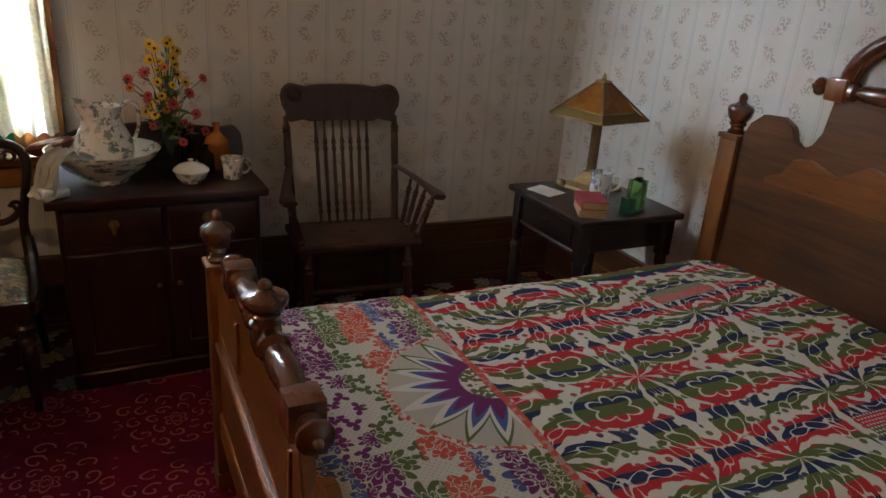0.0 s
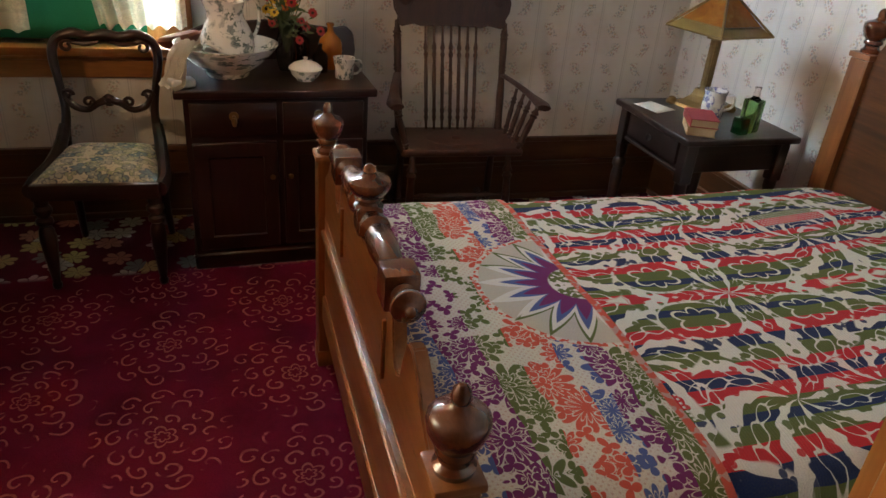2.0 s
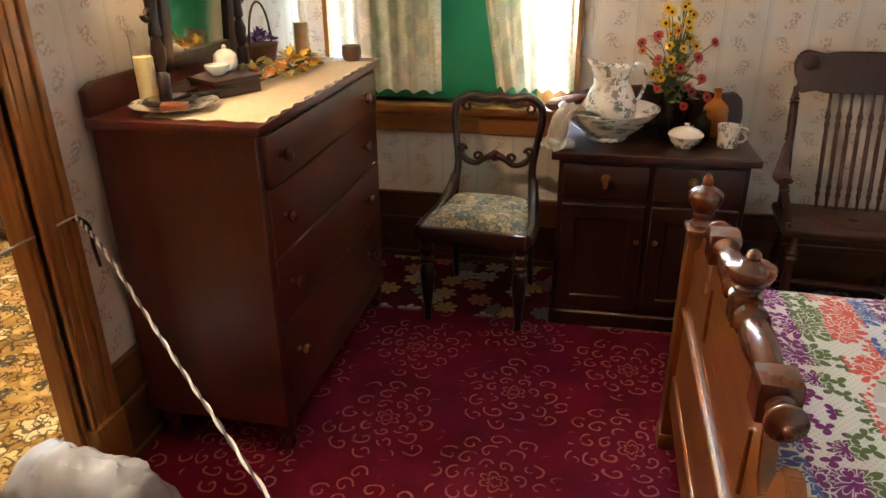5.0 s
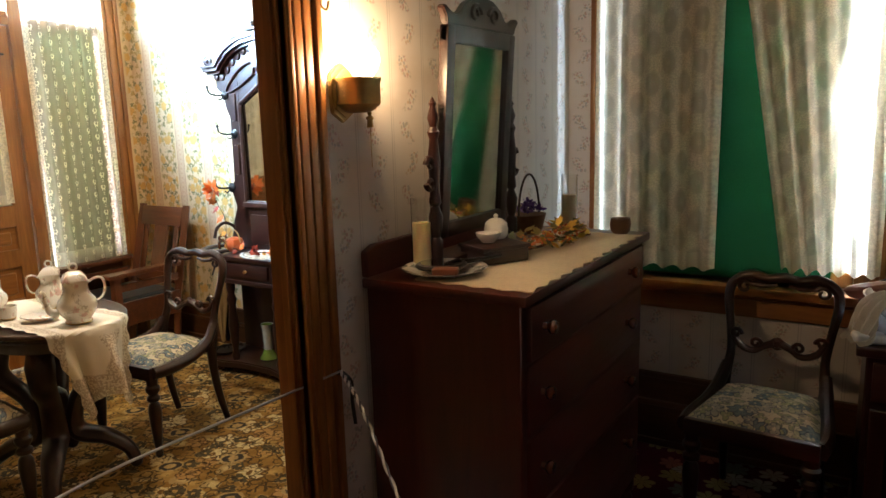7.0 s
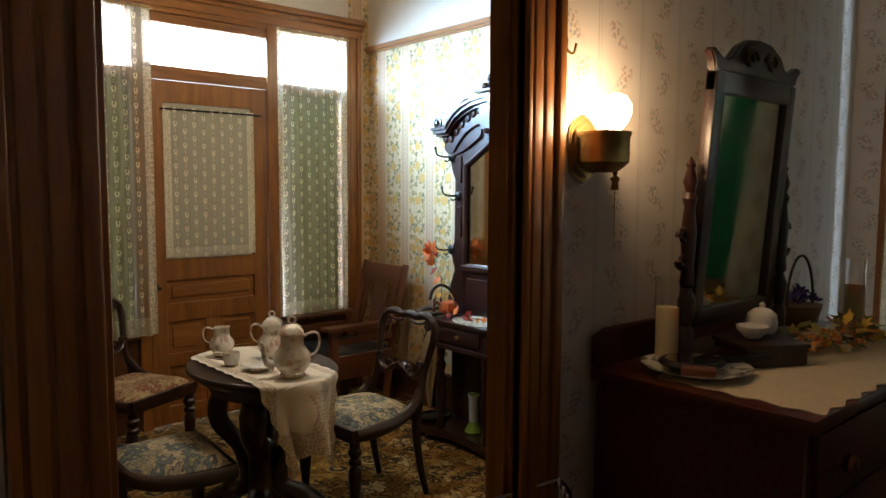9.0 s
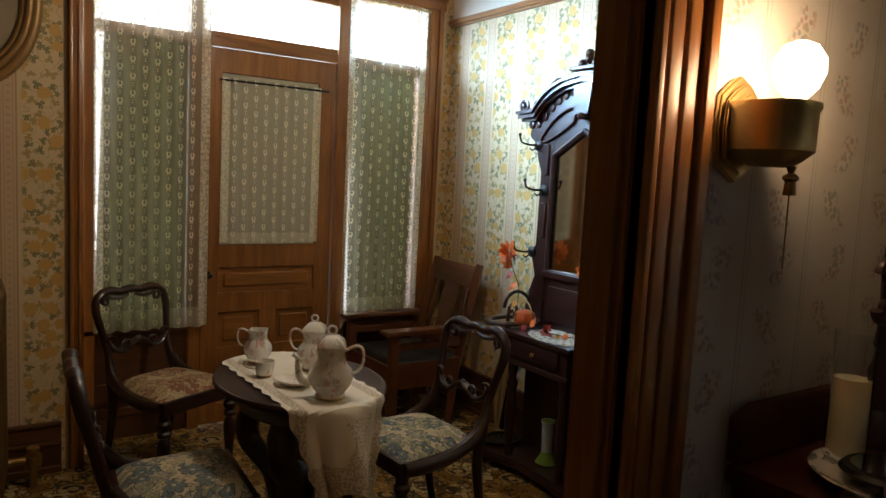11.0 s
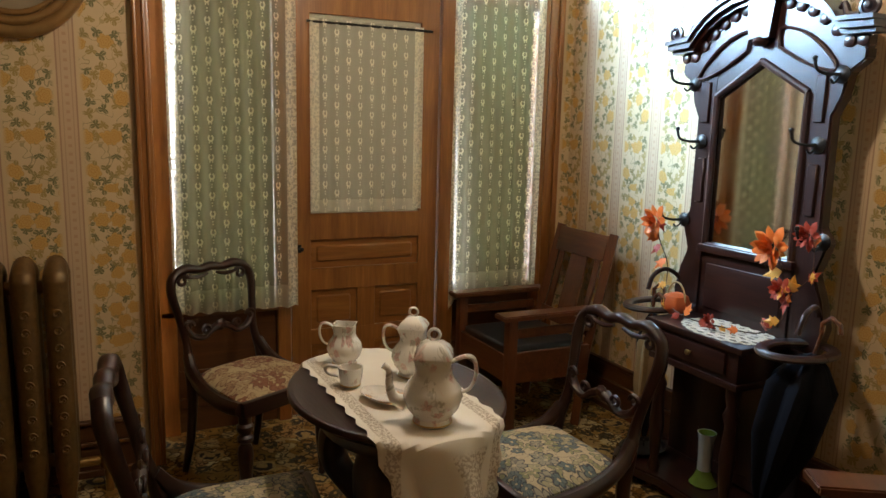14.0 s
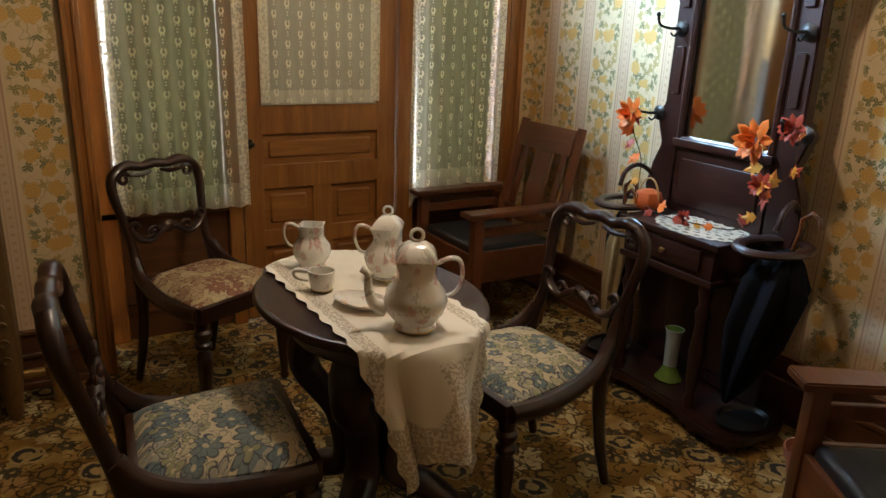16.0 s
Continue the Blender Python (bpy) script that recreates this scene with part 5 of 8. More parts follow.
part("lid", bm, WHITE_CHINA, dish)
mug = vessel("mug", [(0.0005, 0), (0.034, 0), (0.037, 0.004), (0.038, 0.04), (0.044, 0.082)], IRONSTONE, (0.506, 2.980, ZW), "white ironstone mug with green sprigs", "mug")
bm = B()
tube(bm, spline([(0.038, 0, 0.068), (0.062, 0, 0.07), (0.068, 0, 0.045), (0.055, 0, 0.022), (0.036, 0, 0.018)]), 0.005, 8)
part("handle", bm, IRONSTONE, mug)
AMBER = glass("amber_glass", (0.62, 0.20, 0.025), 0.08, 0.45)
SMOKE = glass("dark_bottle_glass", (0.16, 0.15, 0.17), 0.05)
BOTTLE = [(0.0005, 0), (0.042, 0), (0.045, 0.006), (0.045, 0.10), (0.04, 0.118), (0.018, 0.14), (0.012, 0.15), (0.012, 0.172), (0.015, 0.174), (0.015, 0.182)]
vessel("amber_bottle", [(r * 1.1, z * 1.0) for r, z in BOTTLE], AMBER, (0.474, 3.150, ZW), "amber glass bottle with a narrow neck", "bottle", 24, "bottles on the washstand", 0.004)
vessel("dark_bottle", [(r * 0.7, z * 0.62) for r, z in BOTTLE], SMOKE, (0.423, 3.080, ZW), "small dark glass bottle", "bottle", 20, "bottles on the washstand", 0.004)
vessel("decanter", [(r * 0.85, z * 1.0) for r, z in BOTTLE], SMOKE, (0.354, 3.180, ZW), "smoky glass decanter with a slim neck", "bottle", 20, "bottles on the washstand", 0.004)
bm = B()
prism(bm, [(-0.05, 0), (0.06, 0), (0.07, 0.06), (0.062, 0.13), (0.03, 0.16), (-0.03, 0.15), (-0.055, 0.10)], -0.012, 0.012)
one("carved_stand", soften(bm, 0.005), MAHOGANY, pose(0.519, 3.210, ZW, -8), "dark carved wooden stand leaning at the back of the washstand", "stand")
bm = B()
prof = [(0.0, 0.0), (0.055, 0.0), (0.075, 0.012), (0.09, 0.035), (0.075, 0.045), (0.0, 0.05)]
lathe(bm, prof, 20, (0, 0, 0), None, 0.35)
tube(bm, [(0.08, 0, 0.03), (0.16, 0, 0.05)], [0.012, 0.009, 0.012], 8, 0.6)
one("clothes_brush", bm, plain("brown_brush", (0.17, 0.06, 0.035), 0.4), pose(-0.112, 3.13, 0.832, 0, -8, 25), "oval tan wooden brush resting on the basin rim", "brush")


def draped_towel():
    """A towel folded in three, laid over the basin's rim and hanging down to the stand's edge."""
    bm = B()
    path = [(0.085, 0.05, 0.118), (0.045, 0.02, 0.134), (0.005, -0.012, 0.130), (-0.022, -0.035, 0.100), (-0.034, -0.048, 0.055), (-0.046, -0.062, 0.018), (-0.070, -0.088, 0.004)]
    pts = spline(path, 5)
    across = Vector((0.62, -0.78, 0)).normalized()
    for layer in range(3):
        rows = []
        for i, p in enumerate(pts[:len(pts) - 3 * layer]):
            d = (pts[min(i + 1, len(pts) - 1)] - pts[max(i - 1, 0)]).normalized()
            up = across.cross(d).normalized()
            up = up if up.z > 0 or up.x < 0 else -up
            w = 0.105 - 0.008 * layer + 0.012 * math.sin(i * 0.33 + layer)
            rows.append([bm.verts.new(p + across * ((j / 12 - 0.5) * w + 0.004 * layer) + up * (0.007 * layer + 0.006 * math.sin(j * 1.3 + i * 0.3 + layer * 2))) for j in range(13)])
        for a, b in zip(rows, rows[1:]):
            for j in range(12):
                bm.faces.new((a[j], b[j], b[j + 1], a[j + 1]))
    bmesh.ops.solidify(bm, geom=bm.faces[:], thickness=0.005)
    return one("hand_towel", bm, LINEN, pose(-0.088, 2.915, ZW), "cream linen hand towel draped over the basin's edge", "towel")


draped_towel()
# Plain rounded block that stands in for a bluish cloth under the towel.
bm = B()
box(bm, -0.045, 0.045, -0.03, 0.03, 0, 0.032, 0.012, 3)
one("wrapped_soap", bm, plain("pale_blue_cloth", (0.62, 0.66, 0.72), 0.4), pose(-0.107, 2.850, ZW, 0, 0, 20), "pale blue block in place of a cloth under the towel", "soap")

vase = vessel("flower_vase", [(0.0005, 0), (0.03, 0), (0.034, 0.01), (0.044, 0.06), (0.04, 0.12), (0.026, 0.16), (0.032, 0.19), (0.036, 0.20)], glass("grey_glass", (0.55, 0.60, 0.62), 0.04),
              (0.291, 3.110, ZW), "smoky glass vase holding a bouquet", "vase", 24, "", 0.004)


def bouquet():
    q = thing("bouquet", pose(0.291, 3.110, ZW + 0.15) @ Matrix.Diagonal((1.05, 1.05, 1.05, 1)), "bouquet of yellow, orange and red flowers in the vase", "flowers")
    rng = random.Random(7)
    green = plain("green_stem", (0.09, 0.13, 0.03), 0.6)
    mats = {'y': plain('yellow_petal', (0.72, 0.44, 0.02), 0.55), 'r': plain('red_petal', (0.42, 0.03, 0.03), 0.55), 'o': plain('orange_petal', (0.60, 0.17, 0.03), 0.55)}
    dark = plain('brown_heart', (0.06, 0.025, 0.01), 0.8)
    leaf = B()
    for k in range(52):
        a, e = rng.uniform(0, 6.28), rng.uniform(0.02, 0.145)
        kind = "y" if (k % 5 in (0, 2, 4)) else ("r" if k % 5 == 1 or k % 10 == 3 else "o")
        if kind == "r":
            e += 0.03
        h = rng.uniform(0.06, 0.30) - e * 0.5
        if kind == "y":
            e *= 0.65
            h += 0.06
        tip = Vector((e * math.cos(a), e * 0.6 * math.sin(a) - 0.01, h))
        bm, heart, stem = B(), B(), tube(B(), spline([(0, 0, -0.08), tip * 0.45 + Vector((0, 0, 0.03)), tip], 4), 0.0018, 5)
        r = rng.uniform(0.014, 0.022)
        n = Vector((math.cos(a) * 0.5, -0.85, 0.45)).normalized()
        s1 = n.orthogonal().normalized()
        s2 = n.cross(s1)
        for p in range(9):
            b = 2 * math.pi * p / 9
            d = s1 * math.cos(b) + s2 * math.sin(b)
            w = n.cross(d)
            vs = [bm.verts.new(tip + d * (r * u) + w * (r * v) + n * (r * z)) for u, v, z in ((0.2, -0.1, 0), (0.7, -0.3, 0.14), (1.05, 0, 0.05), (0.7, 0.3, 0.14), (0.2, 0.1, 0))]
            bm.faces.new(vs)
        lathe(heart, [(0.0005, 0), (0.3 * r, 0.0), (0.26 * r, 0.25 * r), (0.0005, 0.35 * r)], 8, tip, n.to_track_quat("Z", "Y").to_matrix().to_4x4())
        bloom = part("flower", bm, mats[kind], q)
        part("flower_heart", heart, dark, bloom)
        part("stem", stem, green, bloom)
        for p in range(3):
            at = tip * rng.uniform(0.3, 0.9) + Vector((rng.uniform(-0.02, 0.02), rng.uniform(-0.02, 0.02), 0))
            d = Vector((rng.uniform(-1, 1), rng.uniform(-1, 1), rng.uniform(-0.2, 1))).normalized()
            w = d.orthogonal().normalized() * 0.006
            leaf.faces.new([leaf.verts.new(at + v) for v in (Vector(), d * 0.02 + w, d * 0.045, d * 0.02 - w)])
    part("leaves", leaf, plain("grey_green_leaf", (0.10, 0.14, 0.05), 0.6), q)


bouquet()

# ---- bedroom: rocking chair ----
def spindle(bm, a, b, r=0.009, seg=8):
    """A turned spindle between two points."""
    a, b = Vector(a), Vector(b)
    prof = [(0.7, 0), (0.75, 0.08), (1.25, 0.12), (0.8, 0.15), (1.25, 0.18), (0.9, 0.22), (1.05, 0.5), (0.85, 0.68), (1.3, 0.72), (0.8, 0.75), (1.3, 0.78), (0.7, 0.84), (0.65, 1.0)]
    d = b - a
    m = d.to_track_quat("Z", "Y").to_matrix().to_4x4()
    return lathe(bm, [(r * k, f * d.length) for k, f in prof], seg, a, m)


def rocking_chair():
    c = thing("rocking_chair", pose(1.005, 2.86, 0, 0, 0, -3), "dark oak press-back rocking chair with turned spindles", "rocking chair")
    zs = 0.47
    bm = B()
    box(bm, -0.27, 0.27, 0.0, 0.31, zs - 0.035, zs, 0.016, 3)
    lathe(bm, [(0.0, 0), (0.13, 0), (0.135, 0.004), (0.12, 0.007), (0.0, 0.004)], 32, (0, 0.15, zs - 0.002), None, 0.8)
    lathe(bm, [(0.0, 0), (0.022, 0), (0.018, 0.006), (0.0, 0.008)], 16, (0, 0.15, zs + 0.002))
    part("seat", bm, ROCKER, c, "dark saddle seat with a round boss")
    for s in (-1, 1):
        bm = B()
        tube(bm, spline([(s * 0.235, 0.28, zs - 0.02), (s * 0.24, 0.32, 0.66), (s * 0.246, 0.375, 0.90)], 8), [0.019, 0.016, 0.018, 0.014, 0.017, 0.014], 10)
        spindle(bm, (s * 0.243, 0.335, 0.70), (s * 0.247, 0.38, 0.93), 0.016, 10)
        part("back_post", bm, ROCKER, c)
    crest = B()
    half = [(0.0, 1.062), (0.10, 1.060), (0.155, 1.052), (0.185, 1.058), (0.225, 1.068), (0.257, 1.050), (0.268, 1.015), (0.262, 0.975), (0.245, 0.945), (0.25, 0.915), (0.225, 0.905), (0.17, 0.915), (0.14, 0.905), (0.0, 0.908)]
    prism(crest, [(x, z) for x, z in half] + [(-x, z) for x, z in reversed(half[1:-1])], -0.013, 0.013)
    soften(crest, 0.006, 2)
    for v in crest.verts:
        v.co.y += 0.395 + (v.co.z - 0.9) * 0.2 - 1.0 * max(0, abs(v.co.x) - 0.05) ** 2 * 0.6
    for s in (-1, 1):
        lathe(crest, [(0.0, 0), (0.045, 0), (0.04, 0.005), (0.028, 0.003), (0.02, 0.008), (0.0, 0.01)], 20, (s * 0.215, 0.388, 1.015), pose(0, 0, 0, 90, 0, 0))
    part("crest_rail", crest, ROCKER, c, "pressed and carved crest rail with rounded ears")
    for k in range(7):
        x = (k - 3) * 0.037
        bm = B()
        spindle(bm, (x, 0.27, zs), (x * 1.05, 0.39, 0.915), 0.0085)
        part("back_spindle", bm, ROCKER, c)
    for s in (-1, 1):
        bm = B()
        tube(bm, spline([(s * 0.245, 0.325, 0.71), (s * 0.275, 0.2, 0.70), (s * 0.30, 0.08, 0.685), (s * 0.315, -0.02, 0.675), (s * 0.31, -0.06, 0.672)], 6), [0.017, 0.018, 0.022, 0.034, 0.030], 10, 0.45)
        part("arm", bm, ROCKER, c)
        for k, (y, ya) in enumerate(((0.02, -0.01), (0.09, 0.07), (0.15, 0.14), (0.21, 0.21))):
            bm = B()
            spindle(bm, (s * 0.245, y, zs - 0.01), (s * (0.31 - k * 0.01), ya, 0.68), 0.011 if k else 0.014)
            part("arm_spindle", bm, ROCKER, c)
    for s in (-1, 1):
        for y in (0.04, 0.27):
            bm = B()
            spindle(bm, (s * 0.225, y + (0.05 if y > 0.1 else -0.03), 0.055), (s * 0.215, y, zs - 0.02), 0.018, 10)
            part("leg", bm, ROCKER, c)
        bm = B()
        tube(bm, spline([(s * 0.228, -0.16, 0.062), (s * 0.228, 0.0, 0.028), (s * 0.228, 0.15, 0.02), (s * 0.228, 0.30, 0.034), (s * 0.228, 0.48, 0.075)], 6), 0.018, 8)
        part("rocker", bm, ROCKER, c)
    bm = B()
    spindle(bm, (-0.225, 0.02, 0.25), (0.225, 0.02, 0.25), 0.012)
    part("stretcher", bm, ROCKER, c)


rocking_chair()
bm = B()
box(bm, -0.16, 0.16, -0.09, 0.09, 0, 0.10, 0.03, 3)
one("floor_bundle", bm, plain("grey_white_cloth", (0.42, 0.42, 0.40), 0.9, 0, 14, 0.5), pose(0.97, 2.78, 0.0, 0, 0, 6), "grey and white cloth bundle on the floor by the rocking chair", "bundle")


# ---- bedroom: lamp table ----
def lamp_table():
    t = thing("side_table", pose(1.835, 2.435, 0), "blackened oak side table with a drawer and turned legs", "side table")
    bm = B()
    box(bm, -0.245, 0.245, -0.265, 0.265, 0.715, 0.74, 0.008, 3)
    part("tabletop", bm, EBONY, t)
    bm = B()
    box(bm, -0.205, 0.205, -0.225, 0.225, 0.60, 0.715, 0.004)
    box(bm, -0.212, -0.19, -0.225, 0.225, 0.585, 0.60, 0.004)
    part("apron", bm, EBONY, t)
    bm = B()
    box(bm, -0.216, -0.2, -0.17, 0.17, 0.612, 0.703, 0.005, 2)
    d = part("drawer", bm, EBONY, t)
    bm = B()
    knob(bm, (-0.216, 0.0, 0.66), 0.014, "-x")
    part("drawer_knob", bm, DARK_METAL, d, "round dark knob")
    for sx in (-1, 1):
        for sy in (-1, 1):
            bm = B()
            box(bm, sx * 0.2 - 0.024, sx * 0.2 + 0.024, sy * 0.22 - 0.024, sy * 0.22 + 0.024, 0.56, 0.714, 0.004)
            lathe(bm, [(0.012, 0), (0.016, 0.01), (0.019, 0.06), (0.022, 0.3), (0.026, 0.42), (0.02, 0.45), (0.028, 0.465), (0.028, 0.485), (0.018, 0.50), (0.023, 0.53), (0.023, 0.562)], 16, (sx * 0.2, sy * 0.22, 0))
            part("leg", bm, EBONY, t)


lamp_table()


def table_lamp():
    l = thing("table_lamp", pose(1.90, 2.56, 0.741, 0, 0, 12), "brass table lamp with a pyramid amber glass shade, unlit", "lamp")
    bm = B()
    half = [(0.085, 0.0), (0.08, 0.012), (0.05, 0.028), (0.032, 0.05), (0.026, 0.075)]
    for (r0, z0), (r1, z1) in zip(half, half[1:]):
        a = [bm.verts.new((sx * r0, sy * r0, z0)) for sx, sy in ((-1, -1), (1, -1), (1, 1), (-1, 1))]
        b = [bm.verts.new((sx * r1, sy * r1, z1)) for sx, sy in ((-1, -1), (1, -1), (1, 1), (-1, 1))]
        for k in range(4):
            bm.faces.new((a[k], a[(k + 1) % 4], b[(k + 1) % 4], b[k]))
        if z0 == 0.0:
            bm.faces.new(list(reversed(a)))
    for sx in (-1, 1):
        for sy in (-1, 1):
            lathe(bm, [(0.0, 0.0), (0.02, 0), (0.024, 0.01), (0.014, 0.026), (0.0, 0.03)], 10, (sx * 0.082, sy * 0.082, 0))
    part("base", bm, OLD_BRASS, l, "cast brass foot with scrolled corners")
    bm = B()
    box(bm, -0.016, 0.016, -0.016, 0.016, 0.07, 0.27, 0.003)
    for s in (-1, 1):
        box(bm, s * 0.017 - 0.002, s * 0.017 + 0.002, -0.008, 0.008, 0.09, 0.26, 0.001)
        box(bm, -0.008, 0.008, s * 0.017 - 0.002, s * 0.017 + 0.002, 0.09, 0.26, 0.001)
    box(bm, -0.028, 0.028, -0.028, 0.028, 0.27, 0.282, 0.003)
    lathe(bm, [(0.022, 0.282), (0.012, 0.295), (0.009, 0.33), (0.009, 0.46), (0.0, 0.462)], 12)
    part("column", bm, OLD_BRASS, l)
    amber = Tree("marbled_amber_glass")
    nz = amber.noise(14, None, 4, 0.6, 1.2)
    am = amber.done(amber.ramp(nz, [(0.3, (0.30, 0.09, 0.012)), (0.55, (0.44, 0.16, 0.02)), (0.75, (0.50, 0.26, 0.05))]), 0.25, 0, nz, 0.1, 0.001, Coat_Weight=0.3)
    w, z0, wt, zt = 0.142, 0.305, 0.016, 0.445
    corners = [(-1, -1), (1, -1), (1, 1), (-1, 1)]
    for k in range(4):
        (ax, ay), (bx, by) = corners[k], corners[(k + 1) % 4]
        bm = B()
        vs = [(ax * (w - 0.035), ay * (w - 0.035), z0 + 0.028), (bx * (w - 0.035), by * (w - 0.035), z0 + 0.028), (bx * wt, by * wt, zt), (ax * wt, ay * wt, zt)]
        bm.faces.new([bm.verts.new(v) for v in vs])
        bmesh.ops.solidify(bm, geom=bm.faces[:], thickness=0.003)
        part("glass_panel", bm, am, l, "marbled amber glass panel")
        bm = B()
        vs = [(ax * w, ay * w, z0), (bx * w, by * w, z0), (bx * (w - 0.038), by * (w - 0.038), z0 + 0.030), (ax * (w - 0.038), ay * (w - 0.038), z0 + 0.030)]
        bm.faces.new([bm.verts.new(v) for v in vs])
        bmesh.ops.solidify(bm, geom=bm.faces[:], thickness=0.003)
        part("rim_panel", bm, plain("olive_glass", (0.30, 0.19, 0.05), 0.35), l, "olive glass rim panel")
        bm = B()
        tube(bm, [(ax * w, ay * w, z0), (ax * wt, ay * wt, zt)], 0.005, 6)
        tube(bm, [(ax * w, ay * w, z0), (bx * w, by * w, z0)], 0.004, 6)
        tube(bm, [(ax * (w - 0.037), ay * (w - 0.037), z0 + 0.03), (bx * (w - 0.037), by * (w - 0.037), z0 + 0.03)], 0.003, 6)
        part("came", bm, OLD_BRASS, l)
    bm = B()
    box(bm, -0.024, 0.024, -0.024, 0.024, zt - 0.003, zt + 0.006, 0.002)
    lathe(bm, [(0.008, zt + 0.006), (0.005, zt + 0.014), (0.009, zt + 0.02), (0.003, zt + 0.032), (0.0, zt + 0.036)], 10)
    part("finial", bm, BRASS, l)


table_lamp()
ZT = 0.741
for k, (z, col, w, words) in enumerate(((0, (0.50, 0.36, 0.20), 0.0, "tan cloth-bound book on the side table"), (0.031, (0.30, 0.035, 0.04), 1.0, "red cloth-bound book lying on another book"))):
    b = thing("book", pose(1.70, 2.275, ZT + z, 0, 0, 62 + 4 * k), words, "book", "books on the side table")
    bm = B()
    box(bm, -0.075, 0.075, -0.05, 0.05, 0.0, 0.003, 0.001)
    box(bm, -0.075, 0.075, -0.05, 0.05, 0.027, 0.030, 0.001)
    box(bm, -0.075, 0.075, 0.047, 0.052, 0.0, 0.030, 0.002)
    part("cover", bm, plain("book_cloth", col, 0.7, 0, 120, 0.2, 0.2), b)
    bm = B()
    box(bm, -0.071, 0.071, -0.046, 0.047, 0.003, 0.027)
    part("pages", bm, plain("old_paper", (0.55, 0.42, 0.26), 0.85, 0, 60, 0.2), b)
jug = vessel("cream_jug", [(0.0005, 0), (0.038, 0), (0.042, 0.006), (0.044, 0.05), (0.04, 0.085), (0.046, 0.105)], china("blue_white_china", (0.04, 0.06, 0.26), (0.05, 0.07, 0.26), scale=34.0, keep=0.9), (1.865, 2.44, ZT),
             "small blue and white china jug", "jug", 20, "", 0.004, 0.0, -40)
bm = B()
tube(bm, spline([(0.042, 0, 0.09), (0.07, 0, 0.09), (0.07, 0, 0.05), (0.042, 0, 0.03)]), 0.005, 8)
part("handle", bm, WHITE_CHINA, jug)
bm = B()
box(bm, -0.028, 0.028, -0.028, 0.028, 0, 0.12, 0.004, 2)
ob = one("green_bottle", bm, glass("green_glass", (0.35, 0.62, 0.22), 0.05), pose(1.90, 2.26, ZT, 0, 0, 20), "square green glass bottle with a slim neck", "bottle")
bm = B()
lathe(bm, [(0.022, 0.12), (0.012, 0.13), (0.010, 0.16), (0.013, 0.165), (0.0, 0.166)], 14)
part("neck", bm, CLEAR, ob)
bm = B()
box(bm, -0.022, 0.022, -0.022, 0.022, 0, 0.06, 0.003, 2)
one("teal_bottle", bm, glass("teal_glass", (0.02, 0.20, 0.14), 0.05), pose(1.845, 2.235, ZT, 0, 0, 10), "small square teal glass bottle", "bottle")
bm = B()
prism(bm, [(-0.05, -0.07), (0.06, -0.05), (0.045, 0.08), (-0.055, 0.06)], 0, 0.0015, "z")
one("folded_paper", bm, LINEN, pose(1.69, 2.56, ZT, 0, 0, 10), "folded white paper napkin on the side table", "paper")


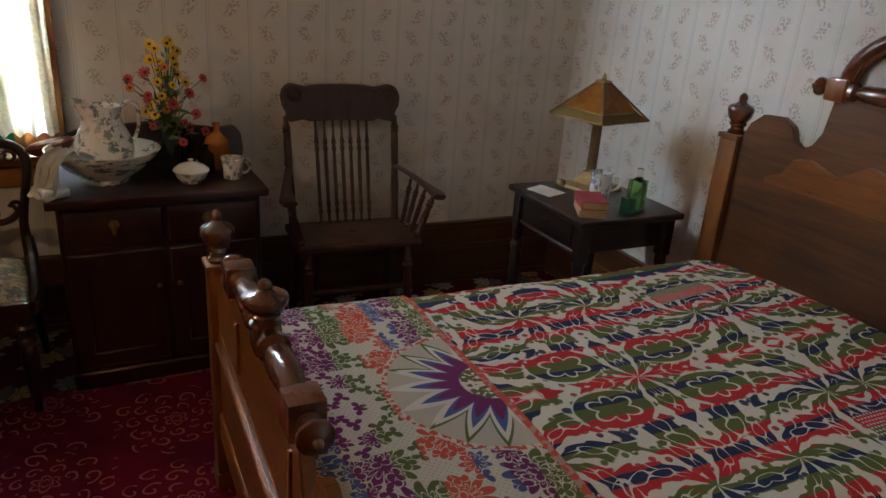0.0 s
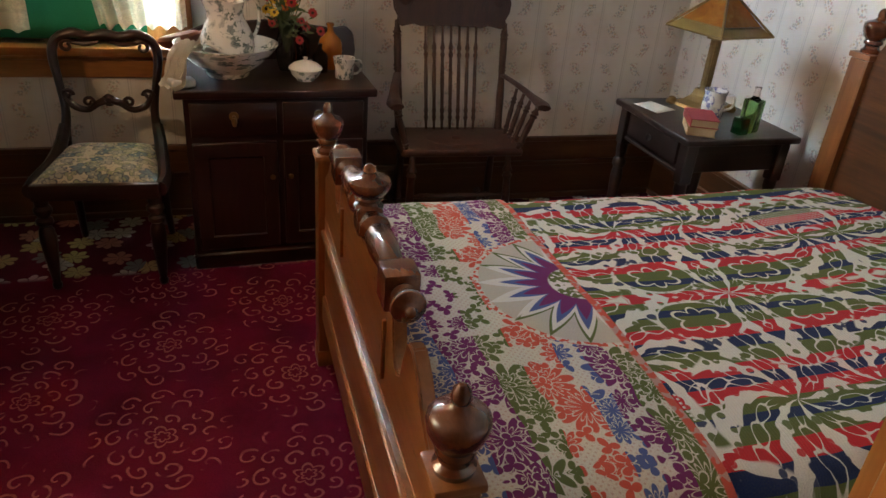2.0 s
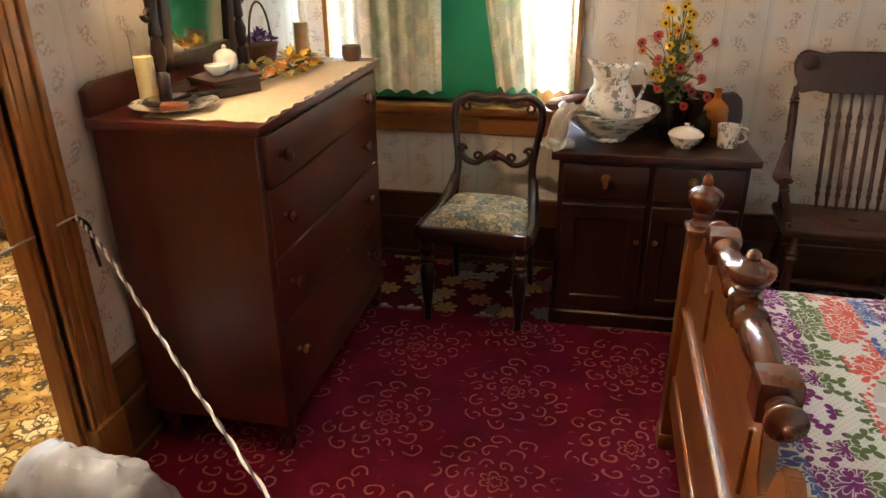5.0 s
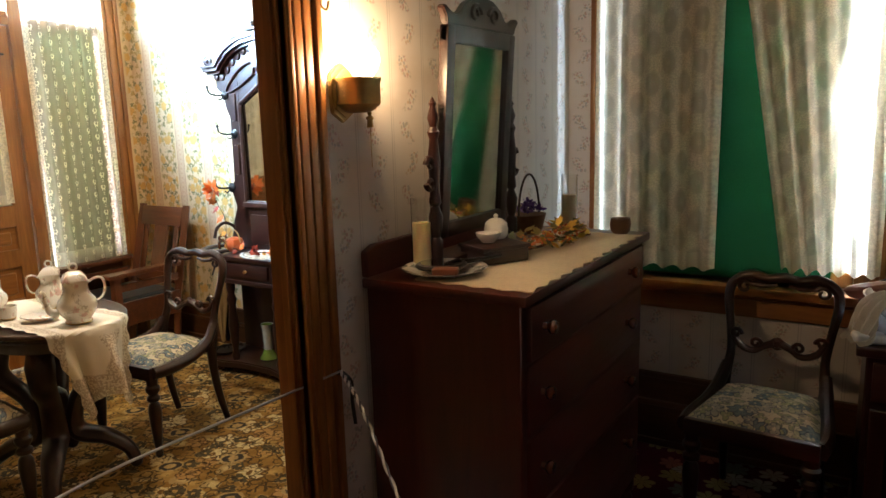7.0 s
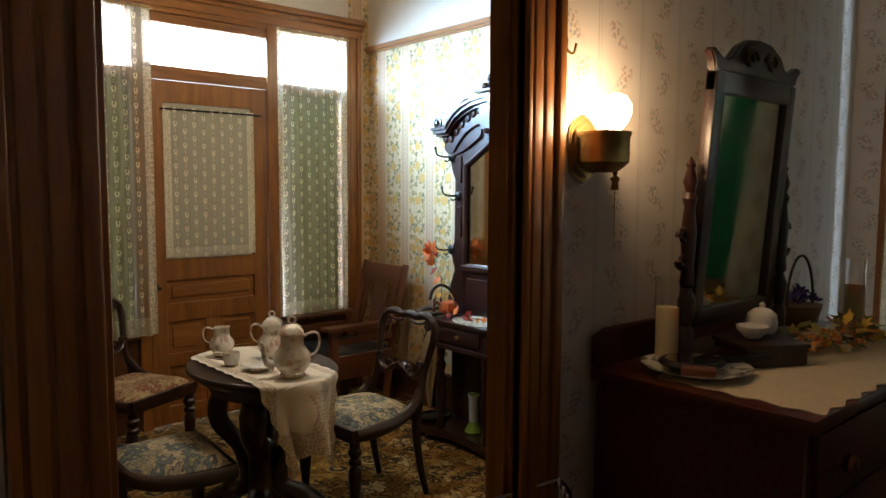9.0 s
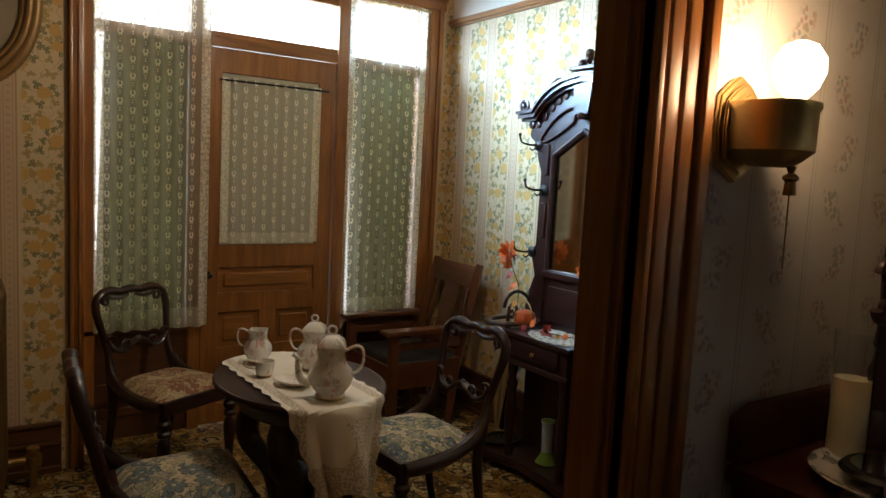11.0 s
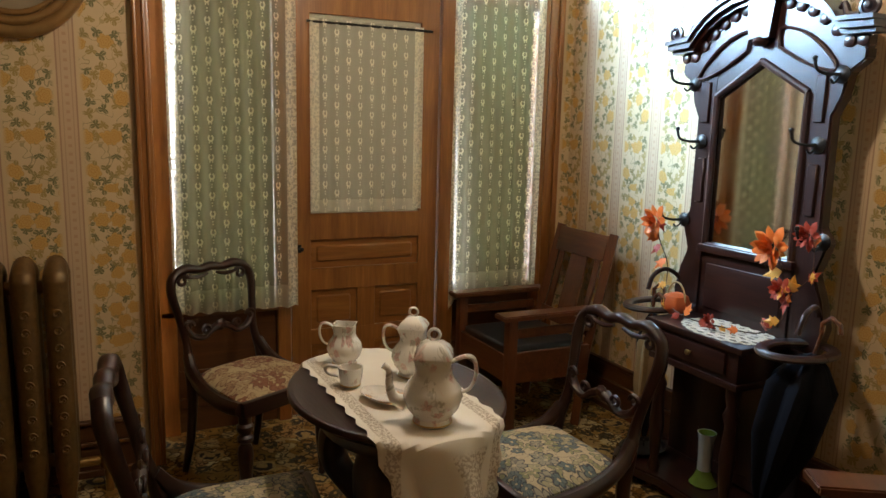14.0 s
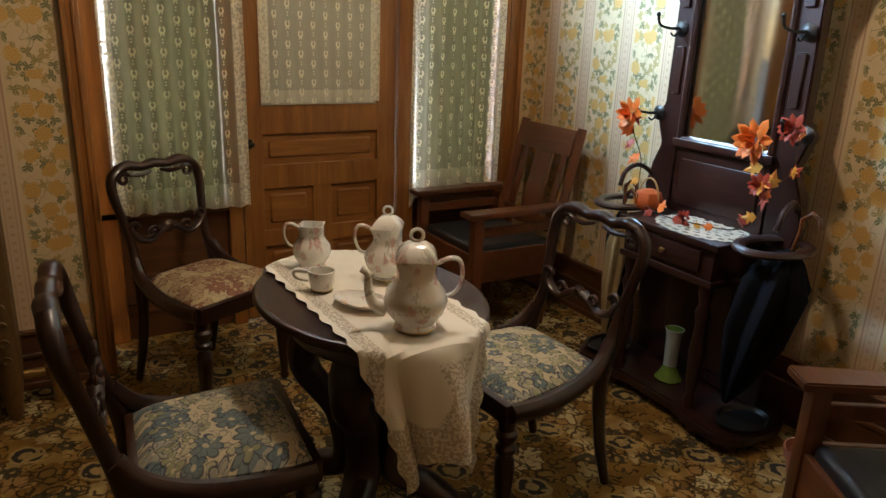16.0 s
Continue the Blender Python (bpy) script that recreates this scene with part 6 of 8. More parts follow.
# ---- balloon-back chairs ----
def balloon_chair(m, seat_mat, label, group):
    """Front faces -y, the origin lies under the middle of the seat."""
    c = thing("dining_chair", m, label, "chair", group)
    zs, wf, wb, d = 0.40, 0.215, 0.175, 0.20
    # seat rails: curved sides that run on into the back
    for s in (-1, 1):
        bm = B()
        tube(bm, spline([(s * wf, -d, zs + 0.005), (s * (wf + 0.004), -0.1, zs + 0.002), (s * 0.20, 0.05, zs + 0.01), (s * 0.185, 0.16, zs + 0.05), (s * 0.172, 0.215, zs + 0.11)], 6), [0.026, 0.027, 0.026, 0.024, 0.022], 10, 1.1)
        part("side_rail", bm, MAHOG_Z, c)
        bm = B()
        tube(bm, spline([(s * 0.178, 0.255, 0.0), (s * 0.172, 0.215, 0.16), (s * 0.172, 0.19, 0.34), (s * 0.174, 0.205, 0.46), (s * 0.165, 0.235, 0.56), (s * 0.178, 0.262, 0.665), (s * 0.192, 0.285, 0.755), (s * 0.184, 0.297, 0.812), (s * 0.148, 0.302, 0.846)], 6),
             [0.016, 0.02, 0.024, 0.024, 0.019, 0.018, 0.021, 0.022, 0.022], 10, 0.85)
        part("back_post", bm, MAHOG_Z, c)
    bm = B()
    box(bm, -wf, wf, -d - 0.018, -d + 0.012, zs - 0.03, zs + 0.032, 0.008, 2)
    part("front_rail", bm, MAHOGANY, c)
    bm = B()
    box(bm, -0.165, 0.165, 0.165, 0.19, zs - 0.02, zs + 0.035, 0.006, 2)
    part("back_rail", bm, MAHOGANY, c)
    bm = B()
    pts = spline([(-0.153, 0.301, 0.843), (-0.11, 0.304, 0.853), (-0.055, 0.305, 0.842), (0, 0.306, 0.851), (0.055, 0.305, 0.842), (0.11, 0.304, 0.853), (0.153, 0.301, 0.843)], 6)
    tube(bm, pts, [0.022, 0.025, 0.021, 0.024, 0.021, 0.025, 0.022], 12, 0.8)
    for s in (-1, 1):
        curl = [(s * (0.138 - 0.028 * math.cos(a) * (1 - a / 11)), 0.292, 0.805 + 0.026 * math.sin(a) * (1 - a / 11)) for a in np.linspace(0.6, 7.5, 22)]
        tube(bm, curl, [0.010, 0.008, 0.006], 7)
        tube(bm, spline([(s * 0.12, 0.29, 0.819), (s * 0.065, 0.29, 0.814), (s * 0.02, 0.292, 0.824)], 5), [0.007, 0.009, 0.006], 7)
    part("crest_rail", bm, MAHOGANY, c, "serpentine carved crest rail")
    bm = B()
    for s in (-1, 1):
        tube(bm, spline([(s * 0.168, 0.245, 0.635), (s * 0.135, 0.238, 0.585), (s * 0.085, 0.236, 0.568), (s * 0.045, 0.238, 0.592), (s * 0.012, 0.24, 0.606)], 6), [0.014, 0.017, 0.015, 0.017, 0.02], 9, 0.8)
        curl = [(s * (0.15 - 0.022 * math.cos(a) * (1 - a / 10)), 0.236, 0.627 + 0.022 * math.sin(a) * (1 - a / 10)) for a in np.linspace(0, 7.0, 20)]
        tube(bm, curl, [0.009, 0.008, 0.006], 7)
        curl = [(s * (0.075 - 0.02 * math.cos(a) * (1 - a / 10)), 0.228, 0.602 + 0.02 * math.sin(a) * (1 - a / 10)) for a in np.linspace(0, 7.0, 20)]
        tube(bm, curl, [0.008, 0.006], 7)
    lathe(bm, [(0.0, 0), (0.022, 0), (0.026, 0.008), (0.016, 0.014), (0.012, 0.02), (0.0, 0.022)], 12, (0, 0.243, 0.607), pose(0, 0, 0, 90, 0, 0))
    part("splat", bm, MAHOGANY, c, "carved scrolling middle rail")
    bm = B()
    rows = []
    for i in range(13):
        f = i / 12
        y = -d + 0.0 + f * 0.375
        w = wf - 0.004 + (wb - 0.008 - wf + 0.004) * f
        row = []
        for j in range(13):
            g = j / 12 * 2 - 1
            e = (1 - abs(g) ** 5) * (1 - abs(2 * f - 1) ** 6)
            row.append(bm.verts.new((w * g, y, zs + 0.028 + 0.045 * e ** 0.6)))
        rows.append(row)
    for a, b in zip(rows, rows[1:]):
        for j in range(12):
            bm.faces.new((a[j], a[j + 1], b[j + 1], b[j]))
    rim = [rows[0][j] for j in range(13)] + [rows[i][12] for i in range(1, 13)] + [rows[12][j] for j in range(11, -1, -1)] + [rows[i][0] for i in range(11, 0, -1)]
    low = [bm.verts.new((v.co.x, v.co.y, zs)) for v in rim]
    for k in range(len(rim)):
        bm.faces.new((rim[k], low[k], low[(k + 1) % len(rim)], rim[(k + 1) % len(rim)]))
    bm.faces.new(low)
    part("seat", bm, seat_mat, c, "upholstered slip seat in flowered tapestry")
    for s in (-1, 1):
        bm = B()
        lathe(bm, [(0.011, 0), (0.016, 0.006), (0.017, 0.02), (0.013, 0.03), (0.017, 0.06), (0.027, 0.17), (0.03, 0.22), (0.026, 0.25), (0.016, 0.265), (0.03, 0.275), (0.03, 0.29), (0.019, 0.30), (0.032, 0.32), (0.032, 0.335), (0.024, 0.345), (0.026, 0.37), (0.026, 0.40)], 16, (s * (wf - 0.025), -d + 0.012, 0))
        part("front_leg", bm, MAHOG_Z, c)
    return c


balloon_chair(pose(-0.415, 2.925, 0, 0, 0, -3), SEAT_BLUE, "dark mahogany balloon-back chair with blue flowered seat, by the window", "")

# ---- bedroom: dresser ----
def dresser():
    x0, x1, y0, y1 = -1.31, -0.835, 1.825, 2.845
    d = thing("dresser", pose(0, 0, 0), "red-brown cherry dresser with four drawers and a swing mirror", "dresser")
    bm = B()
    box(bm, x0, x1, y0, y1, 0.11, 1.03, 0.004)
    part("body", bm, CHERRY, d)
    bm = B()
    box(bm, x0, x1 + 0.022, y0 - 0.02, y1 + 0.02, 1.03, 1.058, 0.006, 2)
    part("top", bm, CHERRY_Y, d)
    bm = B()
    prism(bm, [(y0 - 0.01, 1.058), (y1 + 0.01, 1.058), (y1 + 0.01, 1.13), (y1 - 0.03, 1.145), (y0 + 0.03, 1.145), (y0 - 0.01, 1.13)], x0 - 0.008, x0 + 0.014, "x")
    part("back_rail", soften(bm, 0.003), CHERRY_Y, d)
    z = 0.20
    for k, h in enumerate((0.25, 0.215, 0.205, 0.155)):
        bm = B()
        box(bm, x1 - 0.006, x1 + (0.014 if k == 3 else 0.008), y0 + 0.03, y1 - 0.03, z + 0.006, z + h - 0.006, 0.004, 2)
        w = part("drawer", bm, CHERRY_Y, d)
        for y in (y0 + 0.11, y1 - 0.20):
            bm = B()
            knob(bm, (x1 + (0.014 if k == 3 else 0.008), y, z + h / 2 + 0.005), 0.02, "+x")
            part("drawer_knob", bm, TURNED, w, "round turned wooden knob")
        z += h
    for x in (x0 + 0.05, x1 - 0.03):
        for y in (y0 + 0.04, y1 - 0.04):
            bm = B()
            lathe(bm, [(0.014, 0), (0.022, 0.01), (0.026, 0.03), (0.018, 0.05), (0.03, 0.07), (0.03, 0.112)], 14, (x, y, 0))
            part("foot", bm, CHERRY, d)
    # mirror in its stand
    mx, ya, yb = -1.195, 2.05, 2.47
    mid = (ya + yb) / 2
    bm = B()
    box(bm, mx - 0.06, mx + 0.05, ya - 0.06, yb + 0.06, 1.058, 1.088, 0.006, 2)
    part("mirror_base", bm, MAHOGANY, d)
    for y in (ya - 0.035, yb + 0.035):
        bm = B()
        lathe(bm, [(0.02, 0), (0.02, 0.05), (0.012, 0.06), (0.018, 0.08), (0.022, 0.12), (0.011, 0.15), (0.018, 0.16), (0.014, 0.20), (0.019, 0.28), (0.012, 0.34), (0.018, 0.36), (0.01, 0.375), (0.017, 0.40), (0.008, 0.43), (0.012, 0.44), (0.0, 0.46)], 14, (mx, y, 1.088))
        post = part("mirror_post", bm, MAHOG_Z, d)
        out = -1 if y < mid else 1
        bm = B()
        for zc, k in ((1.36, 1.0), (1.305, -1.0)):
            tube(bm, [(mx, y + out * (0.024 + 0.020 * math.cos(a) * (1 - a / 9)), zc + k * 0.020 * math.sin(a) * (1 - a / 9)) for a in np.linspace(0, 6.6, 20)], [0.009, 0.007, 0.005], 7)
        part("scroll", bm, MAHOGANY, post, "carved scroll on the mirror post")
    tilt = pose(mx, mid, 1.415) @ pose(0, 0, 0, 0, 4, 0)
    h, w = 0.33, (yb - ya) / 2

    def tip(bm):
        bmesh.ops.transform(bm, matrix=tilt, verts=bm.verts)
        return bm
    bm = B()
    for a, b, c, e in ((-w, -w + 0.045, -h + 0.05, h), (w - 0.045, w, -h + 0.05, h), (-w, w, -h + 0.05, -h + 0.095), (-w, w, h - 0.05, h)):
        box(bm, -0.014, 0.016, a, b, c, e, 0.006, 2)
    frame_ob = part("mirror_frame", tip(bm), MAHOG_Z, d)
    bm = B()
    box(bm, 0.0, 0.004, -w + 0.04, w - 0.04, -h + 0.09, h - 0.045)
    part("mirror_glass", tip(bm), MIRROR, frame_ob, "old mirror glass")
    bm = B()
    half = [(0.0, h + 0.092), (0.06, h + 0.087), (0.11, h + 0.066), (0.14, h + 0.038), (0.17, h + 0.030), (w + 0.01, h + 0.052), (w + 0.026, h + 0.042), (w + 0.006, h + 0.02), (w, h)]
    prism(bm, half + [(-y, z) for y, z in reversed(half[1:])], -0.012, 0.012, "x")
    soften(bm, 0.004)
    for s in (-1, 1):
        curl = [(0.014, s * (0.055 - 0.035 * math.cos(a) * (1 - a / 10)), h + 0.042 + 0.027 * math.sin(a) * (1 - a / 10)) for a in np.linspace(0, 7.5, 24)]
        tube(bm, curl, [0.008, 0.006], 6)
    part("crest", tip(bm), MAHOGANY, d, "carved arched crest")
    return d


dresser()
ZD = 1.059
bm = B()
rim = []
for k in range(160):
    f = k / 160 * 2 * (0.34 + 0.92)
    if f < 0.34: p = (-1.16 + f, 1.845)
    elif f < 1.26: p = (-0.82, 1.845 + f - 0.34)
    elif f < 1.60: p = (-0.82 - (f - 1.26), 2.765)
    else: p = (-1.16, 2.765 - (f - 1.60))
    n = Vector((p[0] + 0.99, (p[1] - 2.305) * 0.3, 0)).normalized() * 0.008 * math.sin(k * 1.2)
    rim.append((p[0] + n.x, p[1] + n.y))
prism(bm, rim, ZD, ZD + 0.0025, "z")
one("dresser_scarf", bm, plain("ecru_crochet", (0.70, 0.61, 0.44), 0.95, 0, 140, 0.3, 0.4), pose(0, 0, 0), "ecru cloth runner with a scalloped edge on the dresser", "runner")
ZD2 = ZD + 0.003
for at, hgt in (((-1.225, 1.985, ZD), 0.135), ((-1.10, 2.80, ZD2), 0.13)):
    c = vessel("jar_candle", [(0.0005, 0), (0.028, 0), (0.030, 0.004), (0.030, 0.19), (0.031, 0.205)], CLEAR, at, "cream pillar candle in a tall clear glass jar", "candle", 24, "candles on the dresser", 0.002)
    c.visible_shadow = False
    for child in c.children:
        child.visible_shadow = False
    bm = B()
    lathe(bm, [(0.0005, 0.004), (0.0265, 0.004), (0.0265, hgt), (0.02, hgt - 0.004), (0.0005, hgt - 0.005)], 24)
    part("wax", bm, WAX, c, "cream wax")
vessel("china_plate", [(0.0005, 0), (0.07, 0), (0.075, 0.004), (0.115, 0.016), (0.12, 0.018)], IRONSTONE, (-1.125, 1.945, ZD2), "white china plate on the dresser", "plate", 36, "", 0.005)
bm = B()
lathe(bm, [(0.0, 0), (0.07, 0), (0.076, 0.006), (0.07, 0.012), (0.0, 0.012)], 28, (0, 0, 0), None, 0.85)
tube(bm, [(0.07, 0, 0.006), (0.15, 0, 0.006), (0.20, 0, 0.008)], [0.014, 0.008, 0.012, 0.010], 8, 0.6)
ob = one("hand_mirror", bm, DARK_METAL, pose(-1.13, 1.935, ZD2 + 0.019, 0, 0, 62), "black oval hand mirror lying on a plate", "hand mirror")
bm = B()
lathe(bm, [(0.0, 0.0125), (0.06, 0.0125), (0.06, 0.014), (0.0, 0.014)], 28, (0, 0, 0), None, 0.85)
part("glass", bm, MIRROR, ob)
bm = B()
box(bm, -0.035, 0.035, -0.02, 0.02, 0.0, 0.02, 0.005, 2)
one("wooden_comb_case", bm, plain("brown_case", (0.20, 0.07, 0.03), 0.4), pose(-1.08, 1.875, ZD2 + 0.012, 0, 0, 25), "small brown case beside the hand mirror", "case")
bm = B()
box(bm, -0.08, 0.08, -0.065, 0.065, 0, 0.045, 0.004, 2)
box(bm, -0.085, 0.085, -0.07, 0.07, 0.04, 0.052, 0.004, 2)
one("wooden_box", bm, MAHOGANY, pose(-1.085, 2.165, ZD2, 0, 0, 62), "dark wooden trinket box on the dresser", "box")
jar = vessel("lidded_jar", [(0.0005, 0), (0.028, 0), (0.036, 0.012), (0.038, 0.03), (0.034, 0.045)], WHITE_CHINA, (-1.12, 2.245, ZD2 + 0.05), "white china powder jar with a knobbed lid", "jar")
bm = B()
lathe(bm, [(0.036, 0.045), (0.034, 0.05), (0.02, 0.062), (0.006, 0.066), (0.008, 0.074), (0.0005, 0.08)], 20)
part("lid", bm, WHITE_CHINA, jar)
vessel("small_bowl", [(0.0005, 0), (0.018, 0), (0.02, 0.004), (0.036, 0.022), (0.038, 0.032)], WHITE_CHINA, (-1.105, 2.165, ZD2 + 0.05), "small white china bowl on a wooden box", "bowl", 20, "", 0.004)
vessel("wooden_pot", [(0.0005, 0), (0.026, 0), (0.034, 0.01), (0.037, 0.03), (0.034, 0.055)], plain("banded_wood_pot", (0.09, 0.05, 0.025), 0.5), (-0.895, 2.775, ZD2), "small brown wooden pot at the dresser's edge", "pot", 20)


def leaf_shape(bm, at, d, size, n, lobes=True):
    """One lobed leaf, slightly cupped."""
    d, n = Vector(d).normalized(), Vector(n).normalized()
    w = n.cross(d).normalized()
    out = [(0, 0), (0.3, 0.34), (0.28, 0.16), (0.62, 0.40), (0.60, 0.18), (1.0, 0.0), (0.60, -0.18), (0.62, -0.40), (0.28, -0.16), (0.3, -0.34)] if lobes else [(0, 0), (0.35, 0.28), (0.7, 0.22), (1, 0), (0.7, -0.22), (0.35, -0.28)]
    mid = bm.verts.new(Vector(at) + d * size * 0.5 + n * size * 0.10)
    vs = [bm.verts.new(Vector(at) + d * (u * size) + w * (v * size)) for u, v in out]
    for k in range(len(vs)):
        bm.faces.new((mid, vs[k], vs[(k + 1) % len(vs)]))


def autumn_spray():
    q = thing("autumn_spray", pose(-1.02, 2.44, ZD2), "spray of artificial autumn leaves and berries on the dresser", "artificial flowers")
    rng = random.Random(5)
    sets = {"yellow_leaves": (0.66, 0.44, 0.05), "orange_leaves": (0.50, 0.16, 0.03), "green_leaves": (0.12, 0.14, 0.05), "olive_leaves": (0.25, 0.20, 0.05)}
    for name, col in sets.items():
        silk = plain(name + "_silk", col, 0.6, 0, 40, 0.3)
        for k in range(26):
            bm = B()
            t = rng.uniform(-0.23, 0.23)
            side = rng.uniform(-0.085, 0.085) * (1.1 - abs(t) * 3)
            if name == "yellow_leaves":
                t = t * 0.6 + 0.07
            if name == "green_leaves":
                t = t * 0.6 - 0.07
            at = (side + 0.10 * t, t, rng.uniform(0.012, 0.080 - abs(t) * 0.2))
            leaf_shape(bm, at, (rng.uniform(-1, 1), rng.uniform(-1, 1), rng.uniform(-0.2, 0.7)), rng.uniform(0.03, 0.056), (rng.uniform(-0.5, 0.8), rng.uniform(-0.6, 0.6), 1))
            part("leaf", bm, silk, q)
    berry = plain("orange_berry", (0.50, 0.13, 0.02), 0.3)
    for k in range(30):
        t = rng.uniform(-0.15, 0.15)
        bm = B()
        bmesh.ops.create_icosphere(bm, subdivisions=1, radius=rng.uniform(0.005, 0.009), matrix=pose(rng.uniform(-0.05, 0.07) + 0.1 * t, t, rng.uniform(0.015, 0.06)))
        part("berry", bm, berry, q)
    bm = B()
    tube(bm, spline([(-0.04, -0.2, 0.008), (0, -0.08, 0.014), (0, 0.08, 0.014), (0.05, 0.23, 0.008)]), 0.004, 6)
    part("stem", bm, plain("brown_twig", (0.10, 0.05, 0.02), 0.8), q)


autumn_spray()


def flower_basket():
    q = thing("flower_basket", pose(-1.20, 2.66, ZD2, 0, 0, 80), "small wicker basket of purple flowers with a hoop handle", "basket")
    bm = B()
    lathe(bm, [(0.0, 0), (0.05, 0), (0.06, 0.02), (0.072, 0.06), (0.075, 0.07), (0.07, 0.07), (0.0, 0.06)], 20, (0, 0, 0), None, 0.75)
    part("bowl", bm, plain("brown_wicker", (0.16, 0.075, 0.03), 0.7, 0, 70, 0.6, 0.6), q)
    bm = B()
    tube(bm, [(0.065 * math.cos(a), 0, 0.065 + 0.15 * math.sin(a)) for a in np.linspace(0, math.pi, 24)], 0.004, 7)
    part("handle", bm, plain("dark_wicker", (0.06, 0.035, 0.02), 0.7), q)
    rng = random.Random(3)
    bm = B()
    for k in range(90):
        a, r = rng.uniform(0, 6.28), rng.uniform(0, 0.06)
        leaf_shape(bm, (r * math.cos(a), 0.7 * r * math.sin(a), 0.075 + rng.uniform(0, 0.045) * (1 - r * 10)), (rng.uniform(-1, 1), rng.uniform(-1, 1), rng.uniform(0, 1)), 0.022, (rng.uniform(-1, 1), rng.uniform(-1, 1), 1), False)
    part("flowers", bm, plain("purple_petal", (0.10, 0.035, 0.20), 0.6), q)


flower_basket()

# ---- bedroom: sconce, hook and rope ----
def sconce():
    q = thing("wall_sconce", pose(XL, 1.785, 1.506), "brass wall sconce with a lit bare bulb and pull switch", "wall lamp")
    bm = B()
    for k, (d0, d1) in enumerate(((0.0, 0.010), (0.010, 0.017), (0.017, 0.024))):
        f = 1 - 0.16 * k
        outline = [(-0.044, 0.0), (0.0, -0.026), (0.044, 0.0), (0.050, 0.05), (0.046, 0.10), (0.024, 0.118), (0.0, 0.13), (-0.024, 0.118), (-0.046, 0.10), (-0.050, 0.05)]
        prism(bm, [(y * f, 0.05 + (z - 0.05) * f) for y, z in outline], d0, d1, "x")
    part("back_plate", soften(bm, 0.003), BRASS, q, "stepped brass back plate")
    bm = B()
    rings = ((0.0, 0.5), (0.008, 0.72), (0.018, 0.92), (0.022, 1.0), (0.075, 1.0), (0.08, 1.06), (0.088, 1.06))
    rows = []
    for z, f in rings:
        rows.append([bm.verts.new((0.062 + f * 0.052 * math.copysign(abs(math.cos(a)) ** 0.6, math.cos(a)), f * 0.046 * math.copysign(abs(math.sin(a)) ** 0.6, math.sin(a)), z)) for a in np.linspace(0, 2 * math.pi, 25)[:-1]])
    for p, r in zip(rows, rows[1:]):
        for k in range(24):
            bm.faces.new((p[k], p[(k + 1) % 24], r[(k + 1) % 24], r[k]))
    bm.faces.new(list(reversed(rows[0])))
    bm.faces.new([bm.verts.new(v.co + Vector((0, 0, -0.004))) for v in rows[-1]])
    part("cup", bm, BRASS, q, "rounded brass lamp cup")
    bm = B()
    lathe(bm, [(0.003, 0.002), (0.007, 0.0), (0.004, -0.008), (0.010, -0.012), (0.011, -0.016), (0.007, -0.020), (0.009, -0.038), (0.0, -0.039)], 10, (0.095, 0, 0))
    tube(bm, [(0.095, 0, -0.038), (0.095, 0.001, -0.14)], 0.0011, 5)
    part("pull_switch", bm, BRASS, q, "turned brass switch with a thin pull chain")
    bm = B()
    lathe(bm, [(0.013, 0.078), (0.014, 0.092), (0.026, 0.105), (0.034, 0.126), (0.033, 0.145), (0.022, 0.162), (0.008, 0.168), (0.0, 0.1685)], 24, (0.092, 0, 0))
    sh = part("bulb", bm, glow("lit_frosted_glass", (1.0, 0.80, 0.52), 14.0), q, "glowing round frosted bulb")
    sh.visible_shadow = False


sconce()
bm = B()
tube(bm, spline([(0.0, 0, 0.03), (0.012, 0, 0.02), (0.012, 0, 0.0), (0.03, 0, -0.012), (0.038, 0, 0.008)], 5), 0.003, 6)
one("wall_hook", bm, BRASS, pose(XL, 1.715, 1.77), "small brass wall hook", "hook")


def twisted_rope(name, pts, label):
    q = thing(name, pose(0, 0, 0), label, "rope")
    path = spline(pts, 120)
    for k, mat in ((0, plain("white_strand", (0.80, 0.80, 0.82), 0.5)), (1, plain("lilac_grey_strand", (0.08, 0.075, 0.10), 0.5))):
        bm = B()
        run = []
        for i, p in enumerate(path):
            d = (path[min(i + 1, len(path) - 1)] - path[max(i - 1, 0)]).normalized()
            s = d.orthogonal().normalized()
            a = i * 0.27 + k * math.pi
            run.append(p + s * (0.0027 * math.cos(a)) + d.cross(s) * (0.0027 * math.sin(a)))
        tube(bm, run, 0.0032 if k == 0 else 0.0026, 6)
        part("strand", bm, mat, q)


hk = (XL + 0.045, 1.675, 0.835)
twisted_rope("barrier_rope", [hk, (-1.16, 1.60, 0.775), (-0.75, 1.27, 0.66), (-0.30, 0.90, 0.60), (0.10, 0.60, 0.64), (0.43, YN + 0.03, 0.78)], "white and grey twisted cord hung across the room as a barrier")
bm = B()
tube(bm, spline([hk, (XL - 0.04, 1.45, 0.80), (-1.452, 1.13, 0.772), (XL - 0.04, 0.86, 0.80), (XL + 0.04, 0.70, 0.835)], 12), 0.0032, 7)
one("doorway_cord", bm, plain("grey_cord", (0.42, 0.42, 0.46), 0.5), pose(0, 0, 0), "thin grey cord hung across the parlour doorway", "rope")
bm = B()
tube(bm, spline([hk, (hk[0] + 0.012, 1.70, 0.80), (hk[0] + 0.004, 1.71, 0.74), (hk[0] + 0.02, 1.70, 0.68)], 8), 0.005, 7)
lathe(bm, [(0, 0), (0.008, 0), (0.008, 0.02), (0, 0.022)], 8, (XL + 0.02, 1.675, 0.83), pose(0, 0, 0, 0, 90, 0))
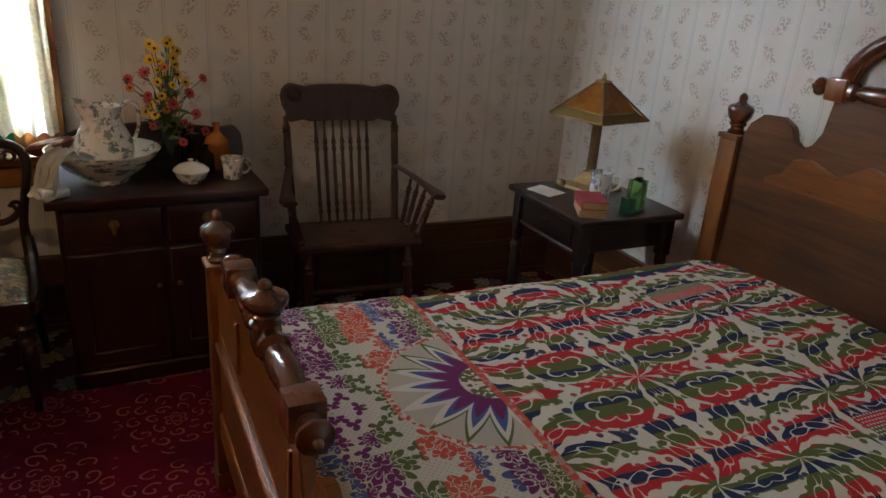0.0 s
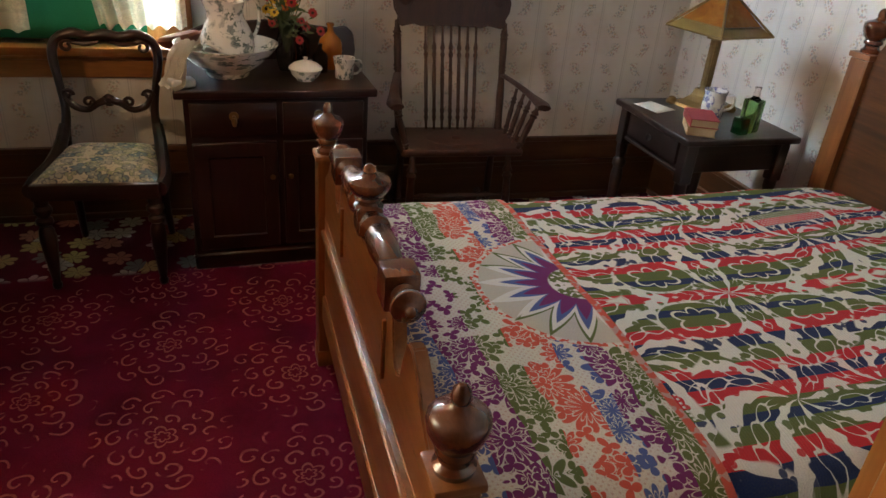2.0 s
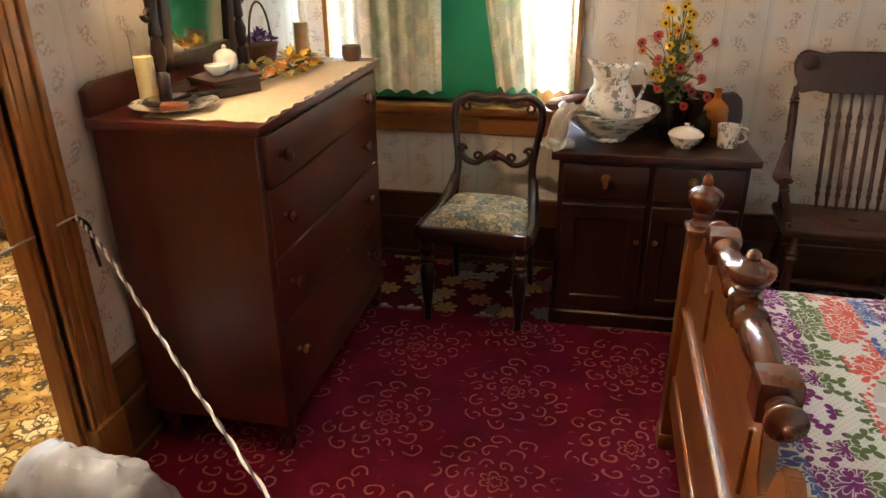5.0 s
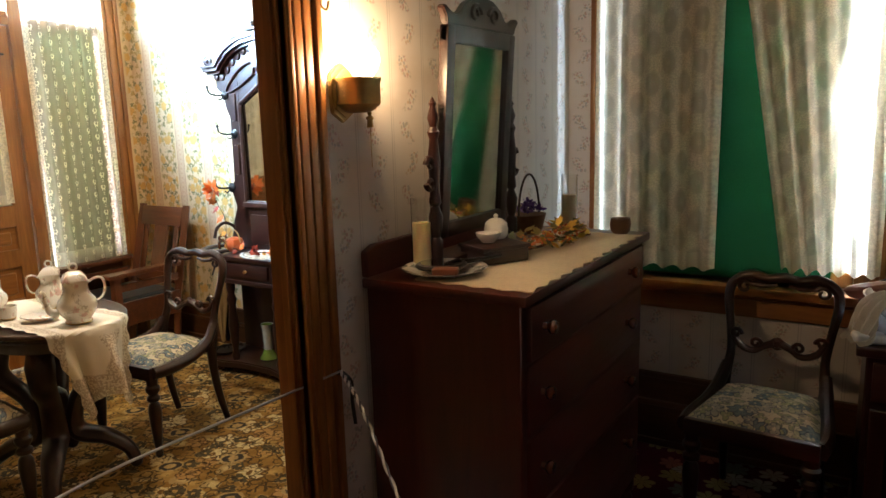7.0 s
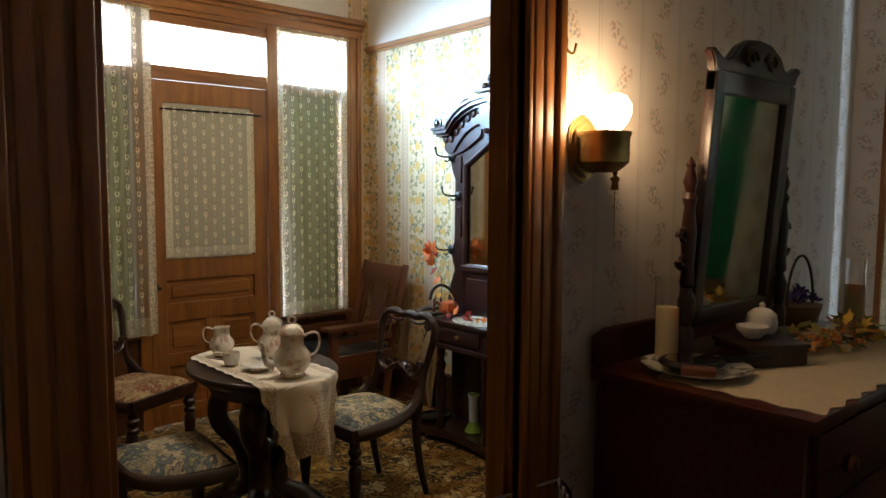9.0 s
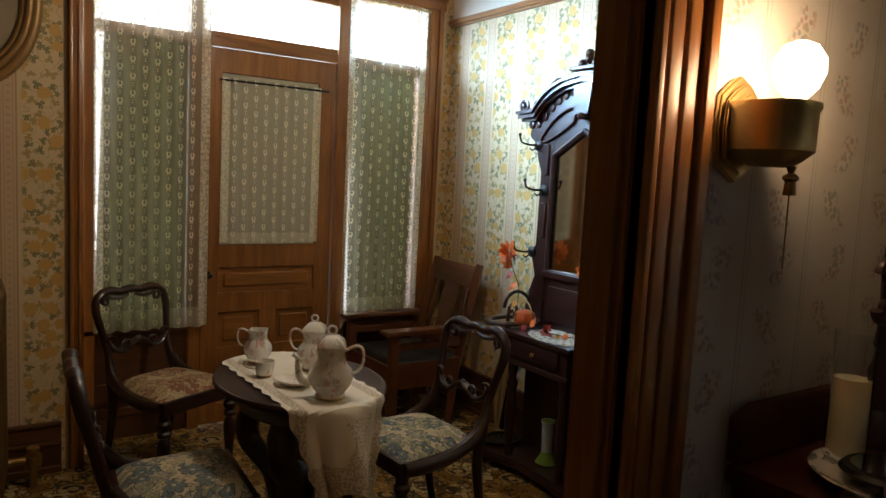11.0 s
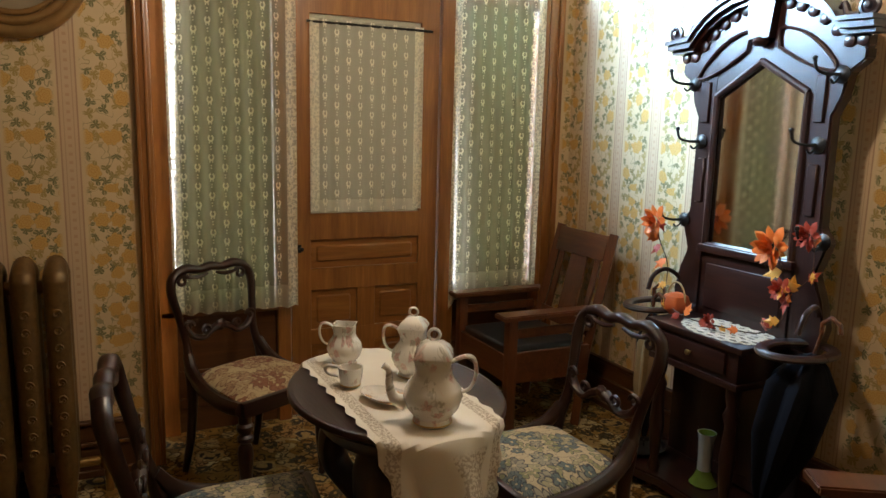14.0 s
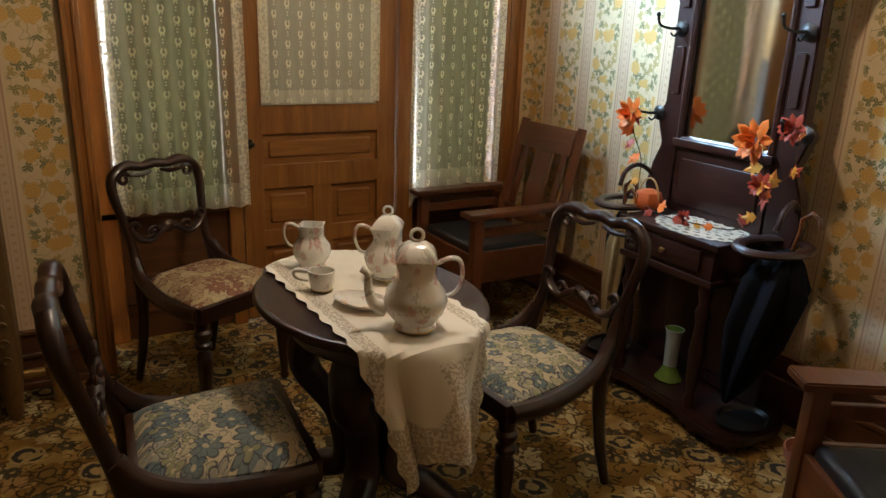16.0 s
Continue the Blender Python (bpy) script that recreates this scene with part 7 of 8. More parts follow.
one("rope_hook", bm, DARK_METAL, pose(0, 0, 0), "dark iron eye hook with a frayed cord end on the casing", "hook")

def plastic_bundle():
    """Loosely bundled sheeting with a rounded crumpled top."""
    bm = B()
    line = spline([(-1.40, 1.38, 0.02), (-1.375, 1.38, 0.24), (-1.33, 1.39, 0.305), (-1.24, 1.39, 0.305), (-1.14, 1.39, 0.292), (-1.05, 1.38, 0.272), (-1.0, 1.38, 0.22), (-0.97, 1.38, 0.02)], 8)
    rows = []
    for i, p in enumerate(line):
        row = []
        for j in range(19):
            g = math.pi * j / 18
            f = math.sin(g) ** 0.55
            crease = 0.014 * noise.noise((p.x * 14, j * 0.7, 2.0)) + 0.007 * noise.noise((p.x * 40, j * 1.9, 5.0))
            row.append(bm.verts.new((p.x + crease, p.y - 0.11 * math.cos(g) + crease, max(0.003, p.z * f + crease * f))))
        rows.append(row)
    for p, q in zip(rows, rows[1:]):
        for j in range(18):
            bm.faces.new((p[j], p[j + 1], q[j + 1], q[j]))
    bmesh.ops.solidify(bm, geom=bm.faces[:], thickness=0.002)
    return one("plastic_sheeting", bm, plain("crumpled_pale_plastic", (0.66, 0.69, 0.74), 0.24, 0, 18, 0.25, 0.5), pose(0, 0, 0), "crumpled pale plastic sheeting bundled on the floor by the doorway", "plastic sheet")


plastic_bundle()

# ---- parlour: chairs ----
GROUP_C = "chairs round the tea table"
balloon_chair(pose(-4.10, 1.655, 0, 0, 0, 116), SEAT_ROSE, "dark mahogany balloon-back chair with a rose flowered seat", GROUP_C)
balloon_chair(pose(-3.03, 2.345, 0, 0, 0, 4), SEAT_BLUE, "dark mahogany balloon-back chair with a blue flowered seat", GROUP_C)
balloon_chair(pose(-3.02, 1.42, 0, 0, 0, 176), SEAT_BLUE, "mahogany balloon-back chair with a blue flowered seat, tucked to the table", GROUP_C)


def mission_chair(m, label):
    """Slatted armchair; it faces -y."""
    c = thing("armchair", m, label, "armchair", "slatted oak armchairs")
    for s in (-1, 1):
        bm = B()
        box(bm, s * 0.255 - 0.024, s * 0.255 + 0.024, -0.27, -0.222, 0.0, 0.585, 0.004, 2)
        part("front_leg", bm, MISSION, c)
        bm = B()
        tube(bm, [(s * 0.235, 0.16, 0.0), (s * 0.235, 0.20, 0.36), (s * 0.225, 0.345, 0.955)], 0.030, 4)
        part("back_post", bm, MISSION, c)
        bm = B()
        prism(bm, [(s * 0.255 - 0.052, -0.31), (s * 0.255 + 0.052, -0.31), (s * 0.255 + 0.045, 0.20), (s * 0.255 - 0.03, 0.26)], 0.585, 0.61, "z")
        part("arm", soften(bm, 0.005), MISSION_X, c, "flat oak arm")
        for z0, z1 in ((0.27, 0.42), (0.49, 0.535)):
            bm = B()
            box(bm, s * 0.255 - 0.01, s * 0.255 + 0.01, -0.23, 0.20, z0, z1, 0.003)
            part("side_rail", bm, MISSION_X, c)
    bm = B()
    box(bm, -0.235, 0.235, -0.262, -0.238, 0.27, 0.40, 0.004)
    part("front_rail", bm, MISSION_X, c)
    bm = B()
    box(bm, -0.232, 0.232, -0.245, 0.20, 0.36, 0.435, 0.03, 4)
    part("seat", bm, LEATHER, c, "black leather seat pad")

    def lean(bm):
        bmesh.ops.transform(bm, matrix=pose(0, 0.205, 0.40) @ pose(0, 0, 0, -13.5, 0, 0), verts=bm.verts)
        return bm
    bm = B()
    box(bm, -0.205, 0.205, -0.012, 0.014, 0.43, 0.56, 0.004, 2)
    part("top_rail", lean(bm), MISSION_X, c)
    bm = B()
    box(bm, -0.205, 0.205, -0.012, 0.014, 0.05, 0.12, 0.004, 2)
    part("lower_rail", lean(bm), MISSION_X, c)
    for x0, x1 in ((-0.175, -0.135), (-0.07, 0.07), (0.135, 0.175)):
        bm = B()
        box(bm, x0, x1, -0.004, 0.008, 0.11, 0.44, 0.002)
        part("slat", lean(bm), MISSION, c)
    return c


mission_chair(pose(-4.275, 3.06, 0, 0, 0, 0), "brown oak slatted armchair with a black leather seat, in the corner")
mission_chair(pose(-1.985, 2.83, 0, 0, 0, -32), "brown oak slatted armchair with black leather seat, beside hall stand")


# ---- parlour: tea table ----
def tea_table():
    t = thing("tea_table", pose(-3.045, 1.85, 0, 0, 0, 4), "oval mahogany pedestal tea table with scrolled legs", "table")
    a, b = 0.365, 0.29
    bm = B()
    lathe(bm, [(0.001, 0.675), (0.86, 0.675), (0.875, 0.685), (0.90, 0.688), (0.95, 0.70), (1.0, 0.708), (1.0, 0.716), (0.985, 0.722), (0.95, 0.724), (0.93, 0.721), (0.001, 0.721)], 64)
    for v in bm.verts:
        v.co.x *= a
        v.co.y *= b
    part("tabletop", bm, MAHOGANY, t, "oval top with a moulded rim")
    bm = B()
    lathe(bm, [(0.001, 0.62), (0.70, 0.62), (0.72, 0.64), (0.72, 0.675), (0.001, 0.675)], 40)
    for v in bm.verts:
        v.co.x *= a
        v.co.y *= b
    part("apron", bm, MAHOG_Z, t)
    for k in range(4):
        ang = radians(45 + 90 * k)
        d = Vector((math.cos(ang), math.sin(ang) * 0.9, 0))
        bm = B()
        tube(bm, spline([d * 0.15 + Vector((0, 0, 0.64)), d * 0.20 + Vector((0, 0, 0.56)), d * 0.195 + Vector((0, 0, 0.47)), d * 0.10 + Vector((0, 0, 0.36)), d * 0.075 + Vector((0, 0, 0.21)), d * 0.20 + Vector((0, 0, 0.16)), d * 0.28 + Vector((0, 0, 0.10)), d * 0.31 + Vector((0, 0, 0.035))], 7),
             [0.045, 0.056, 0.050, 0.044, 0.052, 0.046, 0.036, 0.034], 12, 0.75)
        bmesh.ops.create_uvsphere(bm, u_segments=12, v_segments=8, radius=0.028, matrix=Matrix.Translation(d * 0.31 + Vector((0, 0, 0.028))))
        part("leg", bm, MAHOG_Z, t, "scrolled mahogany leg")
    bm = B()
    lathe(bm, [(0.0, 0.24), (0.012, 0.245), (0.02, 0.27), (0.045, 0.29), (0.06, 0.33), (0.05, 0.38), (0.03, 0.40), (0.0, 0.41)], 16)
    part("hub", bm, MAHOG_Z, t)
    return t


tea_table()


def lace_linen():
    """Linen with lace insertions along both borders, running along local x."""
    t = Tree("linen_with_lace_borders")
    x, y, z = t.sep()
    e = t.size(y)
    band = t.mul(t.step(e, 0.122, 0.125), t.step(e, 0.160, 0.156))
    net = t.step(t.noise(150, t.vec(x, y, z), 2), 0.46, 0.54)
    drop = t.step(z, -0.03, -0.05)
    lozx = t.size(t.sub(y, 0.045))
    wave = t.mul(t.op("SINE", t.mul(z, 42.0)), 0.012)
    panel = t.mul(drop, t.most(t.step(t.add(lozx, wave), 0.045, 0.041), t.step(z, -0.185, -0.195)))
    open_ = t.most(t.mul(band, net), t.mul(panel, t.step(t.noise(130, t.vec(x, y, z), 2), 0.44, 0.54)))
    c = t.mix(t.mul(t.most(band, panel), 0.25), (0.82, 0.78, 0.70), (0.62, 0.55, 0.43))
    c = t.mix(t.mul(open_, 0.58), c, (0.30, 0.23, 0.15))
    weave = t.noise(320, None, 1)
    return t.done(c, 0.9, 0, t.add(weave, t.mul(open_, -1.0)), 0.3, 0.001, Specular_IOR_Level=0.1)


def table_runner():
    """A runner along the table, hanging down at the near end, with a little at the far end."""
    q = thing("table_runner", pose(-3.045, 1.84, 0.7275, 0, 0, 2), "white linen runner with lace borders hanging over the tea table", "tablecloth")
    a, b, half = 0.365, 0.29, 0.175
    n, m = 66, 36

    def at(i, j):
        s, y = -0.40 + 1.07 * i / n, -half + 2 * half * j / m
        lim = a * math.sqrt(max(0.05, 1 - (y / b) ** 2)) + 0.004
        sc = 0.006 * math.sin(i * 1.3) if j in (0, m) else 0.0
        over, sg, r = abs(s) - lim, (1 if s > 0 else -1), 0.02
        if over <= 0:
            return (s, y + sc, 0.0006 * math.sin(i * 0.9) * math.cos(j * 0.7))
        if over < r * 1.57:
            ang = over / r
            return (sg * (lim + r * math.sin(ang)), y + sc, -r * (1 - math.cos(ang)))
        fall = over - r * 1.57
        f = j / m
        grip = min(1, fall / 0.16)
        wave = (0.030 * math.sin(f * 3.6 * math.pi + 1.9) + 0.010 * math.sin(f * 8 * math.pi)) * grip
        side = 0.018 * math.sin(f * 3.6 * math.pi + 0.4) * grip
        return (sg * (lim + r + wave + 0.06 * fall), y * (1 - 1.15 * fall) + 0.10 * fall + side + sc, -r - fall * (0.95 + 0.18 * abs(f - 0.45)))
    for name, j0, j1, words in (("lace_border", 0, 7, "cream lace border"), ("linen_panel", 7, 29, ""), ("lace_border", 29, 36, "cream lace border")):
        bm = B()
        rows = [[bm.verts.new(at(i, j)) for j in range(j0, j1 + 1)] for i in range(n + 1)]
        for p, r in zip(rows, rows[1:]):
            for k in range(j1 - j0):
                bm.faces.new((p[k], r[k], r[k + 1], p[k + 1]))
        part(name, bm, RUNNER, q, words)
    return q


RUNNER = lace_linen()
table_runner()
ZTT = 0.7315


def square_neck(bm, z0, soft=1.0):
    """Makes the upper part of a vessel four-cornered."""
    for v in bm.verts:
        if v.co.z > z0:
            k = min(1, (v.co.z - z0) / 0.04) * soft
            r = math.hypot(v.co.x, v.co.y)
            if r > 1e-4:
                a = math.atan2(v.co.y, v.co.x)
                sq = r / max(abs(math.cos(a)), abs(math.sin(a))) * 0.88
                f = (1 - k) + k * sq / r
                v.co.x, v.co.y = v.co.x * f, v.co.y * f


def tea_vessel(name, at, turn, k, label, category, lid=True, spout=False, prof=None, wide=1.12):
    q = thing(name, pose(*at, 0, 0, turn), label, category, "tea service on the table")
    prof = prof or [(0.0005, 0), (0.042, 0), (0.044, 0.006), (0.040, 0.014), (0.058, 0.04), (0.066, 0.068), (0.061, 0.092), (0.046, 0.114), (0.0415, 0.126), (0.043, 0.142), (0.047, 0.170)]
    square = prof[-1][1] > 0.1
    prof = [(r * k * wide, z * k) for r, z in prof]
    top = prof[-1]
    bm = B()
    inner = [(max(r - 0.004, 0.001), z) for r, z in reversed(prof[1:])]
    inner[-1] = (inner[-1][0], prof[1][1] + 0.004)
    lathe(bm, prof + inner + [(0.0005, prof[1][1] + 0.004)], 32)
    if square:
        square_neck(bm, prof[-3][1])
    part("body", bm, CHINA, q)
    bm = B()
    lathe(bm, [(prof[1][0] + 0.0005, 0.0), (prof[1][0] + 0.003, 0.003), (prof[1][0] + 0.0015, 0.006)], 28)
    part("gilt_foot", bm, GILT, q)
    if lid:
        bm = B()
        r = top[0]
        lathe(bm, [(r * 1.02, top[1]), (r * 1.0, top[1] + 0.004), (r * 0.80, top[1] + 0.020 * k), (r * 0.45, top[1] + 0.034 * k), (0.004, top[1] + 0.038 * k)], 32)
        square_neck(bm, top[1] - 0.05, 0.9)
        ring = [(0, 0.014 * k * math.cos(a), top[1] + 0.052 * k + 0.014 * k * math.sin(a)) for a in np.linspace(0, 2 * math.pi, 20)]
        tube(bm, ring, 0.0042 * k, 8)
        part("lid", bm, CHINA, q, "domed lid with a ring knob")
    bm = B()
    h = top[1]
    tube(bm, spline([(0, top[0] * 0.86, h * 0.92), (0, top[0] + 0.024 * k, h * 1.0), (0, top[0] + 0.046 * k, h * 0.96), (0, top[0] + 0.052 * k, h * 0.74), (0, top[0] + 0.036 * k, h * 0.52), (0, top[0] * 0.98, h * 0.44)], 6), [0.007 * k, 0.0075 * k, 0.007 * k, 0.006 * k, 0.0055 * k], 10, 0.8)
    part("handle", bm, CHINA, q)
    if spout:
        bm = B()
        tube(bm, spline([(0, -0.066 * k, h * 0.26), (0, -0.096 * k, h * 0.34), (0, -0.108 * k, h * 0.54), (0, -0.110 * k, h * 0.74), (0, -0.124 * k, h * 0.82)], 6), [0.02 * k, 0.015 * k, 0.010 * k, 0.0075 * k, 0.008 * k], 12)
        part("spout", bm, CHINA, q)
    return q


tea_vessel("teapot", (-2.775, 1.845, ZTT), -118 + 90, 1.0, "tall white china teapot painted with pink roses", "teapot", True, True)
tea_vessel("sugar_pot", (-3.105, 1.93, ZTT), 145, 0.86, "white rose-painted china sugar pot with a ring lid", "sugar bowl")
tea_vessel("creamer", (-3.275, 1.775, ZTT), 150, 0.74, "small white rose-painted china cream jug", "creamer", False)
tea_vessel("teacup", (-3.09, 1.735, ZTT), 150, 0.72, "white rose-painted china teacup", "teacup", False, False, [(0.0005, 0), (0.036, 0), (0.038, 0.006), (0.044, 0.03), (0.047, 0.06), (0.049, 0.075)], 1.0)
sweet = vessel("china_dish", [(0.0005, 0), (0.035, 0), (0.038, 0.003), (0.065, 0.016), (0.068, 0.020)], china("gold_rose_china", (0.60, 0.32, 0.06), (0.50, 0.25, 0.20)), (-2.945, 1.785, ZTT), "small oval white china dish with gold flowers", "dish", 32, "tea service on the table", 0.003, 0.03, 30)
sweet.scale = (1.15, 0.75, 1)


# ---- parlour: hall stand ----
def hall_stand():
    h = thing("hall_stand", pose(-3.19, YH - 0.085, 0), "carved dark mahogany hall stand with mirror, hooks and umbrella rings", "hall stand")
    # frame of the tall back
    yb = -0.10
    for s in (-1, 1):
        bm = B()
        half = [(0.205, 0.70), (0.335, 0.70), (0.36, 0.80), (0.335, 0.90), (0.30, 0.98), (0.325, 1.05), (0.34, 1.10), (0.305, 1.14), (0.30, 1.52), (0.33, 1.58), (0.345, 1.66), (0.40, 1.70), (0.40, 1.74), (0.205, 1.74)]
        prism(bm, [(s * x, z) for x, z in half], yb, yb + 0.05)
        soften(bm, 0.006, 2)
        box(bm, min(s * 0.235, s * 0.275), max(s * 0.235, s * 0.275), yb - 0.010, yb + 0.01, 1.18, 1.36, 0.004)
        box(bm, min(s * 0.235, s * 0.275), max(s * 0.235, s * 0.275), yb - 0.010, yb + 0.01, 1.50, 1.66, 0.004)
        part("stile", bm, MAHOG_Z, h, "shaped upright with raised panels")
    bm = B()
    box(bm, -0.225, 0.225, yb, yb + 0.05, 0.70, 1.0, 0.004)
    box(bm, -0.18, 0.18, yb - 0.010, yb + 0.01, 0.76, 0.94, 0.006, 2)
    box(bm, -0.225, 0.225, yb - 0.022, yb + 0.03, 0.985, 1.015, 0.006, 2)
    part("lower_panel", bm, MAHOGANY, h)
    bm = B()
    box(bm, -0.32, 0.32, yb, yb + 0.02, 0.09, 0.70, 0.003)
    box(bm, -0.15, 0.15, yb - 0.006, yb + 0.01, 0.14, 0.64, 0.004)
    part("lower_back", bm, MAHOG_Z, h, "plain dark back panel under the drawer")
    # mirror with a gabled head
    bm = B()
    prism(bm, [(-0.20, 1.02), (0.20, 1.02), (0.20, 1.60), (0.0, 1.715), (-0.20, 1.60)], yb + 0.012, yb + 0.018)
    mir = part("mirror_glass", bm, MIRROR, h, "bevelled mirror with a gabled head")
    bm = B()
    edge = [(-0.205, yb, 1.01), (-0.205, yb, 1.602), (0, yb, 1.722), (0.205, yb, 1.602), (0.205, yb, 1.01), (-0.205, yb, 1.01)]
    for p, q in zip(edge, edge[1:]):
        tube(bm, [p, q], 0.014, 8)
    part("mirror_moulding", bm, MAHOGANY, h)
    # pediment
    bm = B()
    top = [(-0.40, 1.74), (-0.20, 1.60), (0, 1.722), (0.20, 1.60), (0.40, 1.74), (0.40, 1.785), (0.325, 1.79), (0.25, 1.87), (0.14, 1.925), (0.0, 1.945), (-0.14, 1.925), (-0.25, 1.87), (-0.325, 1.79), (-0.40, 1.785)]
    prism(bm, top, yb + 0.002, yb + 0.045)
    soften(bm, 0.004, 2)
    ped = part("pediment", bm, MAHOGANY, h, "arched pediment with a scalloped border")
    bm = B()
    side = [(0.325, 1.803), (0.30, 1.835), (0.25, 1.882), (0.19, 1.916), (0.12, 1.941), (0.0, 1.957)]
    arc = [(-x, z) for x, z in side] + [(x, z) for x, z in reversed(side[:-1])]
    for out, low, high in ((0.030, -0.022, -0.006), (0.052, -0.006, 0.016), (0.066, 0.016, 0.030)):
        run = [(-0.43 - out * 0.3, 1.798)] + arc + [(0.43 + out * 0.3, 1.798)]
        prism(bm, [(x, z + low) for x, z in run] + [(x, z + high) for x, z in reversed(run)], yb - out, yb + 0.03)
    part("cornice", bm, MAHOGANY, ped)
    for k in range(17):
        f = (k - 8) / 8
        bm = B()
        x = f * 0.385
        z = 1.762 if abs(x) > 0.33 else 1.925 - 0.115 * (x / 0.30) ** 2 - 0.02 * (x / 0.30) ** 4
        if abs(x) < 0.06:
            continue
        lathe(bm, [(0.0, 0), (0.021, 0), (0.021, 0.007), (0.017, 0.010), (0.0, 0.010)], 14, (x, yb + 0.002, z), pose(0, 0, 0, 90, 0, 0))
        lathe(bm, [(0.0, 0), (0.006, 0), (0.004, 0.004), (0.0, 0.004)], 8, (x + 0.024, yb + 0.002, z + 0.014), pose(0, 0, 0, 90, 0, 0))
        part("scallop", bm, MAHOGANY, ped)
    for s in (-1, 1):
        bm = B()
        tube(bm, spline([(s * 0.07, yb - 0.006, 1.765), (s * 0.07, yb - 0.006, 1.83), (s * 0.15, yb - 0.006, 1.815), (s * 0.23, yb - 0.006, 1.765), (s * 0.30, yb - 0.006, 1.69), (s * 0.28, yb - 0.006, 1.672), (s * 0.18, yb - 0.006, 1.705), (s * 0.07, yb - 0.006, 1.765)], 5), 0.006, 6)
        part("raised_bead", bm, MAHOGANY, ped, "raised bead round a sunk field")
        bm = B()
        lathe(bm, [(0.0, 0), (0.034, 0), (0.034, 0.012), (0.026, 0.014), (0.022, 0.008), (0.014, 0.012), (0.010, 0.024), (0.0, 0.026)], 20, (s * 0.415, yb - 0.028, 1.858), pose(0, 0, 0, 90, 0, 0))
        part("rosette", bm, MAHOGANY, ped, "round carved rosette at the cornice's end")
        for run in ([(0.385, 1.83), (0.345, 1.838), (0.327, 1.875), (0.31, 1.862)], [(0.245, 1.912), (0.205, 1.955), (0.165, 1.975), (0.15, 1.958)]):
            bm = B()
            tube(bm, spline([(s * x, yb - 0.03, z) for x, z in run], 5), [0.016, 0.014, 0.010, 0.007], 8)
            part("scroll", bm, MAHOGANY, ped, "carved leaf scroll on the cornice")
    bm = B()
    prism(bm, [(-0.045, 1.80), (0.045, 1.80), (0.065, 1.98), (-0.065, 1.98)], yb - 0.035, yb + 0.03)
    box(bm, -0.075, 0.075, yb - 0.045, yb + 0.035, 1.98, 2.0, 0.005, 2)
    box(bm, -0.085, 0.085, yb - 0.05, yb + 0.04, 2.005, 2.025, 0.005, 2)
    lathe(bm, [(0.0, 0), (0.02, 0.0), (0.03, 0.014), (0.02, 0.03), (0.0, 0.034)], 12, (0, yb - 0.02, 1.775))
    for x, z in ((-0.045, 2.04), (0.045, 2.04), (0.0, 2.06), (0.0, 2.085)):
        bmesh.ops.create_uvsphere(bm, u_segments=12, v_segments=8, radius=0.024, matrix=pose(x, yb, z))
    part("keystone", bm, MAHOGANY, ped, "carved keystone with a crown")
    # hooks
    for x, z, s in ((-0.325, 1.655, -1), (0.325, 1.655, 1), (-0.265, 1.425, -1), (0.265, 1.425, 1), (-0.325, 1.10, -1), (0.325, 1.10, 1)):
        bm = B()
        lathe(bm, [(0.0, 0), (0.028, 0), (0.03, 0.006), (0.02, 0.012), (0.012, 0.016), (0.0, 0.016)], 16, (x, yb, z), pose(0, 0, 0, 90, 0, 0))
        tube(bm, spline([(x, yb - 0.012, z), (x - 0.012, yb - 0.06, z), (x - 0.02, yb - 0.10, z + 0.012), (x - 0.022, yb - 0.112, z + 0.045)], 5), [0.006, 0.005, 0.005, 0.006], 7)
        tube(bm, spline([(x, yb - 0.012, z - 0.004), (x, yb - 0.04, z - 0.028), (x, yb - 0.06, z - 0.018)], 5), 0.004, 7)
        bmesh.ops.create_uvsphere(bm, u_segments=8, v_segments=6, radius=0.009, matrix=pose(x - 0.022, yb - 0.112, z + 0.048))
        part("coat_hook", bm, DARK_METAL, h, "black iron coat hook")
    # box with drawer
    bm = B()
    box(bm, -0.215, 0.215, -0.325, 0.0, 0.56, 0.70, 0.006, 2)
    box(bm, -0.225, 0.225, -0.335, 0.0, 0.56, 0.585, 0.005, 2)
    part("drawer_case", bm, MAHOGANY, h)
    bm = B()
    box(bm, -0.24, 0.24, -0.345, 0.0, 0.70, 0.724, 0.008, 2)
    part("shelf_top", bm, MAHOGANY, h)
    bm = B()
    box(bm, -0.165, 0.165, -0.338, -0.32, 0.605, 0.685, 0.006, 2)
    dr = part("drawer", bm, MAHOGANY, h)
    bm = B()
    knob(bm, (0, -0.338, 0.645), 0.011, "-y")
    part("drawer_knob", bm, BRASS, dr)
    for s in (-1, 1):
        for y in (-0.30, -0.06):
            bm = B()
            lathe(bm, [(0.02, 0), (0.026, 0.03), (0.016, 0.06), (0.024, 0.12), (0.03, 0.22), (0.02, 0.34), (0.03, 0.38), (0.018, 0.41), (0.026, 0.45), (0.026, 0.49)], 14, (s * 0.185, y, 0.075))
            part("leg", bm, MAHOG_Z, h)
    bm = B()
    prism(bm, [(-0.43, -0.30), (-0.36, -0.37), (-0.22, -0.36), (-0.12, -0.33), (0.12, -0.33), (0.22, -0.36), (0.36, -0.37), (0.43, -0.30), (0.44, -0.12), (0.38, 0.0), (-0.38, 0.0), (-0.44, -0.12)], 0.035, 0.078, "z")
    soften(bm, 0.008, 2)
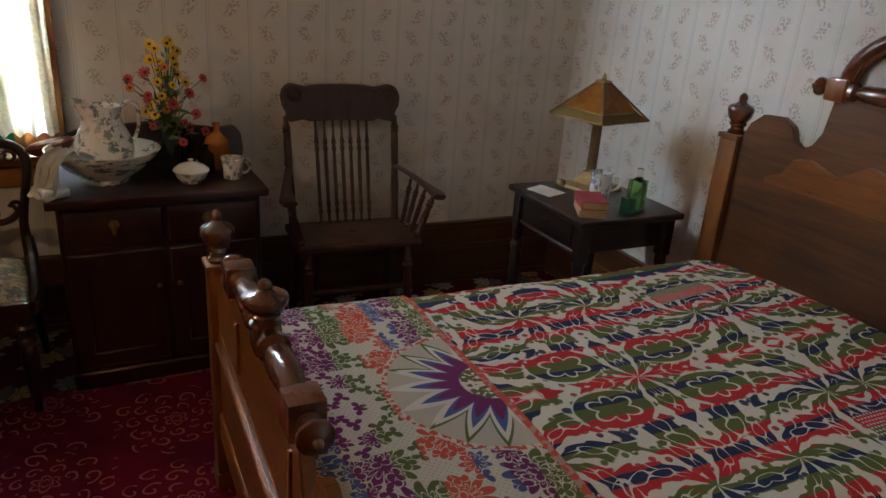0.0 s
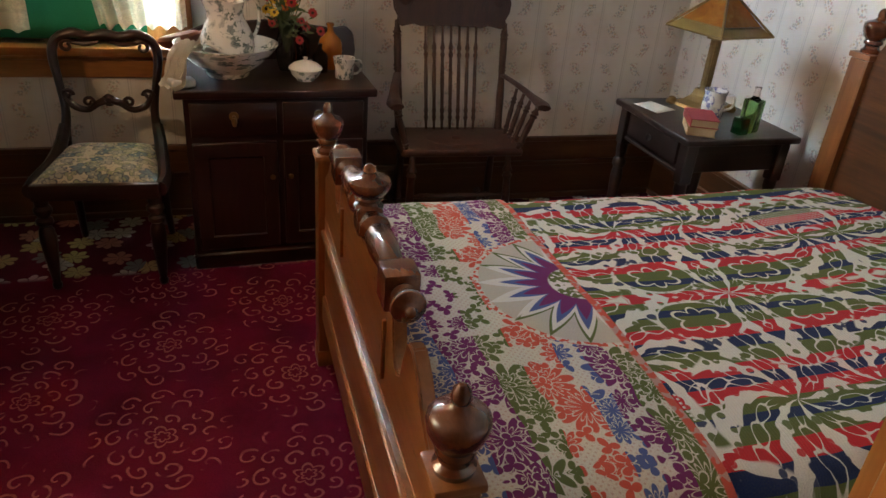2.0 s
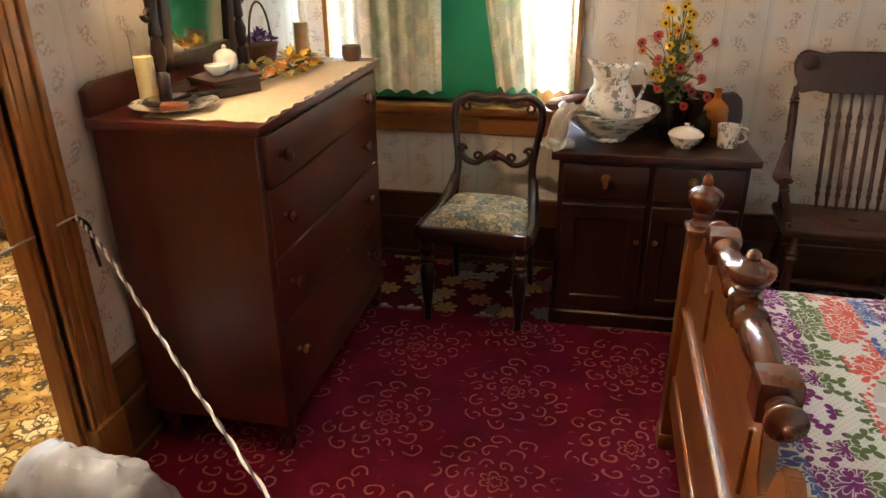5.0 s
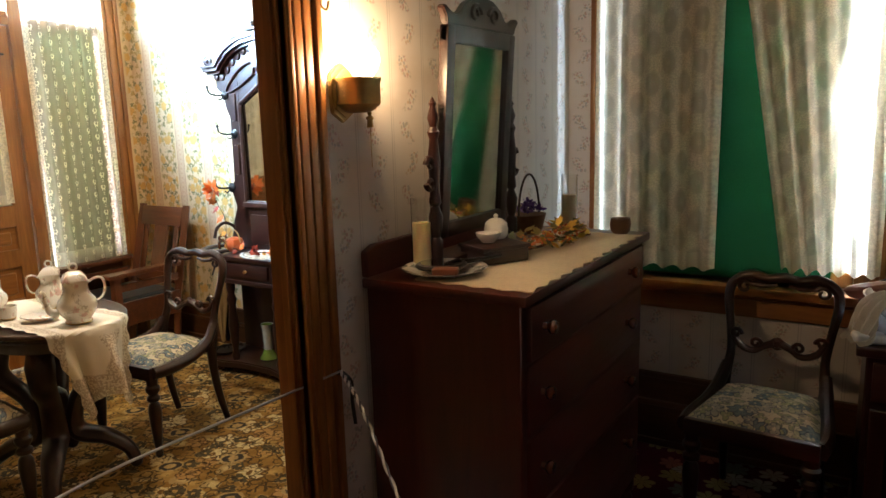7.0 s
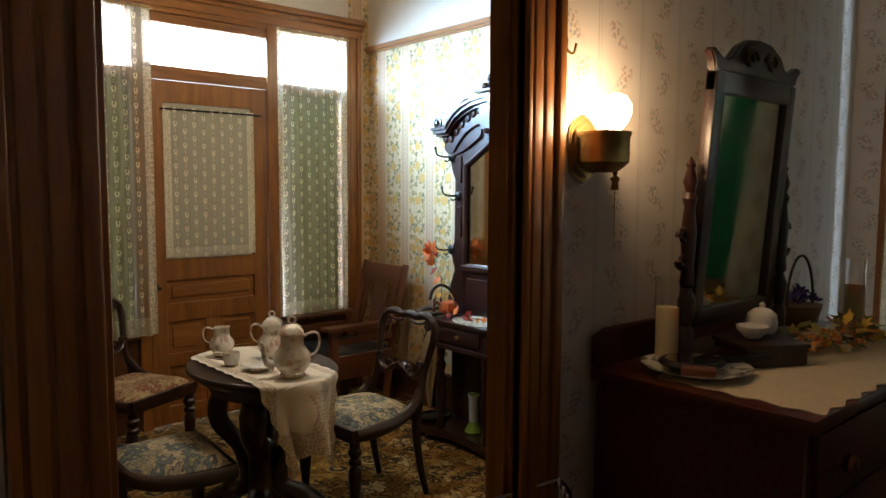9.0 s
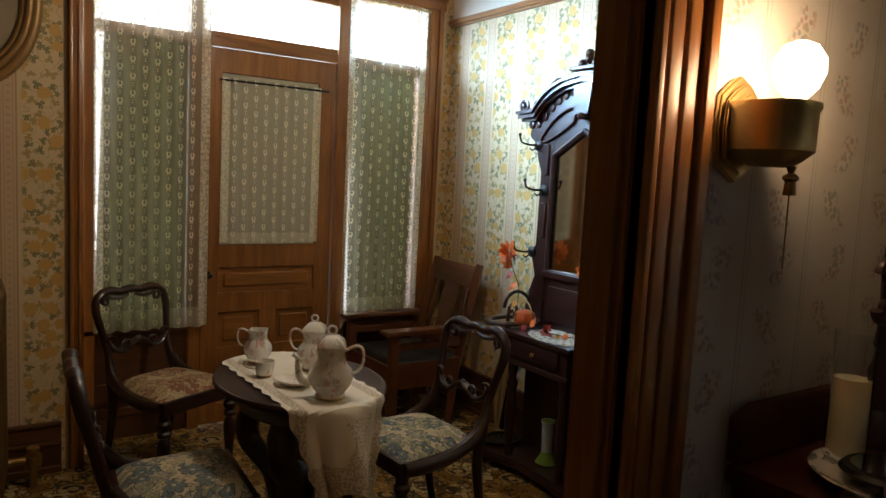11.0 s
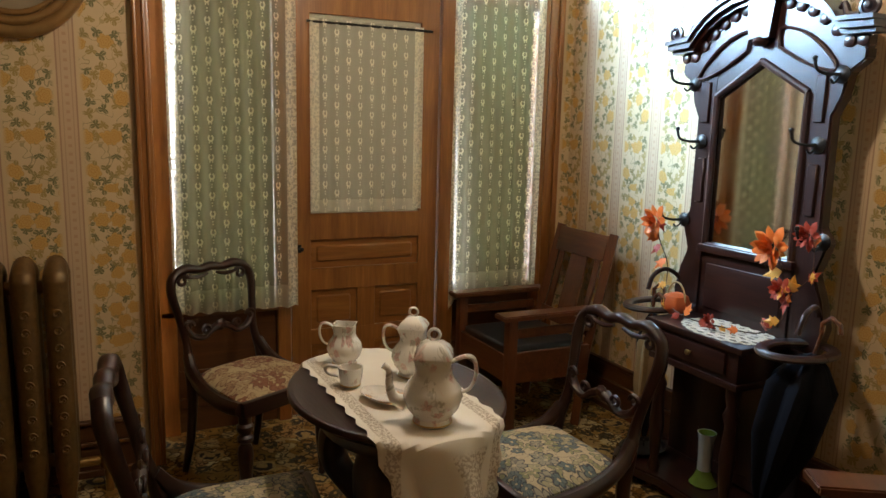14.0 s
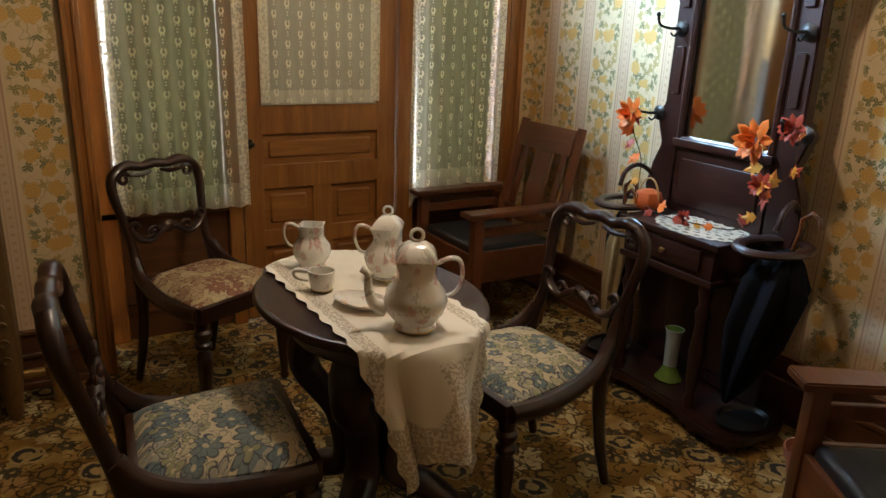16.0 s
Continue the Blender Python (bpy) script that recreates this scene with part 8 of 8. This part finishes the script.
    for x in (-0.36, 0.36):
        for y in (-0.3, -0.06):
            lathe(bm, [(0.024, 0), (0.03, 0.02), (0.024, 0.036)], 12, (x, y, 0))
    part("base_shelf", bm, MAHOGANY, h, "shaped base shelf")
    # umbrella rings and drip pans at both sides
    for s in (-1, 1):
        bm = B()
        ring = [(s * (0.345 + 0.095 * math.cos(a)), -0.20 + 0.135 * math.sin(a), 0.735) for a in np.linspace(0, 2 * math.pi, 33)]
        tube(bm, ring, 0.022, 10, 0.6)
        part("umbrella_ring", bm, MAHOGANY, h, "moulded oval umbrella ring")
        bm = B()
        tube(bm, spline([(s * 0.30, -0.07, 0.74), (s * 0.33, -0.09, 0.84), (s * 0.355, -0.15, 0.885), (s * 0.365, -0.21, 0.86), (s * 0.365, -0.235, 0.80)], 6), 0.010, 8)
        part("arm_loop", bm, MAHOG_Z, h)
        bm = B()
        lathe(bm, [(0.0, 0), (0.07, 0), (0.085, 0.012), (0.09, 0.02), (0.08, 0.02), (0.07, 0.008), (0.0, 0.006)], 24, (s * 0.35, -0.21, 0.078), None, 1.3)
        part("drip_pan", bm, DARK_METAL, h, "iron drip pan")
    return h


hall_stand()
HX, HY = -3.19, YH - 0.085
bm = B()
for count, far, r in ((1, 0.0, 0.08), (1, 0.0, 0.18), (1, 0.0, 0.28), (10, 0.38, 0.13), (16, 0.62, 0.14), (1, 0.0, 0.76), (22, 0.92, 0.13)):
    for k in range(count):
        a = 2 * math.pi * (k + 0.5 * (count == 14)) / count
        loop = [(0.178 * (far * math.cos(a) + r * math.cos(b)), 0.122 * (far * math.sin(a) + r * math.sin(b)), 0.0022) for b in np.linspace(0, 2 * math.pi, 13)]
        tube(bm, loop, 0.0078, 5, 0.3)
one("crochet_doily", bm, plain("ecru_doily", (0.62, 0.56, 0.44), 0.95, 0, 55, 0.7, 0.6), pose(HX + 0.05, HY - 0.21, 0.725), "ecru crochet doily on the hall stand", "doily")


def umbrella(name, at, tip, mat, label, belly=0.05):
    q = thing(name, pose(0, 0, 0), label, "umbrella", "umbrellas in the hall stand")
    a, b = Vector(at), Vector(tip)
    d = b - a
    m = d.to_track_quat("Z", "Y").to_matrix().to_4x4()
    bm = B()
    lathe(bm, [(0.008, 0.0), (belly * 0.5, 0.06 * d.length), (belly, 0.2 * d.length), (belly * 0.95, 0.5 * d.length), (belly * 0.5, 0.8 * d.length), (0.008, 0.97 * d.length)], 48, a, m)
    for v in bm.verts:
        f = (v.co - a).dot(d) / d.length_squared
        c = v.co - (a + d * f)
        ang = math.atan2(c.y, c.x)
        v.co += c * (0.22 * math.cos(ang * 6))
    part("canopy", bm, mat, q)
    bm = B()
    tube(bm, [a - d * 0.0, a - d * 0.12], 0.006, 8)
    up = a - d * 0.12
    tube(bm, [up, up + Vector((0, 0, 0.03)), up + Vector((0.03, 0, 0.055)), up + Vector((0.06, 0, 0.04)), up + Vector((0.065, 0, 0.01))], 0.009, 8)
    part("handle", bm, TURNED, q)
    bm = B()
    tube(bm, [b, b + d * 0.05], 0.004, 6)
    part("ferrule", bm, DARK_METAL, q)


BLACK_CLOTH = plain("black_cloth", (0.008, 0.008, 0.010), 0.9, 0, 30, 0.4, 0.1, Specular_IOR_Level=0.08)
umbrella("umbrella", (HX + 0.42, HY - 0.215, 0.75), (HX + 0.29, HY - 0.245, 0.12), BLACK_CLOTH, "loosely furled black cloth umbrella", 0.098)
umbrella("umbrella", (HX - 0.365, HY - 0.20, 0.70), (HX - 0.34, HY - 0.22, 0.13), BLACK_CLOTH, "furled black umbrella with a slim canopy", 0.05)
umbrella("umbrella", (HX - 0.315, HY - 0.25, 0.68), (HX - 0.36, HY - 0.24, 0.13), plain("tan_silk", (0.38, 0.27, 0.13), 0.6, 0, 30, 0.4), "furled tan silk parasol", 0.04)
v = vessel("glass_vase", [(0.0005, 0), (0.05, 0), (0.055, 0.006), (0.04, 0.03), (0.026, 0.06), (0.027, 0.10), (0.03, 0.19), (0.036, 0.215)], plain("green_glass_foot", (0.13, 0.19, 0.03), 0.15), (HX - 0.01, HY - 0.20, 0.079), "green-footed white glass vase on the hall stand's base", "vase", 24, "", 0.004)
bm = B()
lathe(bm, [(0.0275, 0.062), (0.0275, 0.10), (0.0305, 0.19), (0.0375, 0.217), (0.036, 0.218), (0.030, 0.19), (0.027, 0.10)], 24)
part("frosted_band", bm, plain("white_glass", (0.36, 0.36, 0.31), 0.2), v, "white frosted upper glass")


def garland():
    q = thing("autumn_garland", pose(0, 0, 0), "garland of orange silk leaves and flowers draped on the hall stand", "garland")
    rng = random.Random(11)
    path = spline([(HX - 0.33, HY - 0.24, 1.13), (HX - 0.34, HY - 0.22, 1.03), (HX - 0.30, HY - 0.20, 0.92), (HX - 0.27, HY - 0.22, 0.78), (HX - 0.12, HY - 0.26, 0.745), (HX + 0.05, HY - 0.24, 0.745), (HX + 0.20, HY - 0.20, 0.76), (HX + 0.27, HY - 0.18, 0.86), (HX + 0.25, HY - 0.19, 0.98), (HX + 0.22, HY - 0.20, 1.08)], 10)
    path2 = spline([(HX + 0.26, HY - 0.18, 0.90), (HX + 0.33, HY - 0.16, 0.98), (HX + 0.33, HY - 0.15, 1.08), (HX + 0.31, HY - 0.14, 1.13)], 8)
    bm = B()
    tube(bm, path, 0.0022, 5)
    tube(bm, path2, 0.0022, 5)
    part("vine", bm, plain("brown_vine", (0.06, 0.03, 0.015), 0.8), q)
    sets = (("orange_leaf", (0.74, 0.17, 0.02)), ("amber_leaf", (0.76, 0.36, 0.05)), ("crimson_leaf", (0.40, 0.05, 0.02)))
    mats = [plain(n + "_silk", c, 0.55, 0, 40, 0.3) for n, c in sets]
    for k in range(26):
        p = (path + path2)[int((k + rng.random()) / 26 * (len(path) + len(path2) - 1))]
        bm = B()
        leaf_shape(bm, p, (rng.uniform(-1, 1), rng.uniform(-0.6, 0.1), rng.uniform(-0.9, 0.5)), rng.uniform(0.045, 0.085), (rng.uniform(-0.4, 0.4), -1, rng.uniform(0, 0.6)))
        i = rng.choice((0, 0, 1, 1, 2))
        part("leaf", bm, mats[i], q)
    for at, r, i in (((HX - 0.325, HY - 0.25, 1.10), 0.066, 0), ((HX + 0.22, HY - 0.215, 1.075), 0.074, 0), ((HX + 0.32, HY - 0.17, 1.125), 0.05, 2), ((HX + 0.26, HY - 0.20, 0.93), 0.045, 2), ((HX + 0.02, HY - 0.27, 0.765), 0.03, 2)):
        bm = B()
        for p in range(26):
            a = p * 2.4
            f = (p + 1) / 26
            d = Vector((math.cos(a) * f, -1.1 + f, math.sin(a) * f)).normalized()
            leaf_shape(bm, Vector(at) + d * r * 0.2, d, r * (0.6 + 0.4 * f), Vector((0, -1, 0)) - d * 0.5, False)
        part("silk_flower", bm, mats[i], q, "ruffled silk flower")


garland()
pk = thing("pumpkin_basket", pose(HX - 0.235, HY - 0.20, 0.725), "small orange pumpkin basket with a wire handle", "basket")
bm = B()
lathe(bm, [(0.0, 0.004), (0.03, 0.0), (0.052, 0.02), (0.056, 0.045), (0.045, 0.075), (0.02, 0.086), (0.0, 0.08)], 32)
for vert in bm.verts:
    a = math.atan2(vert.co.y, vert.co.x)
    vert.co.x *= 1 + 0.05 * math.cos(a * 8)
    vert.co.y *= 1 + 0.05 * math.cos(a * 8)
part("pumpkin", bm, plain("orange_pumpkin", (0.52, 0.10, 0.02), 0.45), pk)
bm = B()
tube(bm, [(0.052 * math.cos(a), 0, 0.045 + 0.085 * math.sin(a)) for a in np.linspace(0, math.pi, 20)], 0.004, 7)
part("handle", bm, plain("tan_handle", (0.42, 0.25, 0.10), 0.5), pk)
vessel("flower_pot", [(0.0005, 0), (0.05, 0), (0.055, 0.004), (0.072, 0.10), (0.08, 0.10), (0.083, 0.13)], plain("terracotta", (0.36, 0.13, 0.07), 0.8, 0, 50, 0.3), (-2.56, 3.20, 0), "empty terracotta flower pot on the carpet", "flower pot", 28)


# ---- parlour: radiator, oval picture and ceiling light ----
def radiator():
    q = thing("radiator", pose(-4.20, 1.005, 0), "bronze-painted cast iron radiator with ornate columns", "radiator")
    mat = plain("bronze_paint", (0.19, 0.108, 0.038), 0.42, 0.5, 45, 0.8, 1.0)
    for k in range(9):
        bm = B()
        y = -0.05 - 0.103 * k
        for x in (-0.065, 0.065):
            tube(bm, spline([(x, y, 0.0), (x * 1.05, y, 0.10), (x, y, 0.2), (x, y, 0.80), (x * 0.95, y, 0.88), (0, y, 0.92)], 5), [0.022, 0.034, 0.042, 0.042, 0.044, 0.036], 12, 1.1)
        tube(bm, [(-0.065, y, 0.14), (0.065, y, 0.14)], 0.032, 10)
        tube(bm, [(-0.05, y, 0.905), (0.05, y, 0.905)], [0.03, 0.036, 0.03], 10)
        if k < 8:
            tube(bm, [(0, y, 0.16), (0, y - 0.1, 0.16)], 0.026, 10)
            tube(bm, [(0, y, 0.84), (0, y - 0.1, 0.84)], 0.024, 10)
        for j in range(9):
            curl = [(0.1115, y + 0.015 * math.cos(a) * (1 - a / 12), 0.24 + j * 0.065 + 0.016 * math.sin(a) * (1 - a / 12)) for a in np.linspace(0, 6.5, 12)]
            tube(bm, curl, 0.0048, 5)
        part("section", bm, mat, q)
    bm = B()
    tube(bm, [(0, -0.02, 0.13), (0, 0.08, 0.13)], 0.018, 10)
    tube(bm, [(0, 0.09, 0.0), (0, 0.09, 0.16)], 0.016, 10)
    lathe(bm, [(0.0, 0.16), (0.02, 0.16), (0.026, 0.17), (0.026, 0.185), (0.0, 0.19)], 12, (0, 0.09, 0))
    lathe(bm, [(0.0, 0.10), (0.03, 0.10), (0.034, 0.12), (0.034, 0.15), (0.0, 0.155)], 12, (0, 0.09, 0))
    part("valve", bm, BRASS, q, "brass valve and pipe")


radiator()


def oval_picture():
    q = thing("oval_picture", pose(XDL, 0.86, 2.13), "oval gilt wooden frame hanging on the wallpaper", "picture")
    bm = B()
    for r, d, x in ((1.0, 0.026, 0.02), (0.90, 0.018, 0.03), (0.82, 0.012, 0.02)):
        tube(bm, [(x, 0.27 * r * math.cos(a), 0.37 * r * math.sin(a)) for a in np.linspace(0, 2 * math.pi, 49)], d, 10)
    part("frame", bm, plain("worn_gilt", (0.30, 0.17, 0.06), 0.4, 0.4, 30, 0.4), q)
    bm = B()
    prism(bm, [(0.215 * math.cos(a), 0.30 * math.sin(a)) for a in np.linspace(0, 2 * math.pi, 49)[:-1]], 0.004, 0.010, "x")
    part("picture_sheet", bm, plain("sepia_sheet", (0.32, 0.25, 0.16), 0.6, 0, 5, 0.5), q)


oval_picture()


def ceiling_light():
    q = thing("ceiling_light", pose(-2.97, 2.05, 0), "brass ceiling light with lit white glass globes", "ceiling light")
    bm = B()
    lathe(bm, [(0.0, ZC - 0.001), (0.07, ZC - 0.001), (0.06, ZC - 0.03), (0.012, ZC - 0.05), (0.010, 2.55), (0.03, 2.53), (0.035, 2.50), (0.0, 2.47)], 20)
    for k in range(3):
        a = radians(100 + 120 * k)
        d = Vector((math.cos(a), math.sin(a), 0))
        tube(bm, spline([Vector((0, 0, 2.52)), d * 0.10 + Vector((0, 0, 2.46)), d * 0.20 + Vector((0, 0, 2.50)), d * 0.22 + Vector((0, 0, 2.47))], 5), 0.008, 8)
        lathe(bm, [(0.0, 0.03), (0.03, 0.03), (0.034, 0.0), (0.0, 0.0)], 12, d * 0.22 + Vector((0, 0, 2.44)))
    part("frame", bm, BRASS, q)
    for k in range(3):
        a = radians(100 + 120 * k)
        bm = B()
        lathe(bm, [(0.03, 0.06), (0.052, 0.045), (0.062, 0.01), (0.055, -0.03), (0.03, -0.055), (0.0, -0.06)], 20, (0.22 * math.cos(a), 0.22 * math.sin(a), 2.385))
        g = part("globe", bm, glow("lit_opal_glass", (1.0, 0.86, 0.66), 6.0), q, "glowing opal glass globe")
        g.visible_shadow = False


ceiling_light()
